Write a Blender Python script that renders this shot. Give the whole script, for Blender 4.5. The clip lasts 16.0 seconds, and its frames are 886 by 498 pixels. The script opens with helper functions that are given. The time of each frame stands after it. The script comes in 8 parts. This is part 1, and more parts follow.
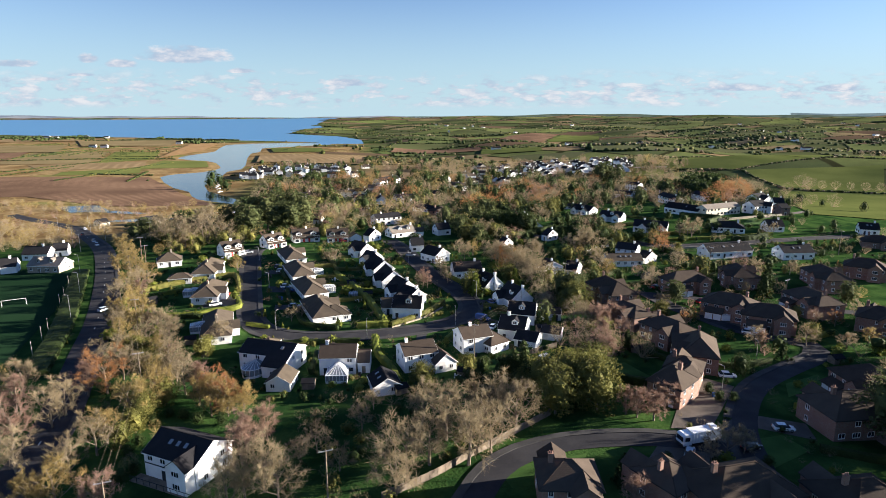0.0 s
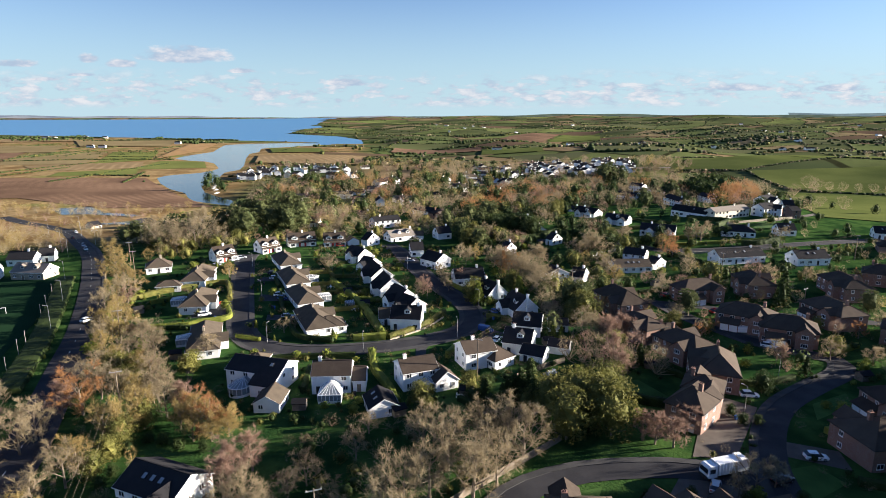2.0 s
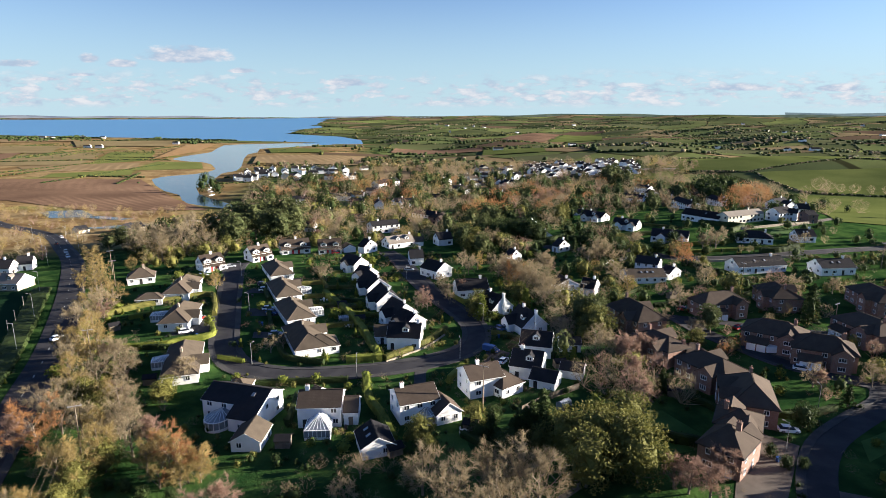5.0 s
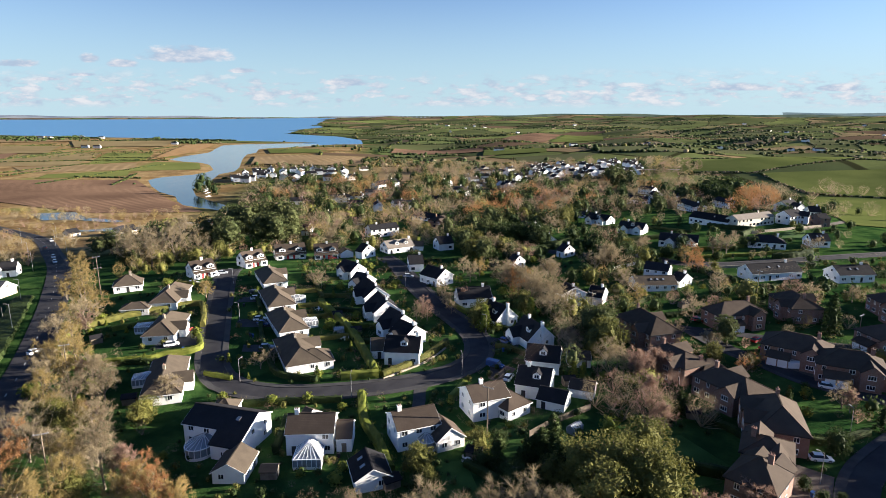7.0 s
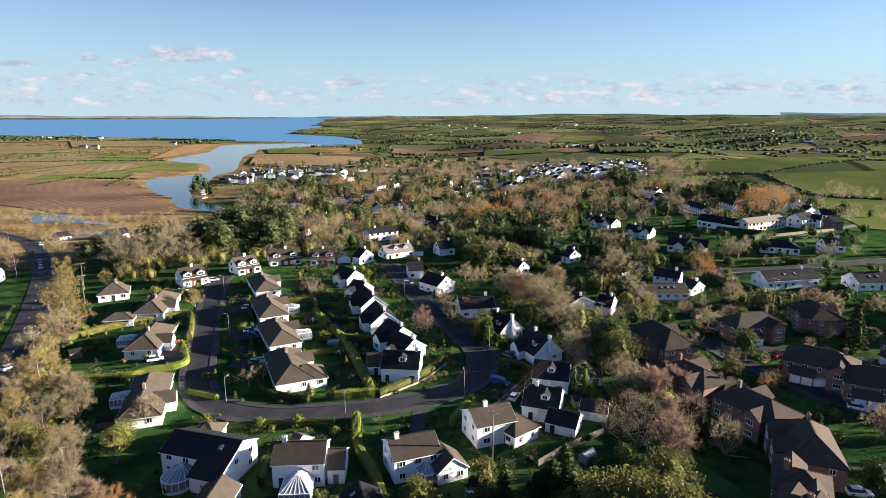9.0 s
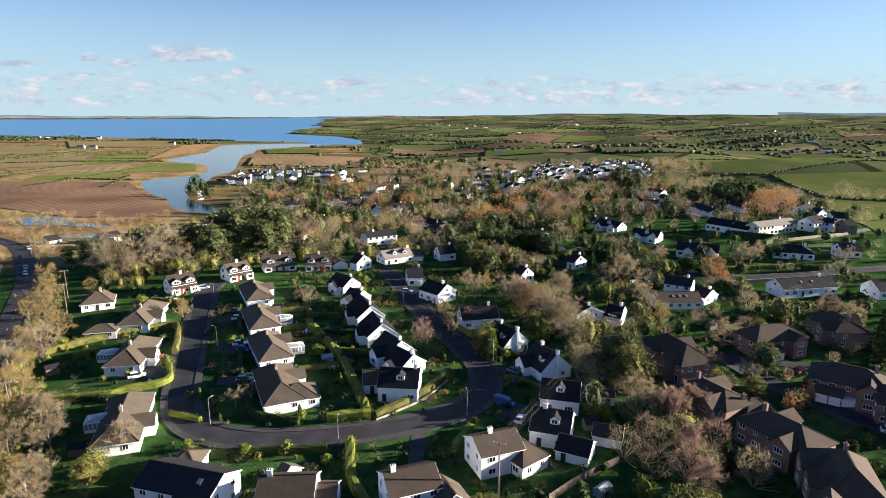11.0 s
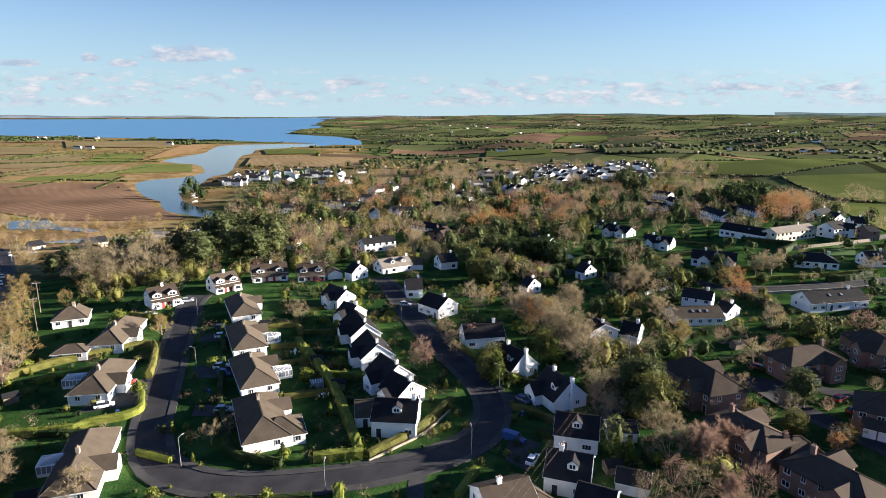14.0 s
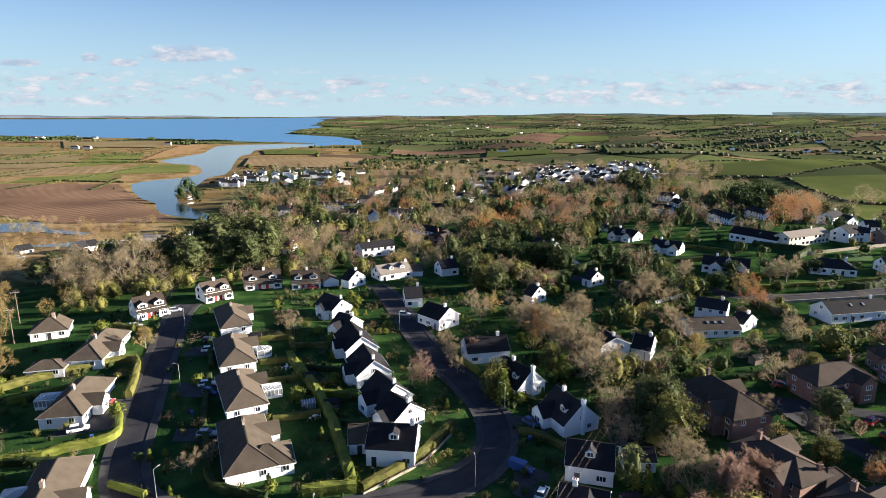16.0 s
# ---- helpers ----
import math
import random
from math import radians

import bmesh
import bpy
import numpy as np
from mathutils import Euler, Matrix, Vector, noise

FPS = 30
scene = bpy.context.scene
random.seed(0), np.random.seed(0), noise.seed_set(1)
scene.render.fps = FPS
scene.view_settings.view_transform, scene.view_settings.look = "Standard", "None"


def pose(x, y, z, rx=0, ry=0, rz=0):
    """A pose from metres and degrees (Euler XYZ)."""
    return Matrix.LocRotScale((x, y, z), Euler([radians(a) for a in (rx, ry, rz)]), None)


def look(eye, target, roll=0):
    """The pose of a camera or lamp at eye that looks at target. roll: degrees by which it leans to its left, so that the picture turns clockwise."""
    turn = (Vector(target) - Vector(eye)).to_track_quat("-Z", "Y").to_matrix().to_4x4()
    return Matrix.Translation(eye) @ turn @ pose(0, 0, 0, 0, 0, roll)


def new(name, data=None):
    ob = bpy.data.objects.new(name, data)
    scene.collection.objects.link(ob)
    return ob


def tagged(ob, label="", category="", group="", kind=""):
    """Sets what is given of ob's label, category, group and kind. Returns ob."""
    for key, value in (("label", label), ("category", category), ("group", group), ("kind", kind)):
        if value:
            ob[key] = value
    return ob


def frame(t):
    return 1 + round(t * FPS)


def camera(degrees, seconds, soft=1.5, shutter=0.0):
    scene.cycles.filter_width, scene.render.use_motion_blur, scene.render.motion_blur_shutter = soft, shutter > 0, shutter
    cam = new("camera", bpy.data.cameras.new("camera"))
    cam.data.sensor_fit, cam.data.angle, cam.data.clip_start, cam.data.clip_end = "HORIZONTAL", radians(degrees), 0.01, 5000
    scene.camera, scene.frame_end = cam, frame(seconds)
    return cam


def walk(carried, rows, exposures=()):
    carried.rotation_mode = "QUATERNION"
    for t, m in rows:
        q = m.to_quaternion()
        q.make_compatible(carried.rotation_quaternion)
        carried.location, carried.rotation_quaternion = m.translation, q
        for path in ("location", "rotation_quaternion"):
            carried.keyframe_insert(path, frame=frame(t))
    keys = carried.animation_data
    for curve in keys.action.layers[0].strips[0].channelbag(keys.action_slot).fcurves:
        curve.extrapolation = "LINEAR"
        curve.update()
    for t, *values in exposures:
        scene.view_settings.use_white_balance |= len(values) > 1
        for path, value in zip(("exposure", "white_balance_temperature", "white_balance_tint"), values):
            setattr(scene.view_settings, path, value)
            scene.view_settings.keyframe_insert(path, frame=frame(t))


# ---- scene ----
cam = camera(73.29, 16.0, soft=0.7)
PATH = [(t, pose(0, 5.3 * t + 0.00145 * t * (16 - t), 66.8 + 0.0398 * t, 77.217 - 0.00375 * (t - 8), 0, -0.941 + 0.012 * (t - 8))) for t in (0, 2, 4, 6, 8, 10, 12, 14, 16)]
walk(cam, PATH)

# ---- light and sky ----
SUN_AZ, SUN_EL = 82.0, 11.6  # degrees from +y towards +x; degrees above the horizon
scene.view_settings.exposure = 2.3
sun = new("sun", bpy.data.lights.new("sun", "SUN"))
sun.data.energy, sun.data.angle, sun.data.color = 5.0, radians(0.6), (1.0, 0.90, 0.78)
sun_to = Vector((math.sin(radians(SUN_AZ)) * math.cos(radians(SUN_EL)), math.cos(radians(SUN_AZ)) * math.cos(radians(SUN_EL)), math.sin(radians(SUN_EL))))
sun.matrix_world = look(sun_to * 300, (0, 0, 0))


class Nodes:
    """A short way to write node trees."""

    def __init__(self, tree):
        self.tree = tree
        tree.nodes.clear()

    def add(self, kind, inputs=None):
        n = self.tree.nodes.new(kind)
        return self.feed(n, inputs or {})

    def feed(self, n, inputs):
        for k, v in inputs.items():
            if isinstance(v, bpy.types.NodeSocket):
                self.tree.links.new(v, n.inputs[k])
            else:
                n.inputs[k].default_value = v
        return n

    def math(self, op, a, b=0.0):
        n = self.add("ShaderNodeMath")
        n.operation = op
        return self.feed(n, {0: a, 1: b}).outputs[0]

    def vector(self, op, a, b):
        n = self.add("ShaderNodeVectorMath")
        n.operation = op
        return self.feed(n, {0: a, 1: b}).outputs[0]

    def cells(self, vec, scale, feature="F1"):
        n = self.add("ShaderNodeTexVoronoi")
        n.voronoi_dimensions, n.feature = "2D", feature
        return self.feed(n, {"Vector": vec, "Scale": scale})

    def mix(self, f, a, b):
        n = self.add("ShaderNodeMix")
        n.data_type = "RGBA"
        self.feed(n, {0: f})
        for k, v in ((6, a), (7, b)):
            if isinstance(v, bpy.types.NodeSocket):
                self.tree.links.new(v, n.inputs[k])
            else:
                n.inputs[k].default_value = (*v, 1)
        return n.outputs[2]

    def noise(self, vec, scale, detail=3.0, rough=0.5):
        return self.add("ShaderNodeTexNoise", {"Vector": vec, "Scale": scale, "Detail": detail, "Roughness": rough}).outputs[0]

    def ramp(self, f, lo, hi):
        n = self.add("ShaderNodeMapRange", {0: f, 1: lo, 2: hi, 3: 0.0, 4: 1.0})
        n.interpolation_type = "SMOOTHSTEP"
        return n.outputs[0]


def make_sky():
    w = bpy.data.worlds.new("sky")
    scene.world = w
    w.use_nodes = True
    n = Nodes(w.node_tree)
    way = n.add("ShaderNodeTexCoord").outputs["Generated"]
    dome = n.add("ShaderNodeTexSky")
    dome.sky_type, dome.sun_disc, dome.sun_elevation, dome.sun_rotation = "NISHITA", False, radians(SUN_EL), radians(SUN_AZ)
    dome.altitude, dome.air_density, dome.dust_density, dome.ozone_density = 60, 1.0, 0.1, 3.0
    sky = dome.outputs[0]
    p = n.add("ShaderNodeSeparateXYZ", {0: way})
    ahead = n.math("MAXIMUM", n.math("ABSOLUTE", p.outputs[1]), 0.05)
    u, v = n.math("DIVIDE", p.outputs[0], ahead), n.math("DIVIDE", p.outputs[2], ahead)
    uv = n.add("ShaderNodeCombineXYZ", {0: u, 1: n.math("MULTIPLY", v, 2.6), 2: 0.0}).outputs[0]
    puff = n.noise(uv, 26, 6, 0.62)
    thick = n.math("MULTIPLY", n.math("SUBTRACT", puff, 0.5), 2.2)
    cover = None
    # cumulus with flat bases: place, half width, height
    for cu, cv, rw, rh in ((-0.395, 0.088, 0.072, 0.023), (-0.547, 0.084, 0.020, 0.012), (-0.494, 0.077, 0.028, 0.012), (-0.66, 0.077, 0.035, 0.010), (-0.303, 0.067, 0.022, 0.007),
                           (-0.136, 0.048, 0.035, 0.011), (-0.618, 0.054, 0.030, 0.005), (-0.563, 0.061, 0.028, 0.005), (0.5, 0.041, 0.06, 0.011), (0.67, 0.040, 0.05, 0.011)):
        du = n.math("POWER", n.math("DIVIDE", n.math("SUBTRACT", u, cu), rw * 1.2), 2)
        dv = n.math("DIVIDE", n.math("SUBTRACT", v, cv), rh)
        dv = n.math("POWER", n.math("MULTIPLY", dv, n.math("ADD", n.math("MULTIPLY", n.math("LESS_THAN", dv, 0), 1.2), 1.0)), 2)
        here = n.math("SUBTRACT", 1.0, n.math("ADD", du, dv))
        cover = here if cover is None else n.math("MAXIMUM", cover, here)
    heap = n.ramp(n.math("ADD", cover, n.math("MULTIPLY", thick, 0.9)), 0.15, 0.75)
    # broken low cloud in a band over the horizon
    flat = n.add("ShaderNodeCombineXYZ", {0: u, 1: n.math("MULTIPLY", v, 3.0), 2: 3.0}).outputs[0]
    strips = n.math("ADD", n.noise(flat, 27, 7, 0.60), n.math("MULTIPLY", n.math("SUBTRACT", n.noise(flat, 3.5, 2), 0.5), 0.45))
    band = n.math("MULTIPLY", n.ramp(v, 0.006, 0.020), n.math("SUBTRACT", 1.0, n.ramp(v, 0.040, 0.080)))
    low = n.math("MULTIPLY", n.ramp(strips, 0.45, 0.60), band)
    both = n.math("MAXIMUM", n.math("MULTIPLY", heap, 0.9), n.math("MULTIPLY", low, 0.8))
    lit = n.ramp(n.math("ADD", n.math("MULTIPLY", puff, 0.7), n.math("MULTIPLY", strips, 0.6)), 0.55, 0.85)
    tone = n.mix(lit, (3.0, 3.7, 4.8), (5.9, 5.75, 6.0))
    veil = n.math("SUBTRACT", 1.0, n.ramp(p.outputs[2], -0.03, 0.25))
    sky = n.mix(n.math("MULTIPLY", veil, 0.9), n.mix(1.0, sky, n.vector("MULTIPLY", sky, (1.0, 1.05, 1.36))), (3.6, 5.15, 6.05))
    out = n.mix(both, sky, tone)
    bg = n.add("ShaderNodeBackground", {"Color": out, "Strength": 0.030})
    n.add("ShaderNodeOutputWorld", {0: bg.outputs[0]})


make_sky()


# ---- materials ----
def surface(name, dark, light, scale=1.0, rough=0.8, bump=0.0, fine=8.0, vary=0.0, metal=0.0, spec=0.1, island=0.0, thin=0.0):
    """A two-tone surface: broad patches, fine grain, relief and a shift from one object to the next."""
    m = bpy.data.materials.new(name)
    m.use_nodes = True
    n = Nodes(m.node_tree)
    at = n.add("ShaderNodeNewGeometry")
    info = n.add("ShaderNodeObjectInfo")
    broad, grain = n.noise(at.outputs["Position"], 0.35 * scale, 4), n.noise(at.outputs["Position"], fine * scale, 3)
    f = n.math("ADD", n.math("MULTIPLY", n.ramp(broad, 0.3, 0.7), 0.55), n.math("MULTIPLY", grain, 0.5))
    if vary:
        f = n.math("ADD", f, n.math("MULTIPLY", n.math("SUBTRACT", info.outputs["Random"], 0.5), vary))
    if island:
        f = n.math("ADD", f, n.math("MULTIPLY", n.math("SUBTRACT", at.outputs["Random Per Island"], 0.5), island))
    col = n.mix(n.math("MINIMUM", n.math("MAXIMUM", f, 0.0), 1.0), dark, light)
    b = n.add("ShaderNodeBsdfPrincipled", {"Base Color": col, "Roughness": rough, "Metallic": metal, "Specular IOR Level": spec})
    if bump:
        bm = n.add("ShaderNodeBump", {"Strength": bump, "Distance": 0.05, "Height": grain})
        n.tree.links.new(bm.outputs[0], b.inputs["Normal"])
    last = b.outputs[0]
    if thin:
        through_light = n.add("ShaderNodeBsdfTranslucent", {"Color": col})
        last = n.add("ShaderNodeMixShader", {0: thin, 1: last, 2: through_light.outputs[0]}).outputs[0]
    n.add("ShaderNodeOutputMaterial", {0: last})
    return m


def roofing(name, dark, light, rows=0.3):
    """Roof covering laid in courses, with weathered patches."""
    m = bpy.data.materials.new(name)
    m.use_nodes = True
    n = Nodes(m.node_tree)
    g = n.add("ShaderNodeNewGeometry")
    tc = g.outputs["Position"]
    info = n.add("ShaderNodeObjectInfo")
    z = n.add("ShaderNodeSeparateXYZ", {0: tc}).outputs[2]
    course = n.math("FRACT", n.math("DIVIDE", z, rows * 0.55))
    broad, grain = n.noise(tc, 0.5, 5), n.noise(tc, 7, 3)
    f = n.math("ADD", n.math("ADD", n.math("MULTIPLY", broad, 0.7), n.math("MULTIPLY", grain, 0.4)), n.math("MULTIPLY", n.math("SUBTRACT", info.outputs["Random"], 0.6), 0.5))
    col = n.mix(n.math("MINIMUM", n.math("MAXIMUM", f, 0.0), 1.0), dark, light)
    b = n.add("ShaderNodeBsdfPrincipled", {"Base Color": col, "Roughness": 0.8, "Specular IOR Level": 0.03})
    bm = n.add("ShaderNodeBump", {"Strength": 0.45, "Distance": 0.02, "Height": n.math("ADD", course, grain)})
    n.tree.links.new(bm.outputs[0], b.inputs["Normal"])
    n.add("ShaderNodeOutputMaterial", {0: b.outputs[0]})
    return m


def brickwork(name, a, b_, mortar):
    m = bpy.data.materials.new(name)
    m.use_nodes = True
    n = Nodes(m.node_tree)
    g = n.add("ShaderNodeTexCoord").outputs["Object"]
    p = n.add("ShaderNodeSeparateXYZ", {0: g})
    uv = n.add("ShaderNodeCombineXYZ", {0: n.math("ADD", p.outputs[0], p.outputs[1]), 1: p.outputs[2], 2: 0.0}).outputs[0]
    t = n.add("ShaderNodeTexBrick", {"Vector": uv, "Color1": (*a, 1), "Color2": (*b_, 1), "Mortar": (*mortar, 1), "Scale": 1.0, "Mortar Size": 0.012, "Brick Width": 0.225, "Row Height": 0.075})
    col = n.mix(n.ramp(n.noise(g, 0.6, 4), 0.35, 0.75), t.outputs[0], n.mix(0.5, t.outputs[0], b_))
    b = n.add("ShaderNodeBsdfPrincipled", {"Base Color": col, "Roughness": 0.85, "Specular IOR Level": 0.2})
    n.add("ShaderNodeOutputMaterial", {0: b.outputs[0]})
    return m


def glassy(name, tint, rough=0.06):
    m = bpy.data.materials.new(name)
    m.use_nodes = True
    n = Nodes(m.node_tree)
    g = n.add("ShaderNodeNewGeometry").outputs["Position"]
    col = n.mix(n.noise(g, 0.8, 2), tint, tuple(2.2 * c for c in tint))
    b = n.add("ShaderNodeBsdfPrincipled", {"Base Color": col, "Roughness": rough, "Specular IOR Level": 0.6})
    n.add("ShaderNodeOutputMaterial", {0: b.outputs[0]})
    return m


def waters(name, tint, rough, ripple, size):
    m = bpy.data.materials.new(name)
    m.use_nodes = True
    n = Nodes(m.node_tree)
    g = n.add("ShaderNodeNewGeometry").outputs["Position"]
    b = n.add("ShaderNodeBsdfPrincipled", {"Base Color": (*tint, 1), "Roughness": rough, "Specular IOR Level": 0.5, "IOR": 1.33})
    h = n.math("ADD", n.noise(g, size, 3), n.math("MULTIPLY", n.noise(g, size * 0.06, 3), 2.0))
    bm = n.add("ShaderNodeBump", {"Strength": ripple, "Distance": 1.0, "Height": h})
    n.tree.links.new(bm.outputs[0], b.inputs["Normal"])
    n.add("ShaderNodeOutputMaterial", {0: b.outputs[0]})
    return m


def striped(name, dark, light, turn, pitch, rough=0.95):
    """Tilled land, its furrows running in one direction."""
    m = bpy.data.materials.new(name)
    m.use_nodes = True
    n = Nodes(m.node_tree)
    g = n.add("ShaderNodeNewGeometry").outputs["Position"]
    p = n.add("ShaderNodeSeparateXYZ", {0: g})
    across = n.math("ADD", n.math("MULTIPLY", p.outputs[0], math.cos(radians(turn))), n.math("MULTIPLY", p.outputs[1], math.sin(radians(turn))))
    across = n.math("ADD", across, n.math("MULTIPLY", n.noise(g, 0.02, 2), 9.0))
    wave = n.math("ADD", n.math("MULTIPLY", n.math("SINE", n.math("MULTIPLY", across, 6.283 / pitch)), 0.5), 0.5)
    worn = n.ramp(n.noise(g, 0.009, 3), 0.38, 0.62)
    f = n.math("ADD", n.math("MULTIPLY", n.math("MULTIPLY", n.math("POWER", wave, 2), worn), 0.55), n.math("ADD", n.math("MULTIPLY", n.ramp(n.noise(g, 0.012, 4), 0.3, 0.7), 0.35), n.math("MULTIPLY", n.noise(g, 0.3, 4), 0.3)))
    b = n.add("ShaderNodeBsdfPrincipled", {"Base Color": n.mix(f, dark, light), "Roughness": rough, "Specular IOR Level": 0.0})
    n.add("ShaderNodeOutputMaterial", {0: b.outputs[0]})
    return m


def land():
    """Ground cover: garden grass in the village, rough marsh on the flats, a patchwork of fields beyond."""
    m = bpy.data.materials.new("ground")
    m.use_nodes = True
    n = Nodes(m.node_tree)
    g = n.add("ShaderNodeNewGeometry").outputs["Position"]
    cover = n.add("ShaderNodeAttribute")
    cover.attribute_name = "cover"
    cov = n.add("ShaderNodeSeparateColor", {0: cover.outputs[0]})
    fine, mid, wide = n.noise(g, 1.6, 4), n.noise(g, 0.12, 4), n.noise(g, 0.012, 4)
    grass = n.mix(n.ramp(mid, 0.35, 0.7), (0.014, 0.042, 0.013), (0.050, 0.098, 0.026))
    grass = n.mix(n.math("MULTIPLY", n.ramp(fine, 0.4, 0.8), 0.4), grass, (0.030, 0.040, 0.012))
    marsh = n.mix(n.ramp(n.noise(g, 0.03, 5), 0.35, 0.65), (0.17, 0.108, 0.050), (0.29, 0.205, 0.100))
    marsh = n.mix(n.ramp(wide, 0.55, 0.72), marsh, (0.13, 0.15, 0.045))
    marsh = n.mix(n.math("MULTIPLY", n.ramp(n.noise(g, 0.2, 5), 0.45, 0.7), 0.5), marsh, (0.07, 0.05, 0.022))
    drift = n.add("ShaderNodeTexNoise", {"Vector": g, "Scale": 0.004}).outputs[1]
    bend = n.vector("ADD", g, n.vector("MULTIPLY", drift, (110, 110, 0)))
    cell = n.cells(bend, 0.0072)
    pick = n.add("ShaderNodeSeparateColor", {0: cell.outputs["Color"]})
    field = n.mix(n.ramp(pick.outputs[0], 0.3, 0.45), (0.062, 0.078, 0.034), (0.100, 0.120, 0.044))
    field = n.mix(n.ramp(pick.outputs[1], 0.66, 0.72), field, (0.20, 0.145, 0.08))
    field = n.mix(n.ramp(pick.outputs[2], 0.8, 0.86), field, (0.12, 0.09, 0.06))
    field = n.mix(n.math("MULTIPLY", n.ramp(n.noise(g, 0.03, 5), 0.4, 0.8), 0.4), field, (0.06, 0.06, 0.025))
    edge = n.cells(bend, 0.0072, "DISTANCE_TO_EDGE").outputs["Distance"]
    field = n.mix(n.math("SUBTRACT", 1.0, n.ramp(edge, 0.03, 0.06)), field, (0.028, 0.030, 0.014))
    col = n.mix(cov.outputs[1], grass, marsh)
    col = n.mix(cov.outputs[2], col, field)
    b = n.add("ShaderNodeBsdfPrincipled", {"Base Color": col, "Roughness": 0.95, "Specular IOR Level": 0.0})
    bm = n.add("ShaderNodeBump", {"Strength": 0.5, "Distance": 0.3, "Height": fine})
    n.tree.links.new(bm.outputs[0], b.inputs["Normal"])
    n.add("ShaderNodeOutputMaterial", {0: b.outputs[0]})
    return m


def farmland(name):
    """Fields beyond the village: each its own mix of grass, stubble or bare soil."""
    m = bpy.data.materials.new(name)
    m.use_nodes = True
    n = Nodes(m.node_tree)
    at = n.add("ShaderNodeNewGeometry")
    g, pick = at.outputs["Position"], n.add("ShaderNodeObjectInfo").outputs["Random"]
    col = n.mix(n.ramp(pick, 0.0, 0.42), (0.058, 0.070, 0.032), (0.100, 0.122, 0.046))
    col = n.mix(n.ramp(pick, 0.44, 0.48), col, (0.082, 0.090, 0.045))
    col = n.mix(n.ramp(pick, 0.60, 0.64), col, (0.135, 0.160, 0.054))
    col = n.mix(n.ramp(pick, 0.76, 0.79), col, (0.20, 0.155, 0.085))
    col = n.mix(n.ramp(pick, 0.88, 0.91), col, (0.105, 0.070, 0.048))
    blot = n.math("MULTIPLY", n.ramp(n.noise(g, 0.018, 5), 0.35, 0.75), 0.45)
    col = n.mix(blot, col, (0.075, 0.070, 0.030))
    b = n.add("ShaderNodeBsdfPrincipled", {"Base Color": col, "Roughness": 0.95, "Specular IOR Level": 0.0})
    n.add("ShaderNodeOutputMaterial", {0: b.outputs[0]})
    return m


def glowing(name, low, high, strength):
    """Glowing backdrop for land at the edge of sight; its colour holds the haze."""
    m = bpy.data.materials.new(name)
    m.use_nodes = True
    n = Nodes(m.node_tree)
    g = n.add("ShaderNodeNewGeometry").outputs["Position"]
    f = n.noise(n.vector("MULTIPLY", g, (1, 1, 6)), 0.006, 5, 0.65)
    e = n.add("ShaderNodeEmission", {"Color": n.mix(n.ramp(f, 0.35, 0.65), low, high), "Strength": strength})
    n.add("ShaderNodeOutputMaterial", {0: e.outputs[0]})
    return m


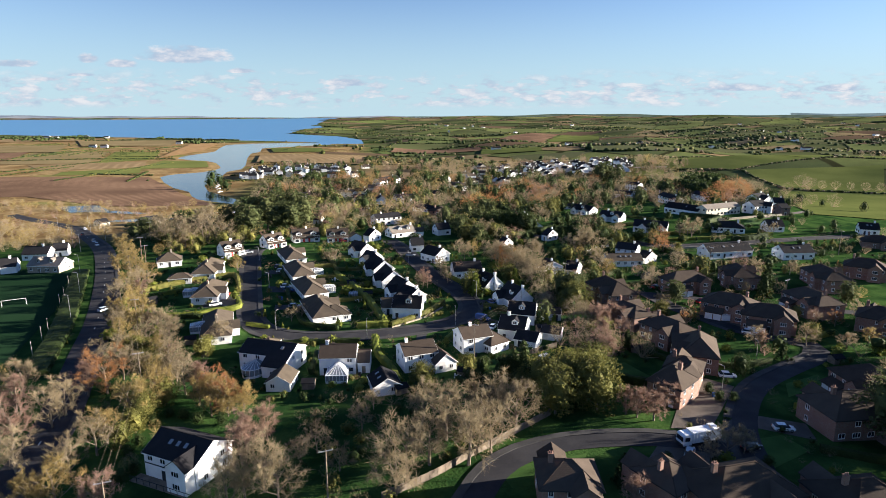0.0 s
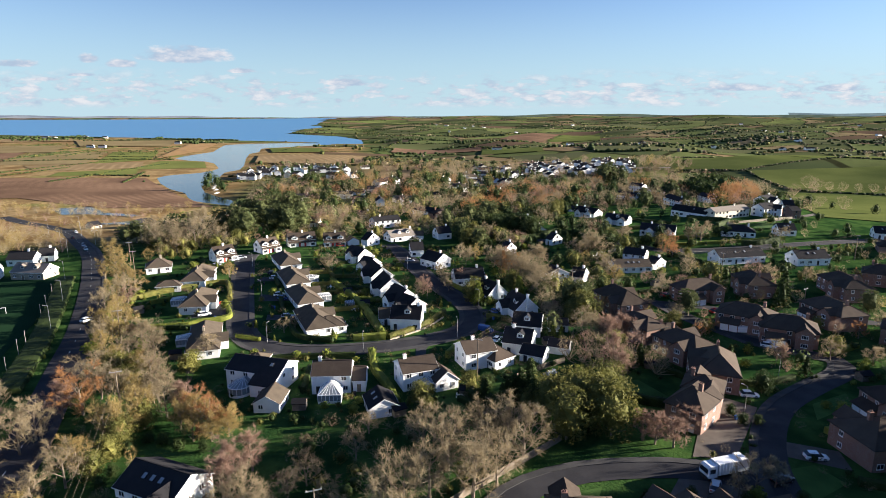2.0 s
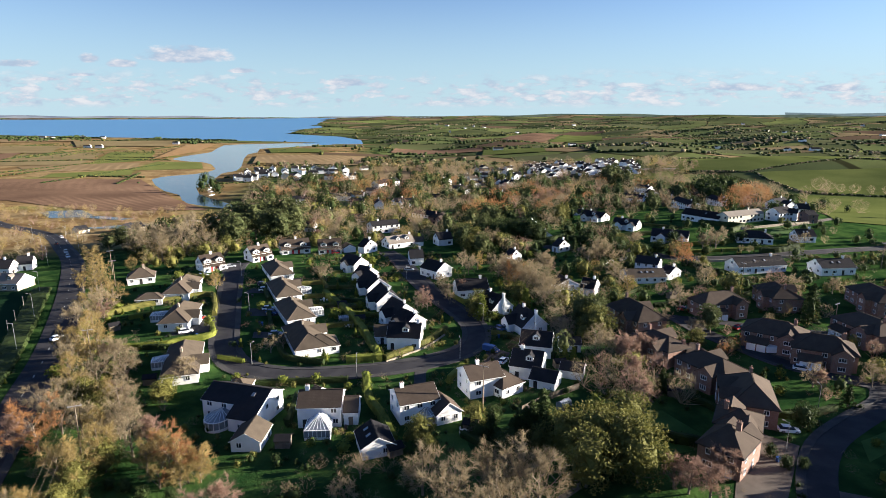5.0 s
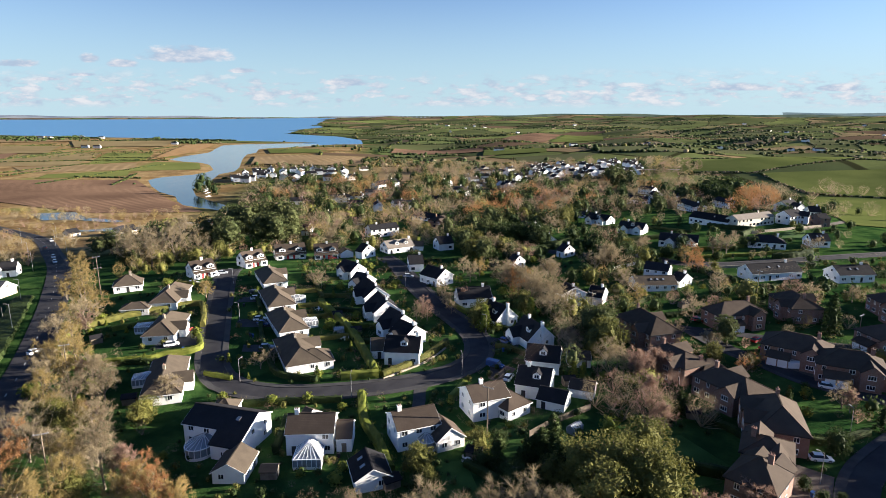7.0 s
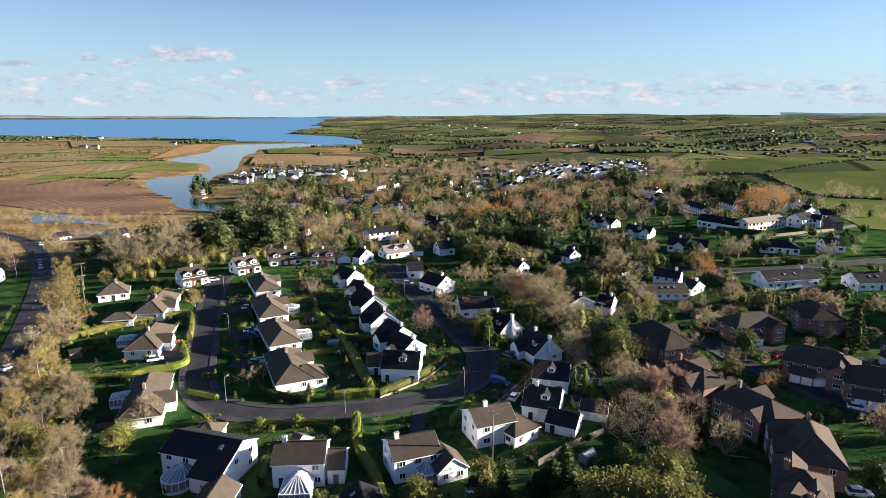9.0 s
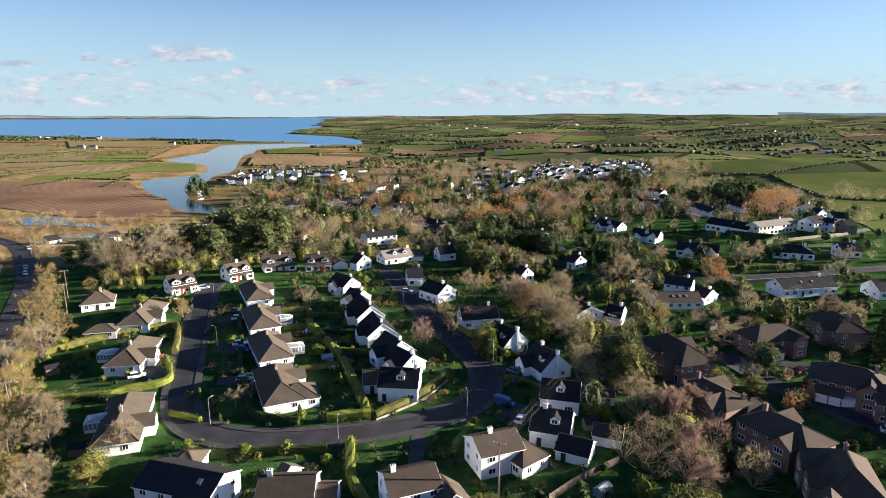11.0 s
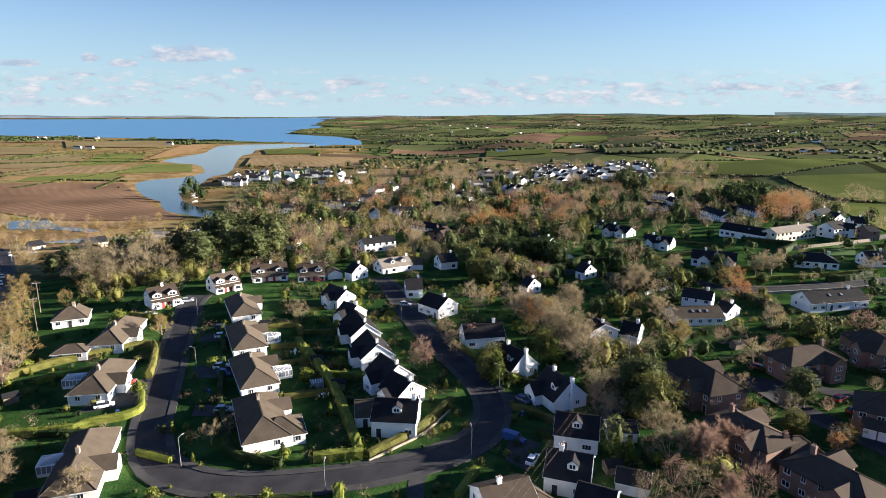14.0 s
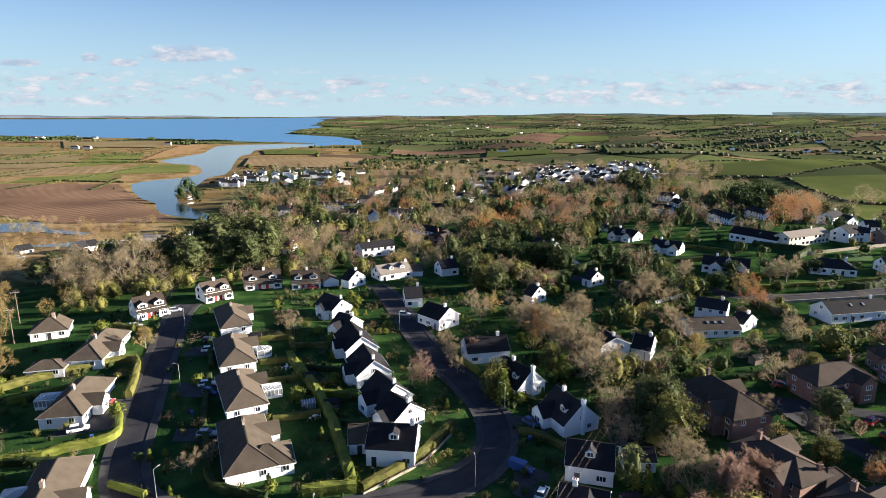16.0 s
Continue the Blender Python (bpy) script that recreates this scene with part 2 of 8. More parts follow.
M = {
    "land": land(),
    "farmland": farmland("farmland"),
    # backdrop glow colours with the distance haze mixed in
    "far_shore_haze": glowing("far_shore_haze", (0.23, 0.27, 0.36), (0.40, 0.42, 0.47), 0.215),
    "far_hills_haze": glowing("far_hills_haze", (0.13, 0.19, 0.24), (0.22, 0.29, 0.31), 0.215),
    "near_hills_haze": glowing("near_hills_haze", (0.065, 0.095, 0.085), (0.15, 0.185, 0.135), 0.215),
    "white": surface("white_render", (0.70, 0.69, 0.67), (0.85, 0.84, 0.82), 1.2, 0.85, 0.15, 6, 0.25),
    "cream": surface("cream_render", (0.50, 0.45, 0.36), (0.66, 0.61, 0.50), 1.2, 0.85, 0.15, 6, 0.25),
    "stone": surface("stone_wall", (0.20, 0.17, 0.13), (0.42, 0.36, 0.28), 3.0, 0.9, 0.5, 4, 0.2),
    "brick": brickwork("red_brick", (0.25, 0.125, 0.09), (0.17, 0.085, 0.062), (0.25, 0.21, 0.18)),
    "paint": surface("white_paint", (0.74, 0.74, 0.73), (0.86, 0.86, 0.85), 2.0, 0.45, 0, 6, 0.0, 0, 0.4),
    "trim": surface("dark_trim", (0.02, 0.02, 0.022), (0.05, 0.05, 0.05), 2.0, 0.5),
    "slate": roofing("slate_roof", (0.012, 0.012, 0.014), (0.032, 0.031, 0.033), 0.25),
    "tile": roofing("brown_tile_roof", (0.040, 0.033, 0.026), (0.110, 0.089, 0.068), 0.33),
    "redtile": roofing("russet_tile_roof", (0.032, 0.025, 0.021), (0.090, 0.070, 0.055), 0.33),
    "greyroof": roofing("grey_tile_roof", (0.12, 0.105, 0.09), (0.24, 0.21, 0.18), 0.33),
    "glass": glassy("window_glass", (0.012, 0.015, 0.02)),
    "roofglass": glassy("conservatory_glass", (0.13, 0.14, 0.15), 0.12),
    "asphalt": surface("asphalt", (0.020, 0.020, 0.024), (0.046, 0.045, 0.048), 0.6, 0.85, 0.2, 5),
    "path": surface("pavement", (0.034, 0.034, 0.036), (0.070, 0.068, 0.067), 0.8, 0.9, 0.2, 4),
    "gravel": surface("gravel_drive", (0.07, 0.058, 0.05), (0.13, 0.11, 0.092), 1.0, 0.95, 0.4, 6),
    "line": surface("road_paint", (0.55, 0.55, 0.52), (0.75, 0.75, 0.72), 2.0, 0.7),
    "lawn": surface("lawn", (0.022, 0.055, 0.014), (0.065, 0.125, 0.030), 0.5, 0.95, 0.4, 9, 0.3, spec=0.05),
    "pasture": surface("pasture", (0.072, 0.092, 0.028), (0.130, 0.146, 0.046), 0.06, 0.95, 0, 10, 0.2, spec=0.0),
    "turf": surface("sports_turf", (0.010, 0.030, 0.014), (0.020, 0.046, 0.022), 0.15, 0.95, 0.1, 20, spec=0.0),
    "plough": striped("ploughed_soil", (0.085, 0.052, 0.036), (0.26, 0.165, 0.105), -28, 9.0),
    "stubble": striped("stubble", (0.165, 0.118, 0.064), (0.30, 0.215, 0.118), 20, 14.0),
    "paleland": striped("harvested_land", (0.15, 0.118, 0.060), (0.26, 0.20, 0.105), -40, 22.0),
    "greenland": striped("meadow", (0.095, 0.112, 0.034), (0.17, 0.180, 0.058), -35, 18.0),
    "reed": surface("reed_bed", (0.20, 0.115, 0.045), (0.34, 0.21, 0.09), 0.2, 0.95, 0.4, 5),
    "sea": waters("lough_water", (0.075, 0.205, 0.36), 0.4, 0.5, 0.25),
    "river": waters("river_water", (0.02, 0.035, 0.045), 0.07, 0.05, 0.5),
    "bark": surface("bark", (0.10, 0.08, 0.06), (0.26, 0.21, 0.16), 4.0, 0.95, 0.4, 5, 0.3),
    "twig": surface("bare_twigs", (0.145, 0.115, 0.072), (0.335, 0.272, 0.170), 1.0, 0.95, 0, 3, 0.5, island=0.4, thin=0.35),
    "twig_red": surface("russet_twigs", (0.15, 0.098, 0.076), (0.33, 0.218, 0.165), 1.0, 0.95, 0, 3, 0.5, island=0.4, thin=0.35),
    "twig_gold": surface("golden_twigs", (0.165, 0.124, 0.052), (0.365, 0.275, 0.112), 1.0, 0.95, 0, 3, 0.5, island=0.4, thin=0.35),
    "leaf_rust": surface("rust_leaves", (0.20, 0.095, 0.040), (0.36, 0.19, 0.085), 1.0, 0.9, 0, 3, 0.4, island=0.5, thin=0.35),
    "leaf_dark": surface("dark_evergreen_leaves", (0.016, 0.030, 0.010), (0.056, 0.078, 0.024), 1.0, 0.8, 0, 3, 0.5, island=0.5, thin=0.25),
    "leaf_olive": surface("olive_leaves", (0.048, 0.056, 0.016), (0.175, 0.165, 0.046), 1.0, 0.8, 0, 3, 0.4, island=0.5, thin=0.25),
    "leaf_green": surface("green_leaves", (0.070, 0.095, 0.014), (0.20, 0.22, 0.045), 1.0, 0.8, 0, 3, 0.4, island=0.5, thin=0.25),
    "needle": surface("pine_needles", (0.038, 0.052, 0.020), (0.110, 0.122, 0.048), 1.0, 0.85, 0, 3, 0.4, island=0.5, thin=0.25),
    "timber": surface("weathered_timber", (0.10, 0.08, 0.06), (0.22, 0.18, 0.14), 3.0, 0.9, 0.3, 6, 0.3),
    "steel": surface("galvanised_steel", (0.28, 0.29, 0.30), (0.45, 0.46, 0.47), 3.0, 0.45, 0, 6, 0, 0.7),
    "rubber": surface("tyre_rubber", (0.012, 0.012, 0.012), (0.03, 0.03, 0.03), 3.0, 0.9),
    "concrete": surface("concrete", (0.22, 0.21, 0.19), (0.38, 0.36, 0.33), 1.0, 0.9, 0.2, 5),
    "red": surface("red_paint", (0.40, 0.03, 0.03), (0.55, 0.05, 0.05), 2.0, 0.5),
}


# ---- building blocks ----
def mesh_of(name, verts, faces, mats=(), index=None, smooth_shade=False):
    me = bpy.data.meshes.new(name)
    me.from_pydata([tuple(v) for v in verts], [], [tuple(f) for f in faces])
    for m in mats:
        me.materials.append(M[m])
    if index is not None:
        me.polygons.foreach_set("material_index", index)
    if smooth_shade:
        me.shade_smooth()
    me.update()
    return me


class Solid:
    """Gathers boxes and prisms into one mesh."""

    def __init__(self):
        self.v, self.f = [], []

    def face_loop(self, pts, faces):
        k = len(self.v)
        self.v += [tuple(p) for p in pts]
        self.f += [tuple(k + i for i in f) for f in faces]
        return self

    def box(self, x0, y0, z0, x1, y1, z1):
        return self.face_loop([(x0, y0, z0), (x1, y0, z0), (x1, y1, z0), (x0, y1, z0), (x0, y0, z1), (x1, y0, z1), (x1, y1, z1), (x0, y1, z1)],
                              [(0, 3, 2, 1), (4, 5, 6, 7), (0, 1, 5, 4), (1, 2, 6, 5), (2, 3, 7, 6), (3, 0, 4, 7)])

    def slab(self, quad, thick):
        """A sheet over three or four corners, thickened downwards."""
        n = len(quad)
        low = [(x, y, z - thick) for x, y, z in quad]
        return self.face_loop(list(quad) + low, [tuple(range(n)), tuple(range(2 * n - 1, n - 1, -1))] + [(i, i + n, (i + 1) % n + n, (i + 1) % n) for i in range(n)])

    def rod(self, a, b, ra, rb=None, sides=5):
        a, b = Vector(a), Vector(b)
        rb = ra if rb is None else rb
        w = (b - a).normalized()
        p = w.orthogonal().normalized()
        q = w.cross(p)
        ring = [(math.cos(6.2832 * i / sides), math.sin(6.2832 * i / sides)) for i in range(sides)]
        pts = [a + (p * c + q * s) * ra for c, s in ring] + [b + (p * c + q * s) * rb for c, s in ring]
        return self.face_loop(pts, [(i, (i + 1) % sides, (i + 1) % sides + sides, i + sides) for i in range(sides)] + [tuple(range(sides - 1, -1, -1)), tuple(range(sides, 2 * sides))])

    def mesh(self, name, mat):
        return mesh_of(name, self.v, self.f, [mat])


def part(name, data, parent, m=None, label=""):
    ob = new(name, data)
    ob.parent = parent
    if m is not None:
        ob.matrix_basis = m
    return tagged(ob, label)


def thing(name, x, y, turn, label, category, group="", data=None, z=None, kind=""):
    ob = new(name, data)
    ob.matrix_basis = pose(x, y, float(ground(x, y)) if z is None else z, 0, 0, turn)
    return tagged(ob, label, category, group, kind)


CACHE = {}


def cached(key, make):
    if key not in CACHE:
        CACHE[key] = make()
    return CACHE[key]


# ---- the lie of the land ----
RIVER = [(-165, 532), (-186, 553), (-210, 568), (-232, 584), (-248, 609), (-265, 645), (-297, 681), (-333, 739), (-365, 801), (-366, 839), (-349, 855), (-335, 872), (-329, 907), (-334, 946),
         (-373, 1036), (-404, 1080), (-442, 1101), (-489, 1152), (-499, 1232), (-494, 1294), (-491, 1363), (-531, 1514), (-566, 1669), (-523, 1733), (-435, 1765), (-340, 1781), (-293, 1798), (-274, 1680),
         (-312, 1634), (-379, 1537), (-417, 1499), (-381, 1351), (-384, 1292), (-351, 1157), (-303, 988), (-288, 916), (-297, 880), (-286, 830), (-267, 745), (-267, 708), (-243, 655), (-218, 621), (-193, 591), (-173, 560)]
LOUGH = [(-3094, 2052), (-1588, 2256), (-1233, 2174), (-895, 2079), (-710, 1970), (-496, 1896), (-347, 1819), (-263, 1713), (-193, 1712), (-230, 1976), (-334, 2225), (-441, 2319),
         (-581, 2462), (-619, 2936), (-561, 3146), (-688, 3637), (-744, 4248), (-737, 4850), (-4439, 2959)]
SEA = -15.0


def smooth(a, b, v):
    u = np.clip((v - a) / (b - a), 0, 1)
    return u * u * (3 - 2 * u)


def swell(x, y, cx, cy, rx, ry, high, turn=0):
    c, s = math.cos(radians(turn)), math.sin(radians(turn))
    u, v = ((x - cx) * c + (y - cy) * s) / rx, (-(x - cx) * s + (y - cy) * c) / ry
    return high * np.exp(-(u * u + v * v))


def drumlin(x, y, cx, cy, left, right, ry, high):
    """A long hill, steeper towards its left end."""
    u, v = (x - cx) / np.where(x < cx, left, right), (y - cy) / ry
    return high * np.exp(-(u * u + v * v))


def lift(d):
    """The slow rise of land and sea towards the far distance."""
    return 50 * (np.clip(d - 1900, 0, None) / 2900) ** 1.5


def inland(x, y, ring):
    """Signed distance from a ring of shore points, positive outside it."""
    best, inside = np.full(x.shape, 1e9), np.zeros(x.shape, bool)
    for (ax, ay), (bx, by) in zip(ring, ring[1:] + ring[:1]):
        ex, ey = bx - ax, by - ay
        k = np.clip(((x - ax) * ex + (y - ay) * ey) / (ex * ex + ey * ey + 1e-9), 0, 1)
        best = np.minimum(best, np.hypot(x - ax - k * ex, y - ay - k * ey))
        inside ^= ((ay > y) != (by > y)) & (x < ex * (y - ay) / (ey if abs(ey) > 1e-9 else 1e-9) + ax)
    return np.where(inside, -best, best)


def shore(x, y):
    return np.minimum(inland(x, y, RIVER), inland(x, y, LOUGH))


def ground(x, y):
    """Height of the land at (x, y)."""
    x, y = np.asarray(x, float), np.asarray(y, float)
    d = np.hypot(x, y)
    base = SEA + lift(d)
    fall = smooth(320, 600, y + np.clip(-x, 0, 400) * 0.4)
    land = -12.5 * fall * (1 - 0.4 * smooth(0, 260, x))
    land = land + swell(x, y, -90, 270, 75, 65, 2.5) + swell(x, y, 53, 100, 62, 52, 2.5) + swell(x, y, 200, 370, 115, 115, 6)
    land = land + drumlin(x, y, 455, 790, 165, 460, 115, 21) + drumlin(x, y, 660, 600, 150, 300, 95, 36) + swell(x, y, 330, 1150, 200, 160, 9)
    waves = np.sin(x / 155 + 1.3 * np.sin(y / 310)) * np.cos(y / 205 + x / 500) + 0.5 * np.sin(x / 71 + y / 190) * np.cos(y / 96 - x / 260)
    land = land + waves * 10 * smooth(850, 1500, d) * smooth(-250, 250, x + 0.15 * y) + lift(d) * (1 + 0.10 * smooth(-200, 1200, x))
    off = shore(x, y)
    k = smooth(0, 160, off)
    return base + (land - base) * k + np.clip(off, -60, 15) * 0.05 * (1 - k)


def spread(near, far, first, grow):
    """Coordinates whose steps grow away from the middle stretch."""
    out, step = list(np.arange(near[0], near[1] + 0.1, first)), first
    while out[-1] < far[1]:
        step *= grow
        out.append(out[-1] + step)
    step = first
    while out[0] > far[0]:
        step *= grow
        out.insert(0, out[0] - step)
    return np.array(out)


def make_ground():
    xs, ys = spread((-160, 230), (-4700, 4700), 6, 1.045), spread((0, 460), (-900, 4850), 6, 1.022)
    gx, gy = np.meshgrid(xs, ys)
    x, y = gx.ravel(), gy.ravel()
    z = ground(x, y)
    nx, ny = len(xs), len(ys)
    i = (np.arange(ny - 1)[:, None] * nx + np.arange(nx - 1)[None, :]).ravel()
    far = np.hypot(x, y)[i] < 4880
    i = i[far]
    me = mesh_of("ground", np.stack([x, y, z], 1).tolist(), np.stack([i, i + 1, i + nx + 1, i + nx], 1).tolist(), ["land"], None, True)
    cover = me.attributes.new("cover", "FLOAT_COLOR", "POINT")
    d = np.hypot(x, y)
    marsh = smooth(0, 60, -x - 130 - 0.12 * (y - 300)) * smooth(300, 360, y) * (1 - smooth(1700, 2400, d) * 0)
    marsh = np.maximum(marsh, smooth(900, 1100, y) * (1 - smooth(-190, -120, x)) * (1 - smooth(1650, 1750, y)))
    farm = smooth(560, 700, d) * np.maximum(smooth(-200, -60, x), smooth(1700, 1900, y) * smooth(-650, -500, x))
    beyond = smooth(2300, 2500, d)
    marsh, farm = marsh * (1 - beyond), np.maximum(farm, beyond)
    cover.data.foreach_set("color", np.stack([x * 0, marsh * (1 - farm), farm, x * 0 + 1], 1).astype(np.float32).ravel())
    tagged(new("ground", me), "rolling green and tan winter countryside with village gardens", "ground", kind="structure")


make_ground()


def make_water(name, ring, mat, label, grid, drop=0.0):
    """Water lying in a basin of the ground, a little wider than its shore."""
    x0, x1 = min(p[0] for p in ring) - 70, max(p[0] for p in ring) + 70
    y0, y1 = min(p[1] for p in ring) - 40, max(p[1] for p in ring) + 60
    xs, ys = np.linspace(x0, x1, grid), np.linspace(y0, y1, grid)
    gx, gy = np.meshgrid(xs, ys)
    x, y = gx.ravel(), gy.ravel()
    z = SEA - drop + lift(np.hypot(x, y))
    off = inland(x, y, ring)
    i = (np.arange(grid - 1)[:, None] * grid + np.arange(grid - 1)[None, :]).ravel()
    i = i[(np.minimum.reduce([off[i], off[i + 1], off[i + grid], off[i + grid + 1]]) < 12) & (np.hypot(x, y)[i] < 4850)]
    me = mesh_of(name, np.stack([x, y, z], 1).tolist(), np.stack([i, i + 1, i + grid + 1, i + grid], 1).tolist(), [mat], None, True)
    tagged(new(name, me), label, "water", kind="structure")


make_water("lough", LOUGH, "sea", "wide blue sea lough with a ruffled surface", 90)
make_water("river", RIVER, "river", "still tidal river reflecting the pale sky", 150, 0.12)


def drape(name, corners, mat, label, category, rise=0.25, steps=14, kind="structure"):
    """A patch of ground cover over four corners, laid on the land."""
    (ax, ay), (bx, by), (cx, cy), (dx, dy) = corners
    pts, faces = [], []
    for j in range(steps + 1):
        for i in range(steps + 1):
            u, v = i / steps, j / steps
            x = (ax * (1 - u) + bx * u) * (1 - v) + (dx * (1 - u) + cx * u) * v
            y = (ay * (1 - u) + by * u) * (1 - v) + (dy * (1 - u) + cy * u) * v
            pts.append((x, y))
    a = np.array(pts)
    z = ground(a[:, 0], a[:, 1]) + rise
    n = steps + 1
    faces = [(j * n + i, j * n + i + 1, (j + 1) * n + i + 1, (j + 1) * n + i) for j in range(steps) for i in range(steps)]
    return tagged(new(name, mesh_of(name, np.column_stack([a, z]).tolist(), faces, [mat], None, True)), label, category, kind=kind)


FIELDS = (
    ("plough", "bare ploughed field with long furrows", [(-620, 770), (-372, 792), (-262, 625), (-520, 560)]),
    ("plough", "wet brown soil beside the river bend", [(-400, 590), (-262, 624), (-195, 540), (-290, 530)]),
    ("greenland", "narrow strip of green pasture", [(-500, 796), (-408, 842), (-440, 913), (-520, 850)]),
    ("stubble", "tan winter stubble field", [(-560, 866), (-441, 925), (-495, 1050), (-640, 960)]),
    ("greenland", "rough yellow-green river bank", [(-440, 900), (-348, 940), (-397, 1064), (-480, 1080)]),
    ("greenland", "yellow-green cut meadow", [(-553, 997), (-508, 1100), (-586, 1312), (-684, 1316)]),
    ("paleland", "pale harvested field with tractor lines", [(-720, 980), (-562, 985), (-690, 1305), (-850, 1302)]),
    ("plough", "dark tilled strip on the flats", [(-760, 1023), (-734, 1050), (-850, 1290), (-900, 1209)]),
    ("stubble", "far tan field by the lough", [(-1532, 1894), (-1183, 1999), (-1038, 1812), (-1354, 1681)]),
    ("paleland", "far brown field by the lough", [(-1050, 1811), (-771, 1857), (-663, 1544), (-870, 1516)]),
    ("paleland", "broad brown-green rough field", [(-1237, 1541), (-932, 1565), (-788, 1281), (-995, 1252)]),
    ("reed", "orange reed bed on the river bank", [(-506, 1112), (-512, 1350), (-590, 1690), (-650, 1640)]),
    ("stubble", "golden stubble field by the river", [(-300, 1030), (-113, 964), (-135, 1235), (-345, 1215)]),
    ("pasture", "strip of green pasture", [(-390, 1460), (-261, 1427), (-232, 1304), (-340, 1299)]),
    ("plough", "brown tilled field", [(-95, 1383), (100, 1252), (119, 1470), (-95, 1540)]),
    ("pasture", "bright green pasture", [(91, 1131), (205, 1113), (220, 1230), (115, 1370)]),
    ("plough", "brown ploughed hillside field", [(108, 1641), (333, 1820), (538, 2400), (267, 2113)]),
    ("pasture", "green hillside field", [(345, 1821), (509, 1836), (662, 2400), (550, 2400)]),
    ("pasture", "broad green field over the drumlin", [(258, 775), (363, 712), (481, 750), (360, 960)]),
    ("pasture", "broad green field along the drumlin's back", [(362, 958), (484, 752), (520, 770), (700, 1010)]),
    ("pasture", "bright green field on the drumlin's shoulder", [(526, 768), (572, 742), (900, 800), (712, 1010)]),
    ("pasture", "sloping green field below the drumlin", [(367, 704), (355, 590), (414, 535), (527, 690)]),
    ("greenland", "lit corner of rough grass at the village edge", [(235, 714), (272, 703), (294, 744), (252, 775)]),
    ("pasture", "sunlit green meadow at the hill foot", [(239, 370), (290, 350), (430, 525), (340, 575)]),
)
for mat_name, words, ring in FIELDS:
    drape("field", ring, mat_name, words, "field", 0.4 if ring[0][1] < 1000 else 1.6, 18)


def patchwork(seed):
    """Far farmland: a net of crooked fields and the lines of their hedges."""
    rnd = random.Random(seed)
    rows, y = [], 960.0
    while y < 4750:
        deep = 84 * (y / 1000) ** 0.75
        wide, x, row = deep * 1.25, -0.42 * y - 200, []
        while x < 0.95 * y + 300:
            row.append((x + rnd.gauss(0, wide * 0.10), y + rnd.gauss(0, deep * 0.13) + 0.07 * x))
            x += wide * rnd.uniform(0.75, 1.3)
        rows.append(row)
        y += deep
    lines = []
    faces = [(v * 6 + u, v * 6 + u + 1, v * 6 + u + 7, v * 6 + u + 6) for v in range(5) for u in range(5)]
    for near, far in zip(rows, rows[1:]):
        j = 0
        for (ax, ay), (bx, by) in zip(near, near[1:]):
            while j < len(far) - 2 and far[j][0] < ax - 25:
                j += 1
            (dx, dy), (cx, cy) = far[j], far[min(j + 1, len(far) - 1)]
            cx, cy = (cx, cy) if abs(cx - bx) < 200 else (bx, cy)
            mx, my = np.array((ax + bx + cx + dx) / 4), np.array((ay + by + cy + dy) / 4)
            if cx < dx + 20 or math.hypot(mx, my) > 4600 or float(shore(mx, my)) < 70 or mx < -0.16 * my + 40 and my < 1750:
                continue
            if any(float(inland(mx, my, list(ring))) < 30 for _, _, ring in FIELDS) or (my < 1080 and 240 < mx < 900):
                continue
            p, q = (w.ravel() for w in np.meshgrid(0.02 + 0.96 * np.arange(6) / 5, 0.02 + 0.96 * np.arange(6) / 5))
            fx = (ax * (1 - p) + bx * p) * (1 - q) + (dx * (1 - p) + cx * p) * q
            fy = (ay * (1 - p) + by * p) * (1 - q) + (dy * (1 - p) + cy * p) * q
            fz = ground(fx, fy) + 0.5 + np.hypot(fx, fy) * 0.0004
            tagged(new("field", mesh_of("field", np.stack([fx, fy, fz], 1).tolist(), faces, ["farmland"], None, True)), "far winter field between hedges", "field", "far fields", "structure")
            lines.append((ax, ay, bx, by))
            lines.append((ax, ay, dx, dy))
    return lines


HEDGE_LINES = patchwork(3)


def far_land(name, mat, label, dist, start, end, base, rise):
    """Hills along the edge of sight."""
    v, f, steps = [], [], 160
    for i in range(steps + 1):
        t = i / steps
        a = radians(start + (end - start) * t)
        top = base + rise * (0.5 + 0.28 * math.sin(9 * t + dist) + 0.16 * math.sin(23 * t + 1.7) + 0.10 * math.sin(61 * t)) * min(1, 8 * t, 8 * (1 - t))
        v += [(math.sin(a) * dist, math.cos(a) * dist, -40), (math.sin(a) * dist, math.cos(a) * dist, top), (math.sin(a) * (dist + 500), math.cos(a) * (dist + 500), -40)]
    for i in range(steps):
        k = 3 * i
        f += [(k, k + 3, k + 4, k + 1), (k + 1, k + 4, k + 5, k + 2)]
    tagged(new(name, mesh_of(name, v, f, [mat])), label, "hills", kind="structure")


# self-lit backdrops, the mauve and blue haze put into their colour
far_land("backdrop_far_shore", "far_shore_haze", "low far shore backdrop with haze in its glow colour", 5000, -52, 4, 38, 24)
far_land("backdrop_far_hills", "far_hills_haze", "self-lit hill backdrop with blue haze in its colour", 5900, -8, 62, 62, 36)
far_land("backdrop_near_hills", "near_hills_haze", "self-lit wooded hill backdrop with haze in its colour", 5000, -4, 62, 46, 26)
drape("playing_field", [(-215, 140), (-117, 155), (-146, 250), (-260, 260)], "turf", "dark green sports pitch beside the road", "playing field", 0.12, 14)


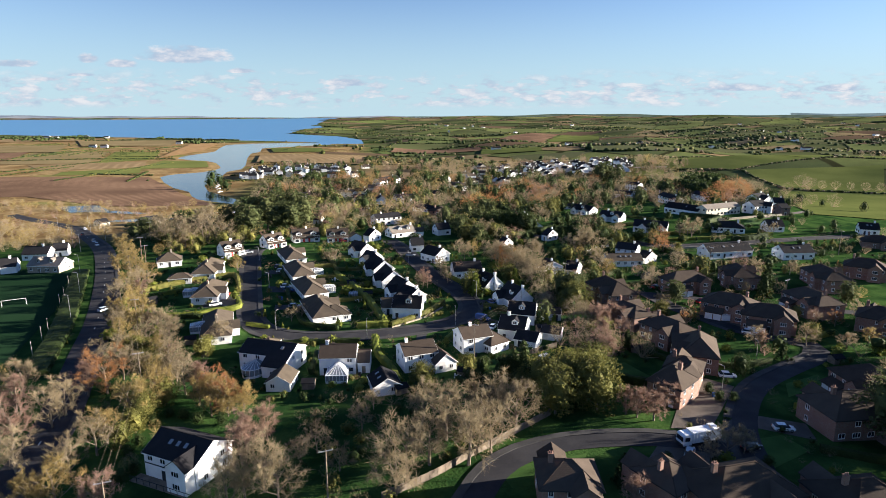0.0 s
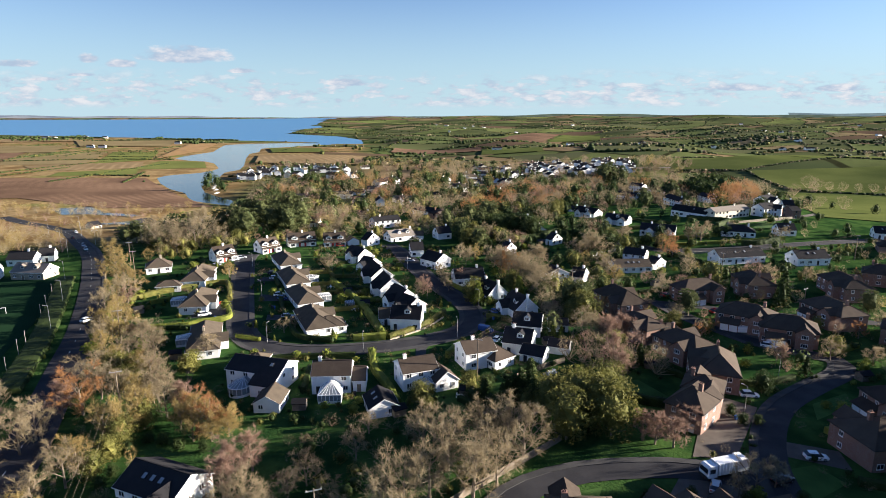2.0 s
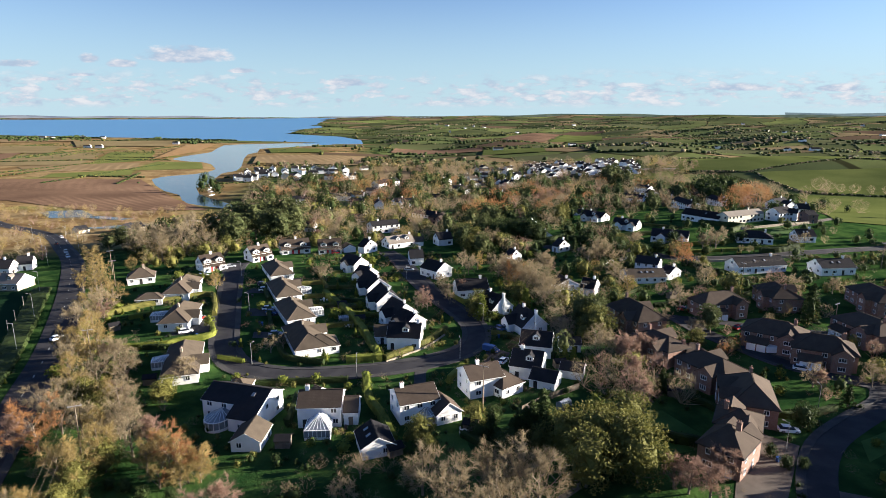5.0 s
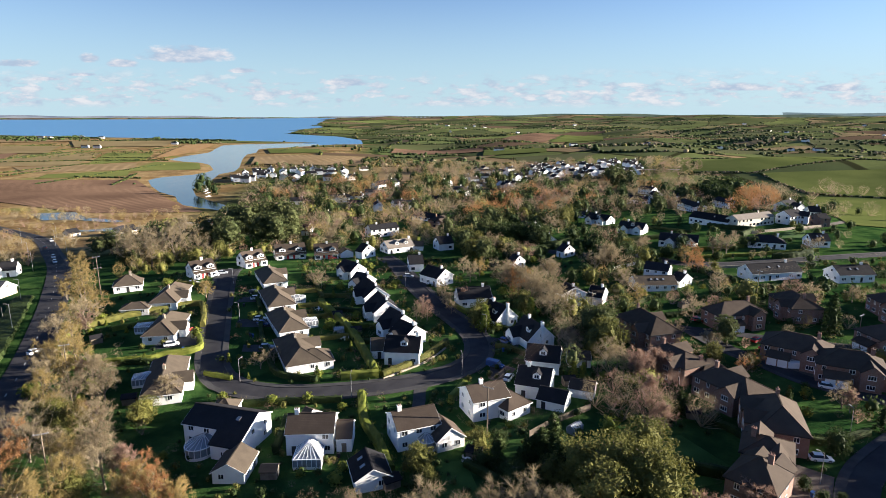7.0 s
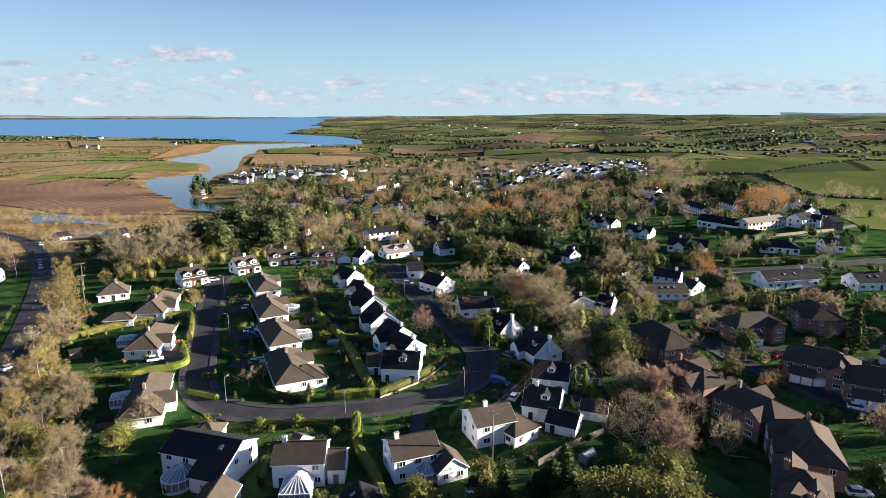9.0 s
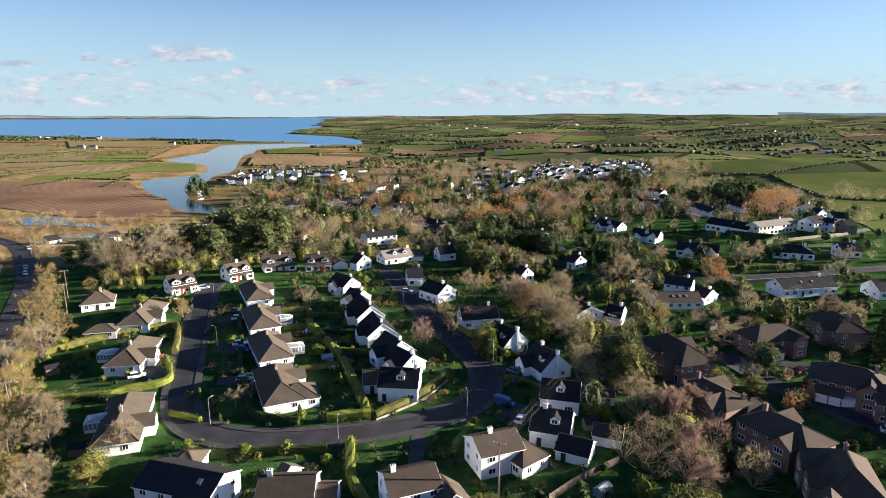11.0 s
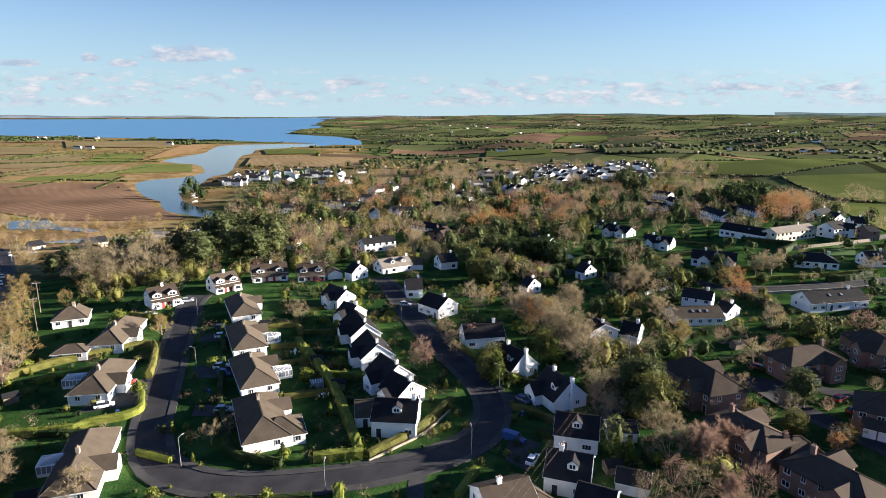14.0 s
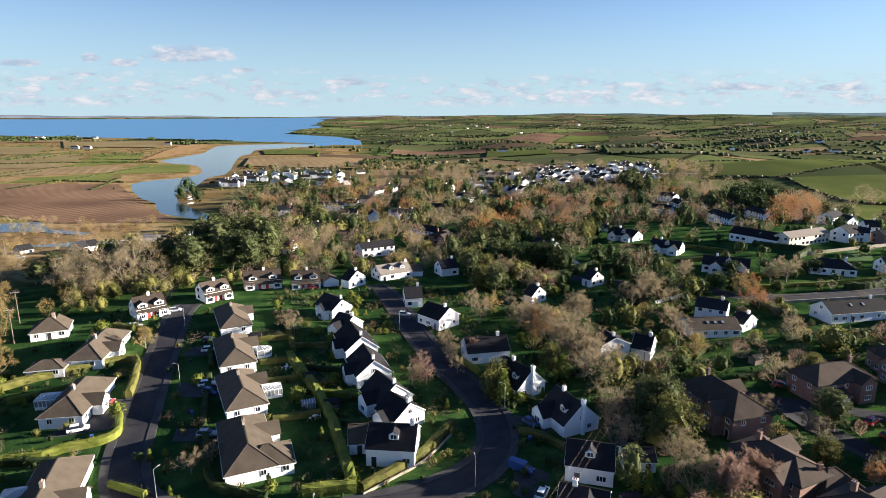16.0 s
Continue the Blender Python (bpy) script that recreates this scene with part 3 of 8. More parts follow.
# ---- roads ----
def smooth_line(pts, step=4.0):
    """Points at even steps along a curve through the given ones."""
    p = [Vector((x, y, 0)) for x, y in pts]
    p = [p[0] * 2 - p[1]] + p + [p[-1] * 2 - p[-2]]
    out = []
    for a, b, c, d in zip(p, p[1:], p[2:], p[3:]):
        n = max(2, int((c - b).length / step))
        for i in range(n):
            t = i / n
            out.append(0.5 * (2 * b + (c - a) * t + (2 * a - 5 * b + 4 * c - d) * t * t + (3 * b - a - 3 * c + d) * t ** 3))
    return out + [p[-2]]


def ribbon(pts, left, right, rise, thick=0.0):
    """Verts and faces of a strip between two offsets from a line; with thickness it has an upstand at both sides."""
    line = smooth_line(pts)
    v, f = [], []
    rows = 4 if thick else 2
    for i, c in enumerate(line):
        w = (line[min(i + 1, len(line) - 1)] - line[max(i - 1, 0)]).normalized()
        nrm = Vector((-w.y, w.x, 0))
        a, b = c + nrm * left, c + nrm * right
        za, zb = float(ground(a.x, a.y)) + rise, float(ground(b.x, b.y)) + rise
        v += [(a.x, a.y, za), (b.x, b.y, zb)]
        if thick:
            v += [(b.x, b.y, zb - thick), (a.x, a.y, za - thick)]
    for i in range(len(line) - 1):
        k = i * rows
        f.append((k, k + 1, k + 1 + rows, k + rows))
        if thick:
            f += [(k + 1, k + 2, k + 2 + rows, k + 1 + rows), (k + 3, k, k + rows, k + 3 + rows)]
    f = [tuple(reversed(q)) for q in f]
    return v, f


LANES = []


def road(pts, wide, label, walks=(1, 1), dashes=False, mat="asphalt", rise=0.10):
    v, f = ribbon(pts, wide / 2, -wide / 2, rise)
    LANES.extend((p.x, p.y, wide / 2 + 0.8) for p in smooth_line(pts, 4.0))
    r = tagged(new("road", mesh_of("road", v, f, [mat])), label, "road", kind="structure")
    for side, on in zip((1, -1), walks):
        if on:
            v, f = ribbon(pts, *sorted((side * (wide / 2 + 1.7), side * wide / 2), reverse=True), rise + 0.1, 0.25)
            tagged(new("pavement", mesh_of("pavement", v, f, ["path"])), "grey asphalt footway with a kerb", "pavement", kind="structure")
    if dashes:
        line = smooth_line(pts, 2.0)
        for a, b in list(zip(line, line[2:]))[::5]:
            s = Solid()
            w = (b - a).normalized() * 0.9
            nrm = Vector((-w.y, w.x, 0)).normalized() * 0.06
            mid = (a + b) / 2
            quad = [mid - w - nrm, mid + w - nrm, mid + w + nrm, mid - w + nrm]
            s.face_loop([(q.x, q.y, float(ground(q.x, q.y)) + rise + 0.02) for q in quad], [(0, 1, 2, 3)])
            part("lane_dash", s.mesh("lane_dash", "line"), r)


road([(-86, 285), (-84.8, 273.6), (-75.5, 239.5), (-67.7, 212.5), (-61.8, 193.1), (-56.5, 182.4), (-49.7, 176.0), (-39.9, 172.8), (-27.9, 172.9), (-17.4, 174.7), (-9.4, 176.9),
      (0.3, 181.1), (8.5, 187.3), (12.9, 196.4), (13.1, 208.7), (9.4, 220.4), (3.1, 235.4), (-4.2, 255.1), (-10.3, 275.3), (-16.7, 297.6), (-23.4, 312.9)], 5.6,
     "dark asphalt crescent road of a housing estate", (1, 1), False)
road([(-76, 70), (-78.6, 98.5), (-81, 110.2), (-85.2, 124), (-100.8, 163.6), (-109.9, 187), (-123.7, 216.8), (-139.9, 248.7), (-164.8, 292.2), (-195.1, 336), (-253.4, 411.7), (-340, 480)], 7.5,
     "two-lane asphalt main road", (0, 1), True)
road([(58, 84), (61.5, 100), (65.4, 112.4), (73.4, 125.9), (82.1, 135.7), (94.7, 144.9), (108, 154), (112, 163), (104, 170), (96, 178), (91, 189), (86, 199), (82.5, 214.5)], 5.0,
     "winding asphalt road of the brick estate", (1, 0), False)
road([(3, 82), (8.3, 92.7), (11.9, 99.2), (18, 104.5), (27.7, 108), (39.4, 108.8), (49.3, 107.6), (60, 103)], 5.2, "curving asphalt estate road", (1, 0))
road([(72.5, 219.1), (82.5, 214.5), (92, 211), (110, 203), (150, 190)], 4.6, "asphalt lane between brick houses", (0, 0))
road([(230, 303), (166.1, 292.6), (145.9, 289.8), (128.5, 288.3), (109.2, 292), (102.1, 302.8), (90, 308), (60, 318), (40, 345), (30, 400)], 5.0, "narrow asphalt lane along the slope", (0, 1))
road([(10.5, 186), (-2, 178), (-3.5, 168), (-4, 158)], 3.0, "tarmac drive of a detached house", (0, 0), False, "path", 0.06)
road([(200, 353), (230, 372), (290, 420)], 5.0, "pale lane by the courtyard houses", (0, 0), False, "gravel")
road([(300, 760), (255, 790), (215, 800), (180, 790)], 7.0, "pale concrete access road at the field edge", (0, 0), False, "concrete", 0.5)


# ---- houses ----
def lattice(xs, zs, y0, y1):
    """A connected frame: a grid of strips whose odd cells are left open."""
    s, nx = Solid(), len(xs)
    open_cell = lambda i, k: i % 2 == 1 and k == 1
    cells = {(i, k) for i in range(nx - 1) for k in range(len(zs) - 1) if not open_cell(i, k)}
    at = lambda i, k, side: side * nx * len(zs) + k * nx + i
    pts = [(x, y, z) for y in (y0, y1) for z in zs for x in xs]
    faces = []
    for i, k in cells:
        faces += [(at(i, k, 0), at(i + 1, k, 0), at(i + 1, k + 1, 0), at(i, k + 1, 0)), (at(i, k + 1, 1), at(i + 1, k + 1, 1), at(i + 1, k, 1), at(i, k, 1))]
        for (di, dk), (a, b) in (((-1, 0), ((i, k + 1), (i, k))), ((1, 0), ((i + 1, k), (i + 1, k + 1))), ((0, -1), ((i, k), (i + 1, k))), ((0, 1), ((i + 1, k + 1), (i, k + 1)))):
            if (i + di, k + dk) not in cells:
                faces.append((at(*b, 0), at(*a, 0), at(*a, 1), at(*b, 1)))
    return s.face_loop(pts, faces)


def window_meshes(w, h, bars):
    def make():
        t = 0.075
        xs = [-w / 2, -w / 2 + t]
        for i in range(1, bars):
            xs += [-w / 2 + w * i / bars - t / 2, -w / 2 + w * i / bars + t / 2]
        f = lattice(xs + [w / 2 - t, w / 2], [-0.09, t, h - t, h], -0.05, 0.05)
        p = Solid().box(-w / 2 + t / 2, 0.0, t / 2, w / 2 - t / 2, 0.03, h - t / 2)
        return f.mesh("window", "paint"), p.mesh("pane", "glass")
    return cached(("window", w, h, bars), make)


def window(parent, m, w=1.3, h=1.15, bars=2):
    frame_mesh, pane_mesh = window_meshes(w, h, bars)
    if parent.location.y > 280:
        part("window", cached(("far_window", w, h), lambda: Solid().box(-w / 2, -0.06, 0, w / 2, 0.05, h).mesh("window", "glass")), parent, m)
        return
    part("pane", pane_mesh, part("window", frame_mesh, parent, m))


def door(parent, m, mat="trim", w=1.0):
    def make():
        s = Solid().box(-w / 2, -0.04, 0, w / 2, 0.05, 2.05)
        s.box(-w / 2 + 0.12, -0.06, 0.2, w / 2 - 0.12, -0.04, 0.9).box(-w / 2 + 0.12, -0.06, 1.05, w / 2 - 0.12, -0.04, 1.9)
        f = Solid().box(-w / 2 - 0.09, -0.05, 0, -w / 2, 0.06, 2.14).box(w / 2, -0.05, 0, w / 2 + 0.09, 0.06, 2.14).box(-w / 2, -0.05, 2.05, w / 2, 0.06, 2.14)
        return s.mesh("door", mat), f.mesh("door_frame", "paint")
    leaf, surround = cached(("door", mat, w), make)
    part("door_frame", surround, part("door", leaf, parent, m))


def garage_door(parent, m, w=2.3):
    def make():
        s = Solid().box(-w / 2, -0.03, 0, w / 2, 0.05, 2.1)
        for i in range(4):
            s.box(-w / 2 + 0.06, -0.06, 0.06 + i * 0.52, w / 2 - 0.06, -0.03, 0.06 + i * 0.52 + 0.44)
        return s.mesh("garage_door", "paint")
    part("garage_door", cached(("gdoor", w), make), parent, m)


def body_mesh(L, W, eave, ridge, roof, mat):
    x, y = L / 2, W / 2
    if roof == "gable":
        pts = [(-x, -y, -1), (x, -y, -1), (x, y, -1), (-x, y, -1), (-x, -y, eave), (x, -y, eave), (x, y, eave), (-x, y, eave), (-x, 0, ridge - 0.12), (x, 0, ridge - 0.12)]
        faces = [(0, 1, 5, 4), (2, 3, 7, 6), (1, 2, 6, 9, 5), (3, 0, 4, 8, 7), (4, 5, 9, 8), (6, 7, 8, 9)]
        return mesh_of("wall", pts, faces, [mat])
    return Solid().box(-x, -y, -1, x, y, eave).mesh("wall", mat)


def roof_meshes(L, W, eave, ridge, roof):
    """The covering, its ridge capping and its eaves boards."""
    over, thick = 0.35, 0.16
    s, cap, boards = Solid(), Solid(), []
    k = (ridge - eave) / (W / 2)
    lo = eave - over * k + 0.1
    if roof == "gable":
        x, y = L / 2 + 0.2, W / 2 + over
        s.slab([(-x, -y, lo), (x, -y, lo), (x, 0, ridge + 0.1), (-x, 0, ridge + 0.1)], thick)
        s.slab([(x, y, lo), (-x, y, lo), (-x, 0, ridge + 0.1), (x, 0, ridge + 0.1)], thick)
        cap.box(-x, -0.14, ridge + 0.06, x, 0.14, ridge + 0.17)
        for e in (-1, 1):
            for q in (-1, 1):
                g = x + 0.04
                boards.append(Solid().slab([(e * g, q * y, lo - 0.02), (e * g, 0, ridge + 0.05), (e * (g - 0.06), 0, ridge + 0.05), (e * (g - 0.06), q * y, lo - 0.02)], 0.2))
        for q in (-1, 1):
            boards.append(Solid().box(-x, q * y - 0.06, lo - 0.2, x, q * y + 0.06, lo - 0.06))
    else:
        x, y = L / 2 + over, W / 2 + over
        r = max(x - y, 0.15)
        t = ridge + 0.1
        s.slab([(-x, -y, lo), (x, -y, lo), (r, 0, t), (-r, 0, t)], thick)
        s.slab([(x, y, lo), (-x, y, lo), (-r, 0, t), (r, 0, t)], thick)
        s.slab([(x, -y, lo), (x, y, lo), (r, 0, t)], thick)
        s.slab([(-x, y, lo), (-x, -y, lo), (-r, 0, t)], thick)
        cap.box(-r, -0.14, t - 0.03, r, 0.14, t + 0.07)
        for e in (-1, 1):
            for q in (-1, 1):
                cap.rod((e * r, 0, t), (e * x, q * y, lo), 0.1, 0.1, 4)
        for q in (-1, 1):
            boards.append(Solid().box(-x, q * y - 0.06, lo - 0.22, x, q * y + 0.06, lo - 0.04))
            boards.append(Solid().box(q * x - 0.06, -y, lo - 0.22, q * x + 0.06, y, lo - 0.04))
    return s, cap, boards


def chimney(parent, x, y, z0, z1, mat="white", w=0.85):
    s = Solid().box(-w / 2, -0.3, z0, w / 2, 0.3, z1).box(-w / 2 - 0.07, -0.37, z1 - 0.02, w / 2 + 0.07, 0.37, z1 + 0.12)
    c = part("chimney", s.mesh("chimney", mat), parent, pose(x, y, 0))
    pot = cached("pot", lambda: Solid().rod((0, 0, 0), (0, 0, 0.4), 0.13, 0.1, 8).mesh("chimney_pot", "brick"))
    for dx in (-0.2, 0.2):
        part("chimney_pot", pot, c, pose(dx, 0, z1 + 0.12))


def dormer(parent, x, side, W, eave, ridge, wide=1.9, mat="white", tiles="slate", up=0.35):
    """A small gabled dormer half way up a slope."""
    k = (ridge - eave) / (W / 2)
    y = side * (W / 2) * (1 - up)
    z = eave + up * (ridge - eave)
    tall, back = 1.25, 1.25 / k
    w = wide / 2
    pts = [(-w, 0, -0.3), (w, 0, -0.3), (w, 0, tall), (0, 0, tall + 0.7), (-w, 0, tall), (-w, back + 0.2, tall), (w, back + 0.2, tall), (w, back + .2, 0.9), (-w, back + .2, 0.9)]
    d = part("dormer", mesh_of("dormer", pts, [(0, 1, 2, 3, 4), (1, 7, 6, 2), (8, 0, 4, 5)], [mat]), parent, pose(x, y, z) @ pose(0, 0, 0, 0, 0, 0 if side < 0 else 180))
    s = Solid()
    deep = min(back + 0.75 / k, (W / 2) * (1 - up))
    for q in (-1, 1):
        s.slab([(q * (w + 0.2), -0.25, tall - 0.12), (q * (w + 0.2), deep, tall - 0.12), (0, deep, tall + 0.78), (0, -0.25, tall + 0.78)][::q], 0.1)
    part("dormer_roof", s.mesh("dormer_roof", tiles), d)
    frame_mesh, pane_mesh = window_meshes(wide * 0.62, 1.0, 2)
    part("dormer_window", frame_mesh, d, pose(0, -0.03, 0.15))
    part("dormer_pane", pane_mesh, d, pose(0, -0.03, 0.15))


def skylight(parent, x, side, W, eave, ridge, up=0.55, w=0.9, h=1.2):
    k = (ridge - eave) / (W / 2)
    a = math.degrees(math.atan(k))
    y, z = side * (W / 2) * (1 - up), eave + up * (ridge - eave) + 0.16
    m = pose(x, y, z) @ pose(0, 0, 0, 0, 0, 0 if side < 0 else 180) @ pose(0, 0, 0, a, 0, 0)
    s = Solid().box(-w / 2, -h / 2, -0.05, w / 2, h / 2, 0.09)
    p = Solid().box(-w / 2 + 0.08, -h / 2 + 0.08, 0.06, w / 2 - 0.08, h / 2 - 0.08, 0.11)
    part("skylight_pane", p.mesh("skylight_pane", "roofglass"), part("skylight", s.mesh("skylight", "trim"), parent, m))


def conservatory(parent, x, y, turn, w=4.5, d=4.0, sides=0, tall=2.2, peak=3.4):
    """White-framed glazed room; sides > 0 makes a half-round end."""
    m = pose(x, y, 0, 0, 0, turn)
    plan = [(-w / 2, 0), (-w / 2, -d)] + [(w / 2, -d), (w / 2, 0)]
    if sides:
        plan = [(-w / 2, 0)] + [(-w / 2 * math.cos(math.pi * i / sides), -d * 0.45 - d * 0.55 * math.sin(math.pi * i / sides)) for i in range(sides + 1)] + [(w / 2, 0)]
    base, bars, panes = Solid(), Solid(), Solid()
    top = [(px * 0.08, -d * 0.28 if py < -0.1 else 0, peak) for px, py in plan]
    for i, ((ax, ay), (bx, by)) in enumerate(zip(plan, plan[1:])):
        n = 1 if sides else max(1, round(math.hypot(bx - ax, by - ay) / 0.9))
        base.slab([(ax, ay, 0.55), (bx, by, 0.55), (bx * 0.96, by * 0.96, 0.55), (ax * 0.96, ay * 0.96, 0.55)], 1.2)
        panes.face_loop([(ax, ay, 0.55), (bx, by, 0.55), (bx, by, tall), (ax, ay, tall)], [(0, 1, 2, 3)])
        panes.face_loop([(ax, ay, tall), (bx, by, tall), top[i + 1], top[i]], [(0, 1, 2, 3)])
        for j in range(n + 1):
            f = j / n
            px, py = ax + (bx - ax) * f, ay + (by - ay) * f
            tp = [top[i][q] + (top[i + 1][q] - top[i][q]) * f for q in range(3)]
            bars.rod((px, py, 0.5), (px, py, tall), 0.08, 0.08, 4).rod((px, py, tall), tp, 0.075, 0.075, 4)
        bars.rod((ax, ay, tall), (bx, by, tall), 0.11, 0.11, 4).rod((ax, ay, 0.58), (bx, by, 0.58), 0.09, 0.09, 4)
    bars.rod((0, 0, peak), (0, -d * 0.28, peak), 0.08, 0.08, 4)
    c = part("conservatory", base.mesh("conservatory", "white"), parent, m, "white-framed glazed conservatory")
    part("conservatory_frame", bars.mesh("conservatory_frame", "paint"), c)
    part("conservatory_glass", panes.mesh("conservatory_glass", "roofglass"), c)


HOUSES = []


def cross_wing(h, x, side, L, W, eave, ridge, wall, tiles, depth=2.2, wide=4.6, front=True):
    """A gabled wing that breaks forward from a long side."""
    spin = 0 if side < 0 else 180
    k = (ridge - eave) / (W / 2)
    top = min(eave + wide / 2 * max(k, 0.75), ridge - 0.1)
    y0 = -W / 2 - depth
    reach = -max(0.2, (ridge - top) / k) if k > 0 else 0
    pts = [(-wide / 2, y0, -1), (wide / 2, y0, -1), (wide / 2, y0, eave), (0, y0, top - 0.1), (-wide / 2, y0, eave), (-wide / 2, -W / 2 + 0.3, -1), (wide / 2, -W / 2 + 0.3, -1), (wide / 2, -W / 2 + 0.3, eave), (-wide / 2, -W / 2 + 0.3, eave)]
    wing = part("wing", mesh_of("wing", pts, [(0, 1, 2, 3, 4), (1, 6, 7, 2), (5, 0, 4, 8)], [wall]), h, pose(x, 0, 0) @ pose(0, 0, 0, 0, 0, spin))
    s = Solid()
    lo = eave - 0.3 * max(k, 0.75) + 0.1
    for q in (-1, 1):
        s.slab([(q * (wide / 2 + 0.3), y0 - 0.25, lo), (q * (wide / 2 + 0.3), -W / 2 + 0.4, lo), (0, reach, top + 0.1), (0, y0 - 0.25, top + 0.1)][::q], 0.14)
    part("wing_roof", s.mesh("wing_roof", tiles), wing)
    for z in ([0.9, 3.4] if eave > 4 else [0.9]):
        frame_mesh, pane_mesh = window_meshes(1.8, 1.15, 3)
        part("wing_window", frame_mesh, wing, pose(0, y0 - 0.02, z))
        part("wing_pane", pane_mesh, wing, pose(0, y0 - 0.02, z))


def porch_garage(h, x, side, W, wall, tiles):
    """A lean-to garage against a long side."""
    spin = 0 if side < 0 else 180
    g = part("garage_wing", Solid().box(-2.7, -W / 2 - 2.4, -1, 2.7, -W / 2 + 0.1, 2.45).mesh("garage_wing", wall), h, pose(x, 0, 0) @ pose(0, 0, 0, 0, 0, spin))
    part("lean_roof", Solid().slab([(-3.0, -W / 2 - 2.8, 2.45), (3.0, -W / 2 - 2.8, 2.45), (3.0, -W / 2, 3.75), (-3.0, -W / 2, 3.75)], 0.14).mesh("lean_roof", tiles), g)
    for q in (-1.3, 1.3):
        garage_door(g, pose(q, -W / 2 - 2.43, 0), 2.3)


def house(x, y, turn, L, W, ridge, eave, roof="gable", wall="white", tiles="slate", label="", seed=0, chim=(0.3,), dorm=(), sky=(), glaze=True, far=False, group="houses of the village", base=None, name="house", stack=None, wings=(), carport=()):
    """A house with its ridge along its own x axis; the long sides face -y and +y."""
    h = thing(name, x, y, turn, label, "house" if name == "house" else "garage", group, z=base)
    HOUSES.append((x, y, max(L, W) / 2 + 1.0))
    rnd = random.Random(seed or int(abs(x * 31 + y * 17)))
    part("wall", body_mesh(L, W, eave, ridge, roof, wall), h)
    s, cap, boards = roof_meshes(L, W, eave, ridge, roof)
    r = part("roof", s.mesh("roof", tiles), h)
    part("ridge_cap", cap.mesh("ridge_cap", tiles), r)
    if y < 270:
        for board in boards:
            part("eaves_board", board.mesh("eaves_board", "trim" if wall == "brick" else "paint"), r)
    for c in chim:
        cx = c * L
        part_mat = stack or wall
        if abs(c) > 0.45:
            chimney(h, cx + math.copysign(0.28, c), 0, -0.5, ridge + 1.0, part_mat, 1.0)
        else:
            chimney(h, cx, 0, ridge - 0.6, ridge + 1.0, part_mat)
    for c, side in dorm:
        dormer(h, c * L, side, W, eave, ridge, mat=wall if wall != "brick" else "white", tiles=tiles)
    for c, side in wings:
        cross_wing(h, c * L, side, L, W, eave, ridge, wall, tiles)
    for c, side in carport:
        porch_garage(h, c * L, side, W, wall, tiles)
    for c, side in sky:
        skylight(h, c * L, side, W, eave, ridge)
    if not glaze:
        return h
    floors = [0.9] if eave < 4 else [0.9, 3.4]
    for side in (-1, 1):
        spin = 0 if side < 0 else 180
        n = max(1, int(L / 3.0))
        entry = rnd.randrange(n)
        for fl in floors:
            for i in range(n):
                px = (i + 0.5) / n * L - L / 2
                if fl < 1 and i == entry and not far:
                    door(h, pose(px, side * (W / 2 + 0.02), 0.0, 0, 0, spin), rnd.choice(("trim", "timber", "paint", "trim", "timber")))
                    continue
                if rnd.random() < 0.15:
                    continue
                wide = rnd.choice((1.2, 1.5, 1.8)) if fl < 1 else rnd.choice((0.9, 1.3, 1.3))
                window(h, pose(px, side * (W / 2 + 0.02), fl, 0, 0, spin), wide, 1.15, 2 if wide < 1.6 else 3)
    for side in (-1, 1):
        spin = 90 * side
        for fl in floors:
            if roof != "gable" and fl > 3 and eave < 4:
                continue
            for py in ([0.22 * W] if rnd.random() < 0.6 else [-0.25 * W, 0.25 * W]):
                window(h, pose(side * (L / 2 + 0.02), py, fl, 0, 0, spin), 1.1, 1.15, 2)
        if roof == "gable" and ridge - eave > 2.4 and eave < 4:
            window(h, pose(side * (L / 2 + 0.02), 0, eave + 0.3, 0, 0, spin), 1.1, 1.1, 2)
    return h


def semi(x, y, turn, L, W):
    """A pair under one roof: two wide half dormers, a lean-to roof along the front and red doors."""
    h = house(x, y, turn, L, W, 6.6, 3.7, tiles="redtile", label="white semi-detached house with dark brown roof and gabled front", chim=(0.05,), group="semis along the top of the crescent", glaze=False)
    for q in (-0.27, 0.27):
        dormer(h, q * L, -1, W, 3.7, 6.6, 3.0, "white", "redtile", 0.03)
    lean = part("lean_roof", Solid().slab([(-L / 2 - 0.2, -W / 2 - 1.5, 2.35), (L / 2 + 0.2, -W / 2 - 1.5, 2.35), (L / 2 + 0.2, -W / 2, 3.15), (-L / 2 - 0.2, -W / 2, 3.15)], 0.14).mesh("lean_roof", "redtile"), h)
    for q in (-1, 1):
        part("front_bay", Solid().box(q * L * 0.36 - 1.5, -W / 2 - 1.3, -1, q * L * 0.36 + 1.5, -W / 2, 2.5).mesh("front_bay", "white"), lean)
        window(h, pose(q * L * 0.36, -W / 2 - 1.32, 0.8), 1.8, 1.15, 3)
        door(h, pose(q * L * 0.10, -W / 2 - 0.02, 0), "red")
    for q in (-1, 1):
        for fl in (0.9, 3.3):
            window(h, pose(q * (L / 2 + 0.02), 0.15 * W, fl, 0, 0, 90 * q), 1.1, 1.15, 2)
    for q in (-0.3, 0.0, 0.3):
        window(h, pose(q * L, W / 2 + 0.02, 0.9, 0, 0, 180), 1.5, 1.15, 2)
    return h


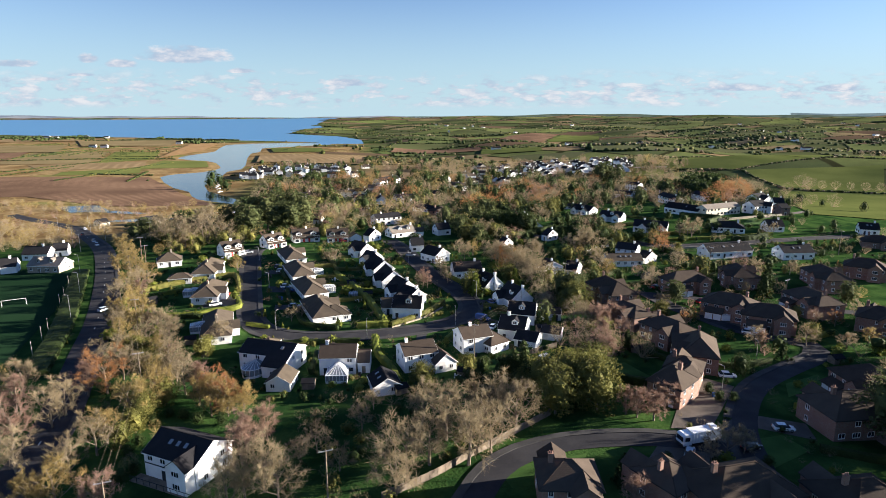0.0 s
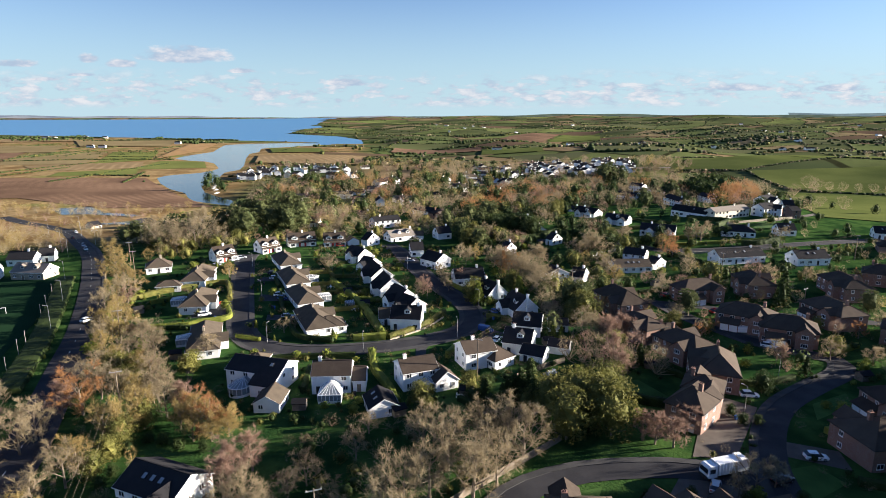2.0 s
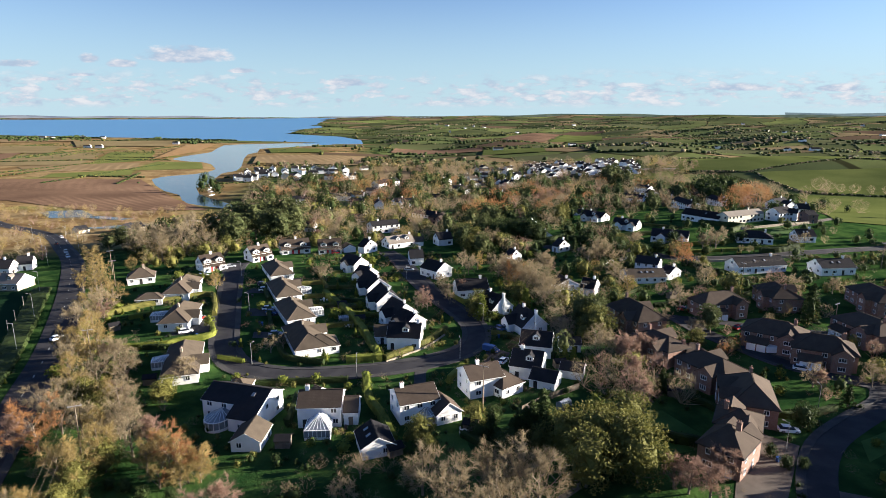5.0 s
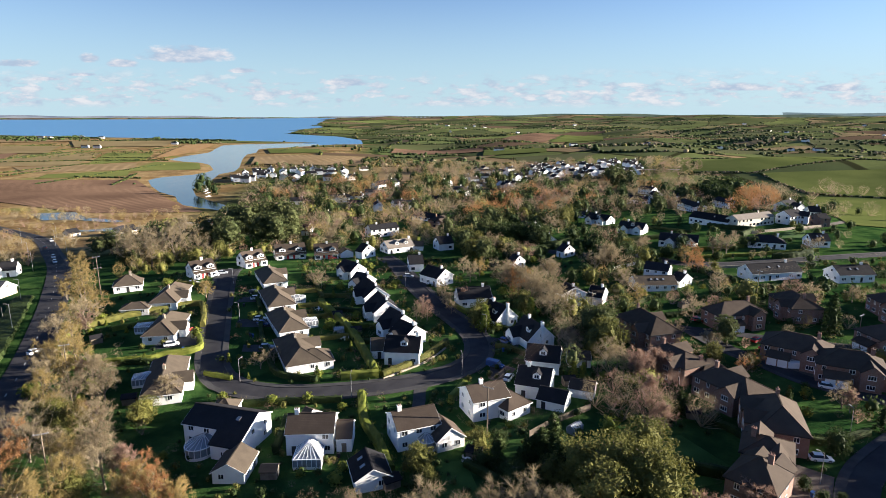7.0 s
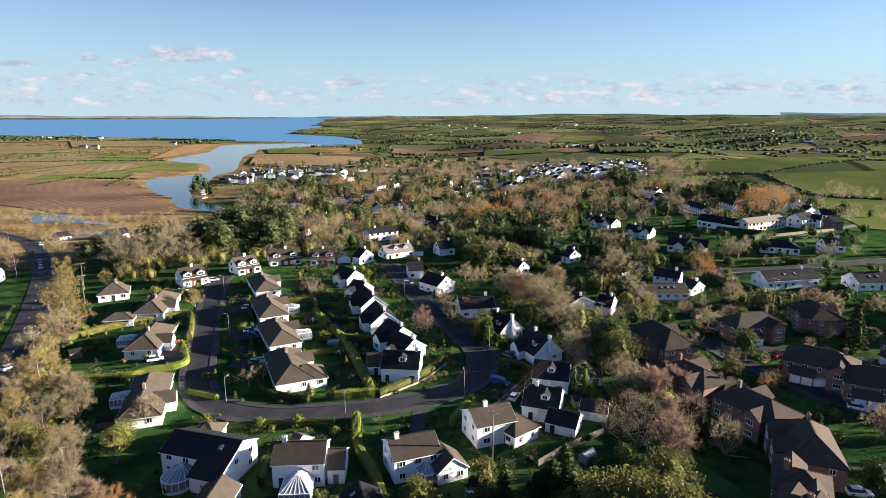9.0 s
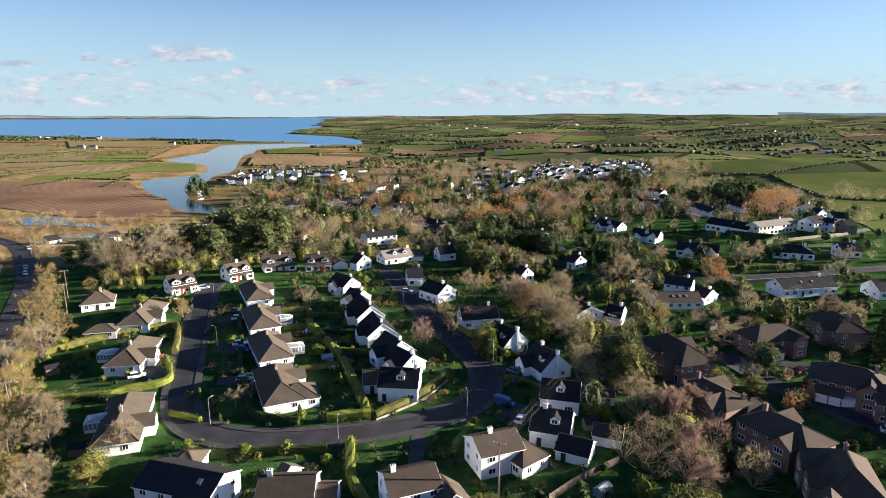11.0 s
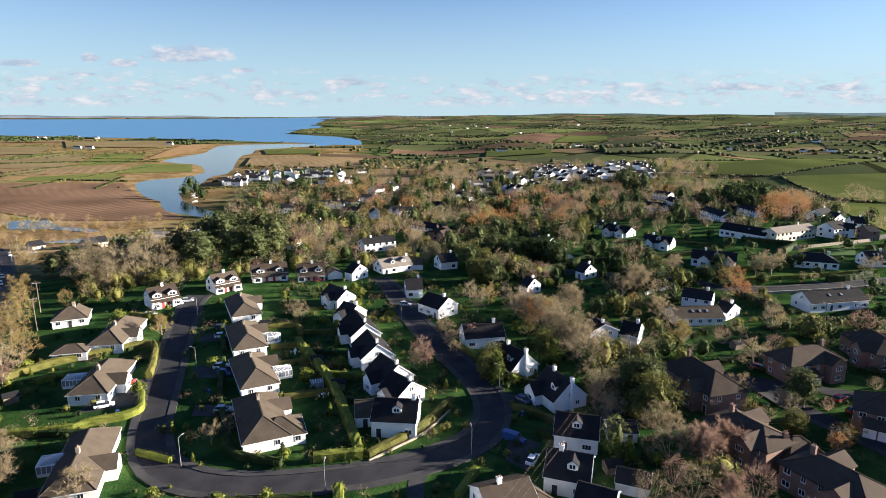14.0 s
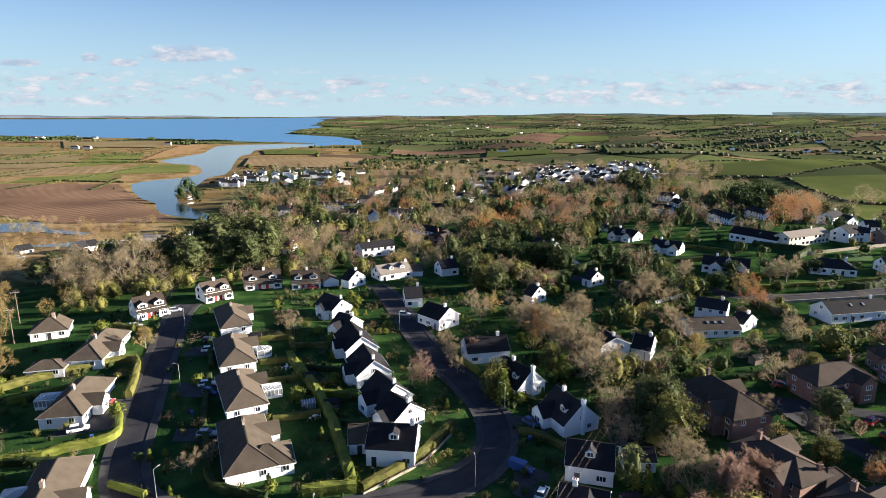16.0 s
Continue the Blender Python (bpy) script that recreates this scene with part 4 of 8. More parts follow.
house_A = house(-43.3, 152.0, -17, 14.9, 9, 7, 4.9, tiles="slate", label="white rendered two-storey house with a dark slate roof", chim=(), sky=((0.28, -1),))
house(-37.9, 139.4, 87, 7.2, 6, 4.2, 2.4, tiles="tile", label="white garage with a brown tiled roof", chim=(), name="garage")
house(-47.3, 161.9, -1, 5.1, 6, 4, 2.4, tiles="tile", label="small white garage with a brown tiled roof", chim=(), name="garage", glaze=False, roof="hip")
house_B = house(-25.0, 149.2, 2, 9.4, 8, 7, 4.9, tiles="redtile", label="white two-storey house with a brown tiled roof and conservatory", chim=(-0.32,))
house(-18.3, 149.5, 2, 3.1, 7, 5.2, 3.2, tiles="redtile", label="white side extension with a brown tiled roof", chim=(), name="garage")
house(-27.3, 157.2, -36, 2.1, 5, 4, 2.4, tiles="tile", label="small white garage with a brown tiled roof", chim=(), name="garage", glaze=False)
house_C = house(-4.4, 150.7, 20, 9.1, 8, 7, 4.9, tiles="redtile", label="white two-storey house with a brown tiled roof and conservatory", chim=(-0.32,))
house(2.3, 148.7, -67, 6.0, 6, 5, 2.6, tiles="redtile", label="white side extension with a brown tiled roof", chim=(), name="garage")
house(-12.0, 136.2, -73, 7.3, 6.5, 4.5, 2.6, tiles="slate", label="white double garage with skylights", chim=(), sky=((-0.2, -1), (0.15, -1)), name="garage")
house(11.5, 162.4, 20, 8.9, 8, 7, 4.9, tiles="redtile", label="white two-storey house with patio doors", chim=(-0.1,))
house(16.9, 162.1, -53, 7.5, 7, 5.5, 2.9, tiles="redtile", label="white side extension with a brown tiled roof", chim=(), name="garage", roof="hip")
house(24.9, 172.3, -20, 8.0, 9, 6.5, 3.6, tiles="slate", label="white dormer house with a dark roof", chim=(-0.2,), dorm=((0.1, -1),))
house(28.1, 164.9, -28, 6.5, 6, 4.2, 2.4, tiles="slate", label="low white outbuilding with a dark roof", chim=(), name="garage")
house(29.6, 186.5, -16, 8.7, 8, 6.5, 3.6, tiles="slate", label="white dormer house with a dark roof", chim=(), dorm=((0.0, -1),))
house(39.5, 188.8, -5, 6.0, 5, 3.8, 2.4, tiles="slate", label="low white outbuilding with a dark roof", chim=(), name="garage")
house(36.2, 170.3, -23, 5.8, 5, 3.8, 2.4, tiles="slate", label="low white outbuilding with a dark roof", chim=(), name="garage")
house(29.6, 205.2, -67, 9.7, 9, 7.0, 2.9, tiles="slate", label="white house with gable chimney and black slate roof", chim=(0.5, -0.2), dorm=((0.2, -1),), wings=((-0.22, -1),))
house(20.8, 222.0, -57, 9.7, 9, 7.0, 2.9, tiles="slate", label="white house with gable chimney and black slate roof", chim=(0.5, -0.2), dorm=((0.2, -1),), wings=((-0.22, -1),))
house(14.1, 241.5, 11, 11.9, 8, 6.4, 3.4, label="white rendered village house with a slate roof", chim=(0.3,))
house(36.6, 292.4, -49, 3.9, 8, 6, 3.2, label="white rendered village house with a slate roof", chim=(0.3,))
house(62.9, 311.7, -56, 4.3, 8, 6, 3.2, label="white rendered village house with a slate roof", chim=(0.3,))
house(-8.3, 193.2, -6, 9.5, 9, 6.8, 3.9, tiles="slate", label="white dormer house with a black roof beside the road", chim=(0.4,), dorm=((0.05, -1),))
house(-15.5, 196.2, 6, 4.3, 6, 5, 2.6, tiles="tile", label="white flat side wing of a house", chim=(), name="garage")
house(-7.8, 206.1, -51, 7.5, 8, 6, 3.2, tiles="slate", label="white gabled house with slate roof, one of a row", chim=(0.42,), wings=((0.1, -1),), group="row of gabled houses")
house(-11.4, 214.1, -57, 8.9, 9, 6.9, 3.3, tiles="slate", label="white gabled house with slate roof, one of a row", chim=(0.42,), wings=((0.1, -1),), group="row of gabled houses")
house(-17.1, 228.9, -70, 11.8, 9, 6.9, 3.3, tiles="slate", label="white gabled house with slate roof, one of a row", chim=(0.42,), wings=((0.1, -1),), group="row of gabled houses")
house(-22.6, 245.4, -68, 14.1, 9, 6.9, 3.3, tiles="slate", label="white gabled house with slate roof, one of a row", chim=(0.42,), wings=((0.1, -1),), group="row of gabled houses")
house(-27.3, 259.6, -38, 6.2, 8, 6, 3.2, tiles="slate", label="white gabled house with slate roof, one of a row", chim=(0.42,), wings=((0.1, -1),), group="row of gabled houses")
house(-33.9, 276.2, -46, 9.9, 8, 6.5, 3.6, tiles="slate", label="white gabled house with slate roof, one of a row", chim=(0.42,), wings=((0.1, -1),), group="row of gabled houses")
semi(-94.9, 274.1, 42, 9.3, 8)
semi(-80.1, 292.7, 44, 9.6, 8)
semi(-67.3, 309.9, 22, 13.8, 8)
semi(-50.5, 310.8, 13, 10.8, 8)
house(-41.7, 313.3, -68, 6.1, 6, 4, 2.4, tiles="tile", label="small white garage with a brown tiled roof", chim=(), name="garage", glaze=False)
house(-32.1, 312.3, -38, 4.4, 9, 6.5, 3.6, tiles="slate", label="white gable-fronted dormer house", chim=(0.3,), group="semis along the top of the crescent")
house(-18.0, 326.6, 31, 14.5, 9, 5.8, 2.9, tiles="greyroof", label="white dormer bungalow with a pale tiled roof", chim=(0.45,), dorm=((-0.1, -1), (0.25, -1)))
house(-7.8, 330.3, -1, 5.5, 6, 4.3, 2.5, tiles="tile", label="small white garage with a brown tiled roof", chim=(), name="garage", glaze=False)
house(5.1, 331.7, 23, 7.9, 8, 6.5, 3.6, label="white rendered village house with a slate roof", chim=(0.3,))
house(-29.6, 376.0, 29, 17.4, 9, 7, 4.9, tiles="slate", label="large white two-storey house with red doors", chim=(-0.2,))
house(-7.9, 289.6, 9, 6.1, 9, 6.5, 3.6, label="white rendered village house with a slate roof", chim=(0.3,))
house(1.2, 268.6, -47, 10.1, 9, 6.5, 3.6, label="white rendered village house with a slate roof", chim=(0.3,))
house(-38.1, 193.6, -67, 21.0, 9.4, 5.4, 2.6, tiles="tile", label="white hip-roofed bungalow with brown tiles", chim=(-0.1,), roof="hip", wings=((-0.16, 1),), group="hip-roofed bungalows", stack="stone")
house(-32.6, 189.1, 20, 9.2, 8, 4.8, 2.5, tiles="tile", label="hip-roofed bungalow wing with brown tiles", chim=(), roof="hip", group="hip-roofed bungalows", name="garage")
house_I2 = house(-46.4, 216.6, -64, 20.2, 8.8, 5.3, 2.6, tiles="tile", label="white hip-roofed bungalow with brown tiles", chim=(-0.1,), roof="hip", wings=((-0.16, 1),), group="hip-roofed bungalows", stack="stone")
house_I3 = house(-55.2, 239.1, -66, 21.0, 8.8, 5.3, 2.6, tiles="tile", label="white hip-roofed bungalow with brown tiles", chim=(-0.1,), roof="hip", wings=((-0.16, 1),), group="hip-roofed bungalows", stack="stone")
house(-64.2, 265.2, -65, 21.0, 8.8, 5.3, 2.6, tiles="tile", label="white hip-roofed bungalow with brown tiles", chim=(-0.1,), roof="hip", wings=((-0.16, 1),), group="hip-roofed bungalows", stack="stone")
house_E1 = house(-67.3, 177.5, -73, 22.1, 8.6, 5.3, 2.6, tiles="tile", label="white hip-roofed bungalow with brown tiles", chim=(0.1,), roof="hip", wings=((0.12, 1),), group="hip-roofed bungalows", stack="stone")
house_E2 = house(-82.3, 212.6, -82, 18.7, 8.8, 5.3, 2.6, tiles="tile", label="white hip-roofed bungalow with brown tiles", chim=(0.1,), roof="hip", wings=((0.12, 1),), group="hip-roofed bungalows", stack="stone")
house(-93.3, 241.9, -82, 20.9, 8.8, 5.3, 2.6, tiles="tile", label="white hip-roofed bungalow with brown tiles", chim=(0.1,), roof="hip", wings=((0.12, 1),), group="hip-roofed bungalows", stack="stone")
house(-115.8, 256.8, 23, 9.6, 9, 5.6, 2.6, tiles="tile", label="white hip-roofed bungalow with brown tiles", chim=(0.1,), roof="hip", wings=((0.12, 1),), group="hip-roofed bungalows", stack="stone")
house(-99.8, 229.8, 13, 8.5, 6, 3.8, 2.4, tiles="tile", label="hip-roofed bungalow wing with brown tiles", chim=(), roof="hip", group="hip-roofed bungalows", name="garage")
house(88.7, 114.0, 6, 16.5, 11, 8.5, 5.2, wall="brick", tiles="redtile", label="red brick detached house with a russet hipped roof", chim=(-0.3,), roof="hip", wings=((0.22, -1), (-0.2, 1)), group="brick estate houses")
house(102.7, 127.0, -89, 14.5, 11, 8.5, 5.2, wall="brick", tiles="redtile", label="red brick house with a white double garage door", chim=(0.3,), roof="hip", wings=((0.25, -1),), carport=((-0.22, -1),), group="brick estate houses")
house(63.7, 182.8, -66, 14.7, 9, 7, 4.9, wall="brick", tiles="redtile", label="red brick detached house with a russet hipped roof", chim=(-0.3,), roof="hip", wings=((0.22, -1), (-0.2, 1)), group="brick estate houses")
house(70.2, 165.7, -64, 15.0, 9, 7.5, 5, wall="brick", tiles="redtile", label="red brick detached house with a russet hipped roof", chim=(-0.3,), roof="hip", wings=((0.22, -1), (-0.2, 1)), group="brick estate houses")
house(71.4, 149.0, 69, 15.0, 9, 8.5, 5.2, wall="brick", tiles="redtile", label="red brick detached house with steep gables", chim=(0.2,), roof="hip", wings=((0.2, 1), (-0.2, 1)), group="brick estate houses")
house(55.4, 126.9, -46, 7.9, 8.5, 8.5, 5.2, wall="brick", tiles="redtile", label="red brick detached house with steep gables", chim=(0.2,), roof="hip", wings=((0.2, 1), (-0.2, 1)), group="brick estate houses")
house(64.8, 207.0, -76, 18.4, 10, 8.5, 5.2, wall="brick", tiles="redtile", label="red brick detached house with a russet hipped roof", chim=(-0.3,), roof="hip", wings=((0.22, -1), (-0.2, 1)), group="brick estate houses")
house(96.7, 218.4, 13, 16.8, 9, 8, 5.1, wall="brick", tiles="redtile", label="red brick house with a white double garage door", chim=(0.3,), roof="hip", wings=((0.25, -1),), carport=((-0.22, -1),), group="brick estate houses")
house(121.3, 225.9, 85, 15.9, 10, 8, 5.1, wall="brick", tiles="redtile", label="red brick detached house with a russet hipped roof", chim=(-0.3,), roof="hip", wings=((0.22, -1), (-0.2, 1)), group="brick estate houses")
house(100.1, 189.8, -37, 16.2, 10, 8, 5.1, wall="brick", tiles="redtile", label="red brick house with a white double garage door", chim=(0.3,), roof="hip", wings=((0.25, -1),), carport=((-0.22, -1),), group="brick estate houses")
house(106.6, 177.9, -27, 15.1, 10, 8, 5.1, wall="brick", tiles="redtile", label="red brick house with a white double garage door", chim=(0.3,), roof="hip", wings=((0.25, -1),), carport=((-0.22, -1),), group="brick estate houses")
house(153.6, 221.6, 84, 19.4, 10, 8, 5.1, wall="brick", tiles="redtile", label="red brick detached house with a russet hipped roof", chim=(-0.3,), roof="hip", wings=((0.22, -1), (-0.2, 1)), group="brick estate houses")
house(130.2, 193.2, -81, 17.2, 10, 8, 5.1, wall="brick", tiles="redtile", label="red brick house with a white double garage door", chim=(0.3,), roof="hip", wings=((0.25, -1),), carport=((-0.22, -1),), group="brick estate houses")
house(23.0, 90.6, -4, 10.1, 9, 7.6, 4.9, wall="brick", tiles="redtile", label="red brick detached house with a russet hipped roof", chim=(-0.3,), roof="hip", wings=((0.22, -1), (-0.2, 1)), group="brick estate houses")
house(40.1, 89.8, 31, 8.0, 9, 7, 4.9, wall="brick", tiles="redtile", label="red brick detached house with a russet hipped roof", chim=(-0.3,), roof="hip", wings=((0.22, -1), (-0.2, 1)), group="brick estate houses")
house(50.3, 86.5, 14, 16.7, 11, 8.5, 5.2, wall="brick", tiles="redtile", label="red brick detached house with a russet hipped roof", chim=(-0.3,), roof="hip", wings=((0.22, -1), (-0.2, 1)), group="brick estate houses")
house(68.6, 82.6, 8, 13.1, 11, 8.5, 5.2, wall="brick", tiles="redtile", label="red brick detached house with a russet hipped roof", chim=(-0.3,), roof="hip", wings=((0.22, -1), (-0.2, 1)), group="brick estate houses")
house(111.1, 361.1, -38, 14.0, 9, 6, 3.2, tiles="slate", label="white cottage-style house with slate roof and gables", chim=(-0.2,), dorm=((0.05, -1),), wings=((-0.22, -1), (0.3, -1)), group="white houses on the slope")
house(103.5, 400.3, -53, 16.1, 9, 6, 3.2, tiles="slate", label="white cottage-style house with slate roof and gables", chim=(-0.2,), dorm=((0.05, -1),), wings=((-0.22, -1), (0.3, -1)), group="white houses on the slope")
house(121.7, 324.3, -27, 17.7, 9, 6, 3.2, tiles="slate", label="white cottage-style house with slate roof and gables", chim=(-0.2,), dorm=((0.05, -1),), wings=((-0.22, -1), (0.3, -1)), group="white houses on the slope")
house(161.5, 317.5, -22, 16.1, 10, 5.5, 2.9, label="white rendered village house with a slate roof", chim=(0.3,), roof="hip")
house(136.9, 269.5, 10, 22.7, 9, 6, 3.2, tiles="slate", label="long low white house with skylights", chim=(0.3,), sky=((-0.1, -1), (0.1, -1)), group="white houses on the slope")
house(91.5, 270.5, -33, 9.4, 8, 7, 4.9, label="white rendered village house with a slate roof", chim=(0.3,))
house(85.3, 259.0, 2, 15.8, 9, 5, 2.6, tiles="tile", label="low white bungalow with skylights", chim=(), sky=((-0.1, -1), (0.05, -1), (0.2, -1)), group="white houses on the slope")
house(97.8, 262.4, -56, 4.6, 8, 5, 2.6, label="white rendered village house with a slate roof", chim=(0.3,))
house(161.5, 374.5, -58, 24.5, 8, 6.5, 3.6, tiles="slate", label="long white courtyard building", chim=(), sky=((0.1, -1),), group="courtyard buildings")
house(180.1, 368.1, 25, 30.3, 8, 7, 4.9, wall="cream", tiles="greyroof", label="long pale courtyard building with a grey roof", chim=(0.2,), group="courtyard buildings")
house(185.8, 316.8, -3, 8.9, 8, 6, 3.2, tiles="slate", label="long low white house with skylights", chim=(0.3,), sky=((-0.1, -1), (0.1, -1)), group="white houses on the slope")
house(173.7, 535.1, -40, 17.3, 9, 6.5, 3.6, label="white rendered village house with a slate roof", chim=(0.3,))
house(206.7, 605.1, -58, 16.3, 9, 7, 4.9, label="white rendered village house with a slate roof", chim=(0.3,))
house(217.5, 542.9, -38, 14.4, 9, 7, 4.9, label="white rendered village house with a slate roof", chim=(0.3,))
house(185.8, 457.7, -88, 27.6, 9, 7, 4.9, label="white rendered village house with a slate roof", chim=(0.3,))
house(223.7, 485.4, -85, 21.7, 9, 7, 4.9, label="white rendered village house with a slate roof", chim=(0.3,))
house(202.5, 571.2, -88, 16.0, 8, 6, 3.2, label="white rendered village house with a slate roof", chim=(0.3,))
house(-90.5, 591.3, 6, 24.7, 8, 7, 4.9, label="white rendered village house with a slate roof", chim=(0.3,))
house_BL = house(-46.7, 103.3, -24, 12.6, 9.4, 7.5, 5, tiles="slate", label="white two-storey house with black bands, skylights and a terrace", chim=(), sky=((-0.15, -1), (0.0, -1), (0.15, -1)), wings=((0.3, -1),))
house(-186.2, 278.0, 5, 11.3, 8, 6, 3.2, tiles="slate", label="white house with a blue-grey roof beside the main road", chim=(0.2,))
house(-180.4, 286.0, 20, 5.9, 8, 6, 3.2, tiles="slate", label="white house with a blue-grey roof beside the main road", chim=(0.2,))
house(-165.0, 252.4, -6, 14.3, 9, 6, 3.2, wall="stone", tiles="greyroof", label="long stone house with a weathered roof", chim=(0.2,), dorm=((-0.2, -1), (0.2, -1)))
house(-183.0, 251.2, 24, 8.4, 8, 6, 3.2, tiles="slate", label="white house with a blue-grey roof beside the main road", chim=(0.2,))
house(-232.5, 416.8, 59, 6.9, 8, 5, 2.6, wall="cream", tiles="slate", label="cream gabled house by the water", chim=())
house(-202.8, 418.8, 78, 7.3, 8, 6, 3.2, wall="cream", tiles="slate", label="cream gabled house by the water", chim=())
house(-185.7, 394.9, 54, 4.2, 7, 5, 2.6, wall="cream", tiles="slate", label="cream gabled house by the water", chim=())
house(-200.6, 427.3, 56, 5.7, 8, 6, 3.2, wall="cream", tiles="slate", label="cream gabled house by the water", chim=())
house(-53.1, 694.7, 60, 42.1, 11, 8.5, 5.2, label="white rendered village house with a slate roof", chim=(0.3,))
house(-30.6, 557.7, 28, 10.9, 8, 6, 3.2, label="white rendered village house with a slate roof", chim=(0.3,))
house(-2.0, 447.3, -45, 27.8, 9, 5, 2.6, tiles="slate", label="low house with a dark roof among trees", chim=(), roof="hip")
house(5.1, 405.2, -36, 13.3, 10, 7, 4.9, wall="brick", tiles="redtile", label="red brick detached house with a russet hipped roof", chim=(-0.3,), roof="hip", wings=((0.22, -1), (-0.2, 1)), group="brick estate houses")
house(-74.9, 388.3, -11, 5.3, 8, 6, 3.2, label="white rendered village house with a slate roof", chim=(0.3,))
house(-50.9, 437.0, -14, 15.2, 8, 5, 2.6, label="white rendered village house with a slate roof", chim=(0.3,))
house(25.1, 656.6, 35, 15.8, 9, 6, 3.2, label="white rendered village house with a slate roof", chim=(0.3,))
house(59.2, 634.9, -15, 24.8, 9, 5, 2.6, tiles="slate", label="low house with a dark roof among trees", chim=())
house(56.0, 374.9, -51, 12.8, 9, 6, 3.2, label="white rendered village house with a slate roof", chim=(0.3,))
house(58.8, 336.4, -80, 5.7, 8, 6, 3.2, label="white rendered village house with a slate roof", chim=(0.3,))
house(101.4, 439.8, -22, 12.7, 6, 4, 2.4, label="white rendered village house with a slate roof", chim=(0.3,))
house(49.2, 242.1, -76, 6.7, 9, 6.8, 4.7, label="white rendered village house with a slate roof", chim=(0.3,))
house(59.4, 242.7, -32, 5.1, 8, 6, 3.2, label="white rendered village house with a slate roof", chim=(0.3,))
house(166.2, 264.6, 4, 14.9, 9, 6, 3.2, tiles="slate", label="long low white house with skylights", chim=(0.3,), sky=((-0.1, -1), (0.1, -1)), group="white houses on the slope")
house(233.4, 309.7, -23, 8.9, 9, 6, 3.2, tiles="slate", label="long low white house with skylights", chim=(0.3,), sky=((-0.1, -1), (0.1, -1)), group="white houses on the slope")
house(177.5, 233.2, -37, 14.8, 10, 8, 5.1, wall="brick", tiles="redtile", label="red brick detached house with a russet hipped roof", chim=(-0.3,), roof="hip", wings=((0.22, -1), (-0.2, 1)), group="brick estate houses")
house(140.1, 174.9, -41, 11.5, 10, 8, 5.1, wall="brick", tiles="redtile", label="red brick detached house with a russet hipped roof", chim=(-0.3,), roof="hip", wings=((0.22, -1), (-0.2, 1)), group="brick estate houses")
house(217.8, 281.1, -29, 13.3, 9, 6, 3.2, wall="brick", tiles="redtile", label="red brick detached house with a russet hipped roof", chim=(-0.3,), roof="hip", wings=((0.22, -1), (-0.2, 1)), group="brick estate houses")
house(250.8, 452.9, 37, 18.0, 9, 8, 5.1, tiles="slate", label="new white gabled house on the hillside", chim=(0.3,), group="new hillside houses")
house(239.1, 421.0, -72, 6.5, 9, 8, 5.1, tiles="slate", label="new white gabled house on the hillside", chim=(0.3,), group="new hillside houses")
house(233.3, 395.7, -12, 6.5, 9, 8, 5.1, tiles="slate", label="new white gabled house on the hillside", chim=(0.3,), group="new hillside houses")
house(206.6, 374.4, 26, 12.6, 9, 8, 5.1, tiles="slate", label="new white gabled house on the hillside", chim=(0.3,), group="new hillside houses")
house(214.4, 374.5, -35, 5.8, 8, 7, 4.9, tiles="slate", label="new white gabled house on the hillside", chim=(0.3,), group="new hillside houses")
house(219.0, 366.3, 4, 5.9, 9, 7, 4.9, wall="brick", tiles="slate", label="red brick house on the hillside", chim=())
house(62.3, 136.5, -31, 8.4, 8, 7, 4.9, wall="brick", tiles="redtile", label="red brick detached house with a russet hipped roof", chim=(-0.3,), roof="hip", wings=((0.22, -1), (-0.2, 1)), group="brick estate houses")
house(70.7, 178.6, 10, 8.6, 7, 5.5, 2.9, wall="brick", tiles="redtile", label="red brick detached house with a russet hipped roof", chim=(-0.3,), roof="hip", wings=((0.22, -1), (-0.2, 1)), group="brick estate houses")


def far_house(x, y, turn, L, W, ridge, eave, wall, tiles, label, group, chim=True):
    """A house far off: walls, roof, chimney and a few dark windows."""
    h = thing("house", x, y, turn, label, "house", group)
    HOUSES.append((x, y, max(L, W) / 2))
    part("wall", body_mesh(L, W, eave, ridge, "gable", wall), h)
    s, cap, boards = roof_meshes(L, W, eave, ridge, "gable")
    part("roof", s.mesh("roof", tiles), h)
    if chim:
        part("chimney", Solid().box(L * 0.3, -0.4, ridge - 0.6, L * 0.3 + 0.8, 0.4, ridge + 1.1).mesh("chimney", wall), h)
    pane = cached("far_pane", lambda: Solid().box(-0.6, -0.05, 0, 0.6, 0.05, 1.2).mesh("window", "glass"))
    for px, z in ((-0.2, 1.2),):
        if z + 1.2 < eave:
            part("window", pane, h, pose(px * L, -W / 2 - 0.03, z))
    part("window", pane, h, pose(L / 2 + 0.03, 0, 1.0, 0, 0, 90))


def hamlet(x0, y0, x1, y1, count, seed, group, main=20, skew=0.0):
    rnd = random.Random(seed)
    made = 0
    for _ in range(count * 12):
        if made == count:
            break
        v = rnd.random()
        x, y = rnd.uniform(x0, x1) + skew * v, y0 + (y1 - y0) * v
        if any((x - a) ** 2 + (y - b) ** 2 < (c + 6.5) ** 2 for a, b, c in HOUSES):
            continue
        tall = rnd.random() < 0.7
        far_house(x, y, main + rnd.choice((0, 90)) + rnd.gauss(0, 10), rnd.uniform(9, 14), rnd.uniform(7.5, 9), 7.6 if tall else 5.6, 5.0 if tall else 2.8,
                  "white" if rnd.random() < 0.85 else "cream", "slate" if rnd.random() < 0.8 else "tile", "white house with a slate roof in a far cluster", group)
        made += 1


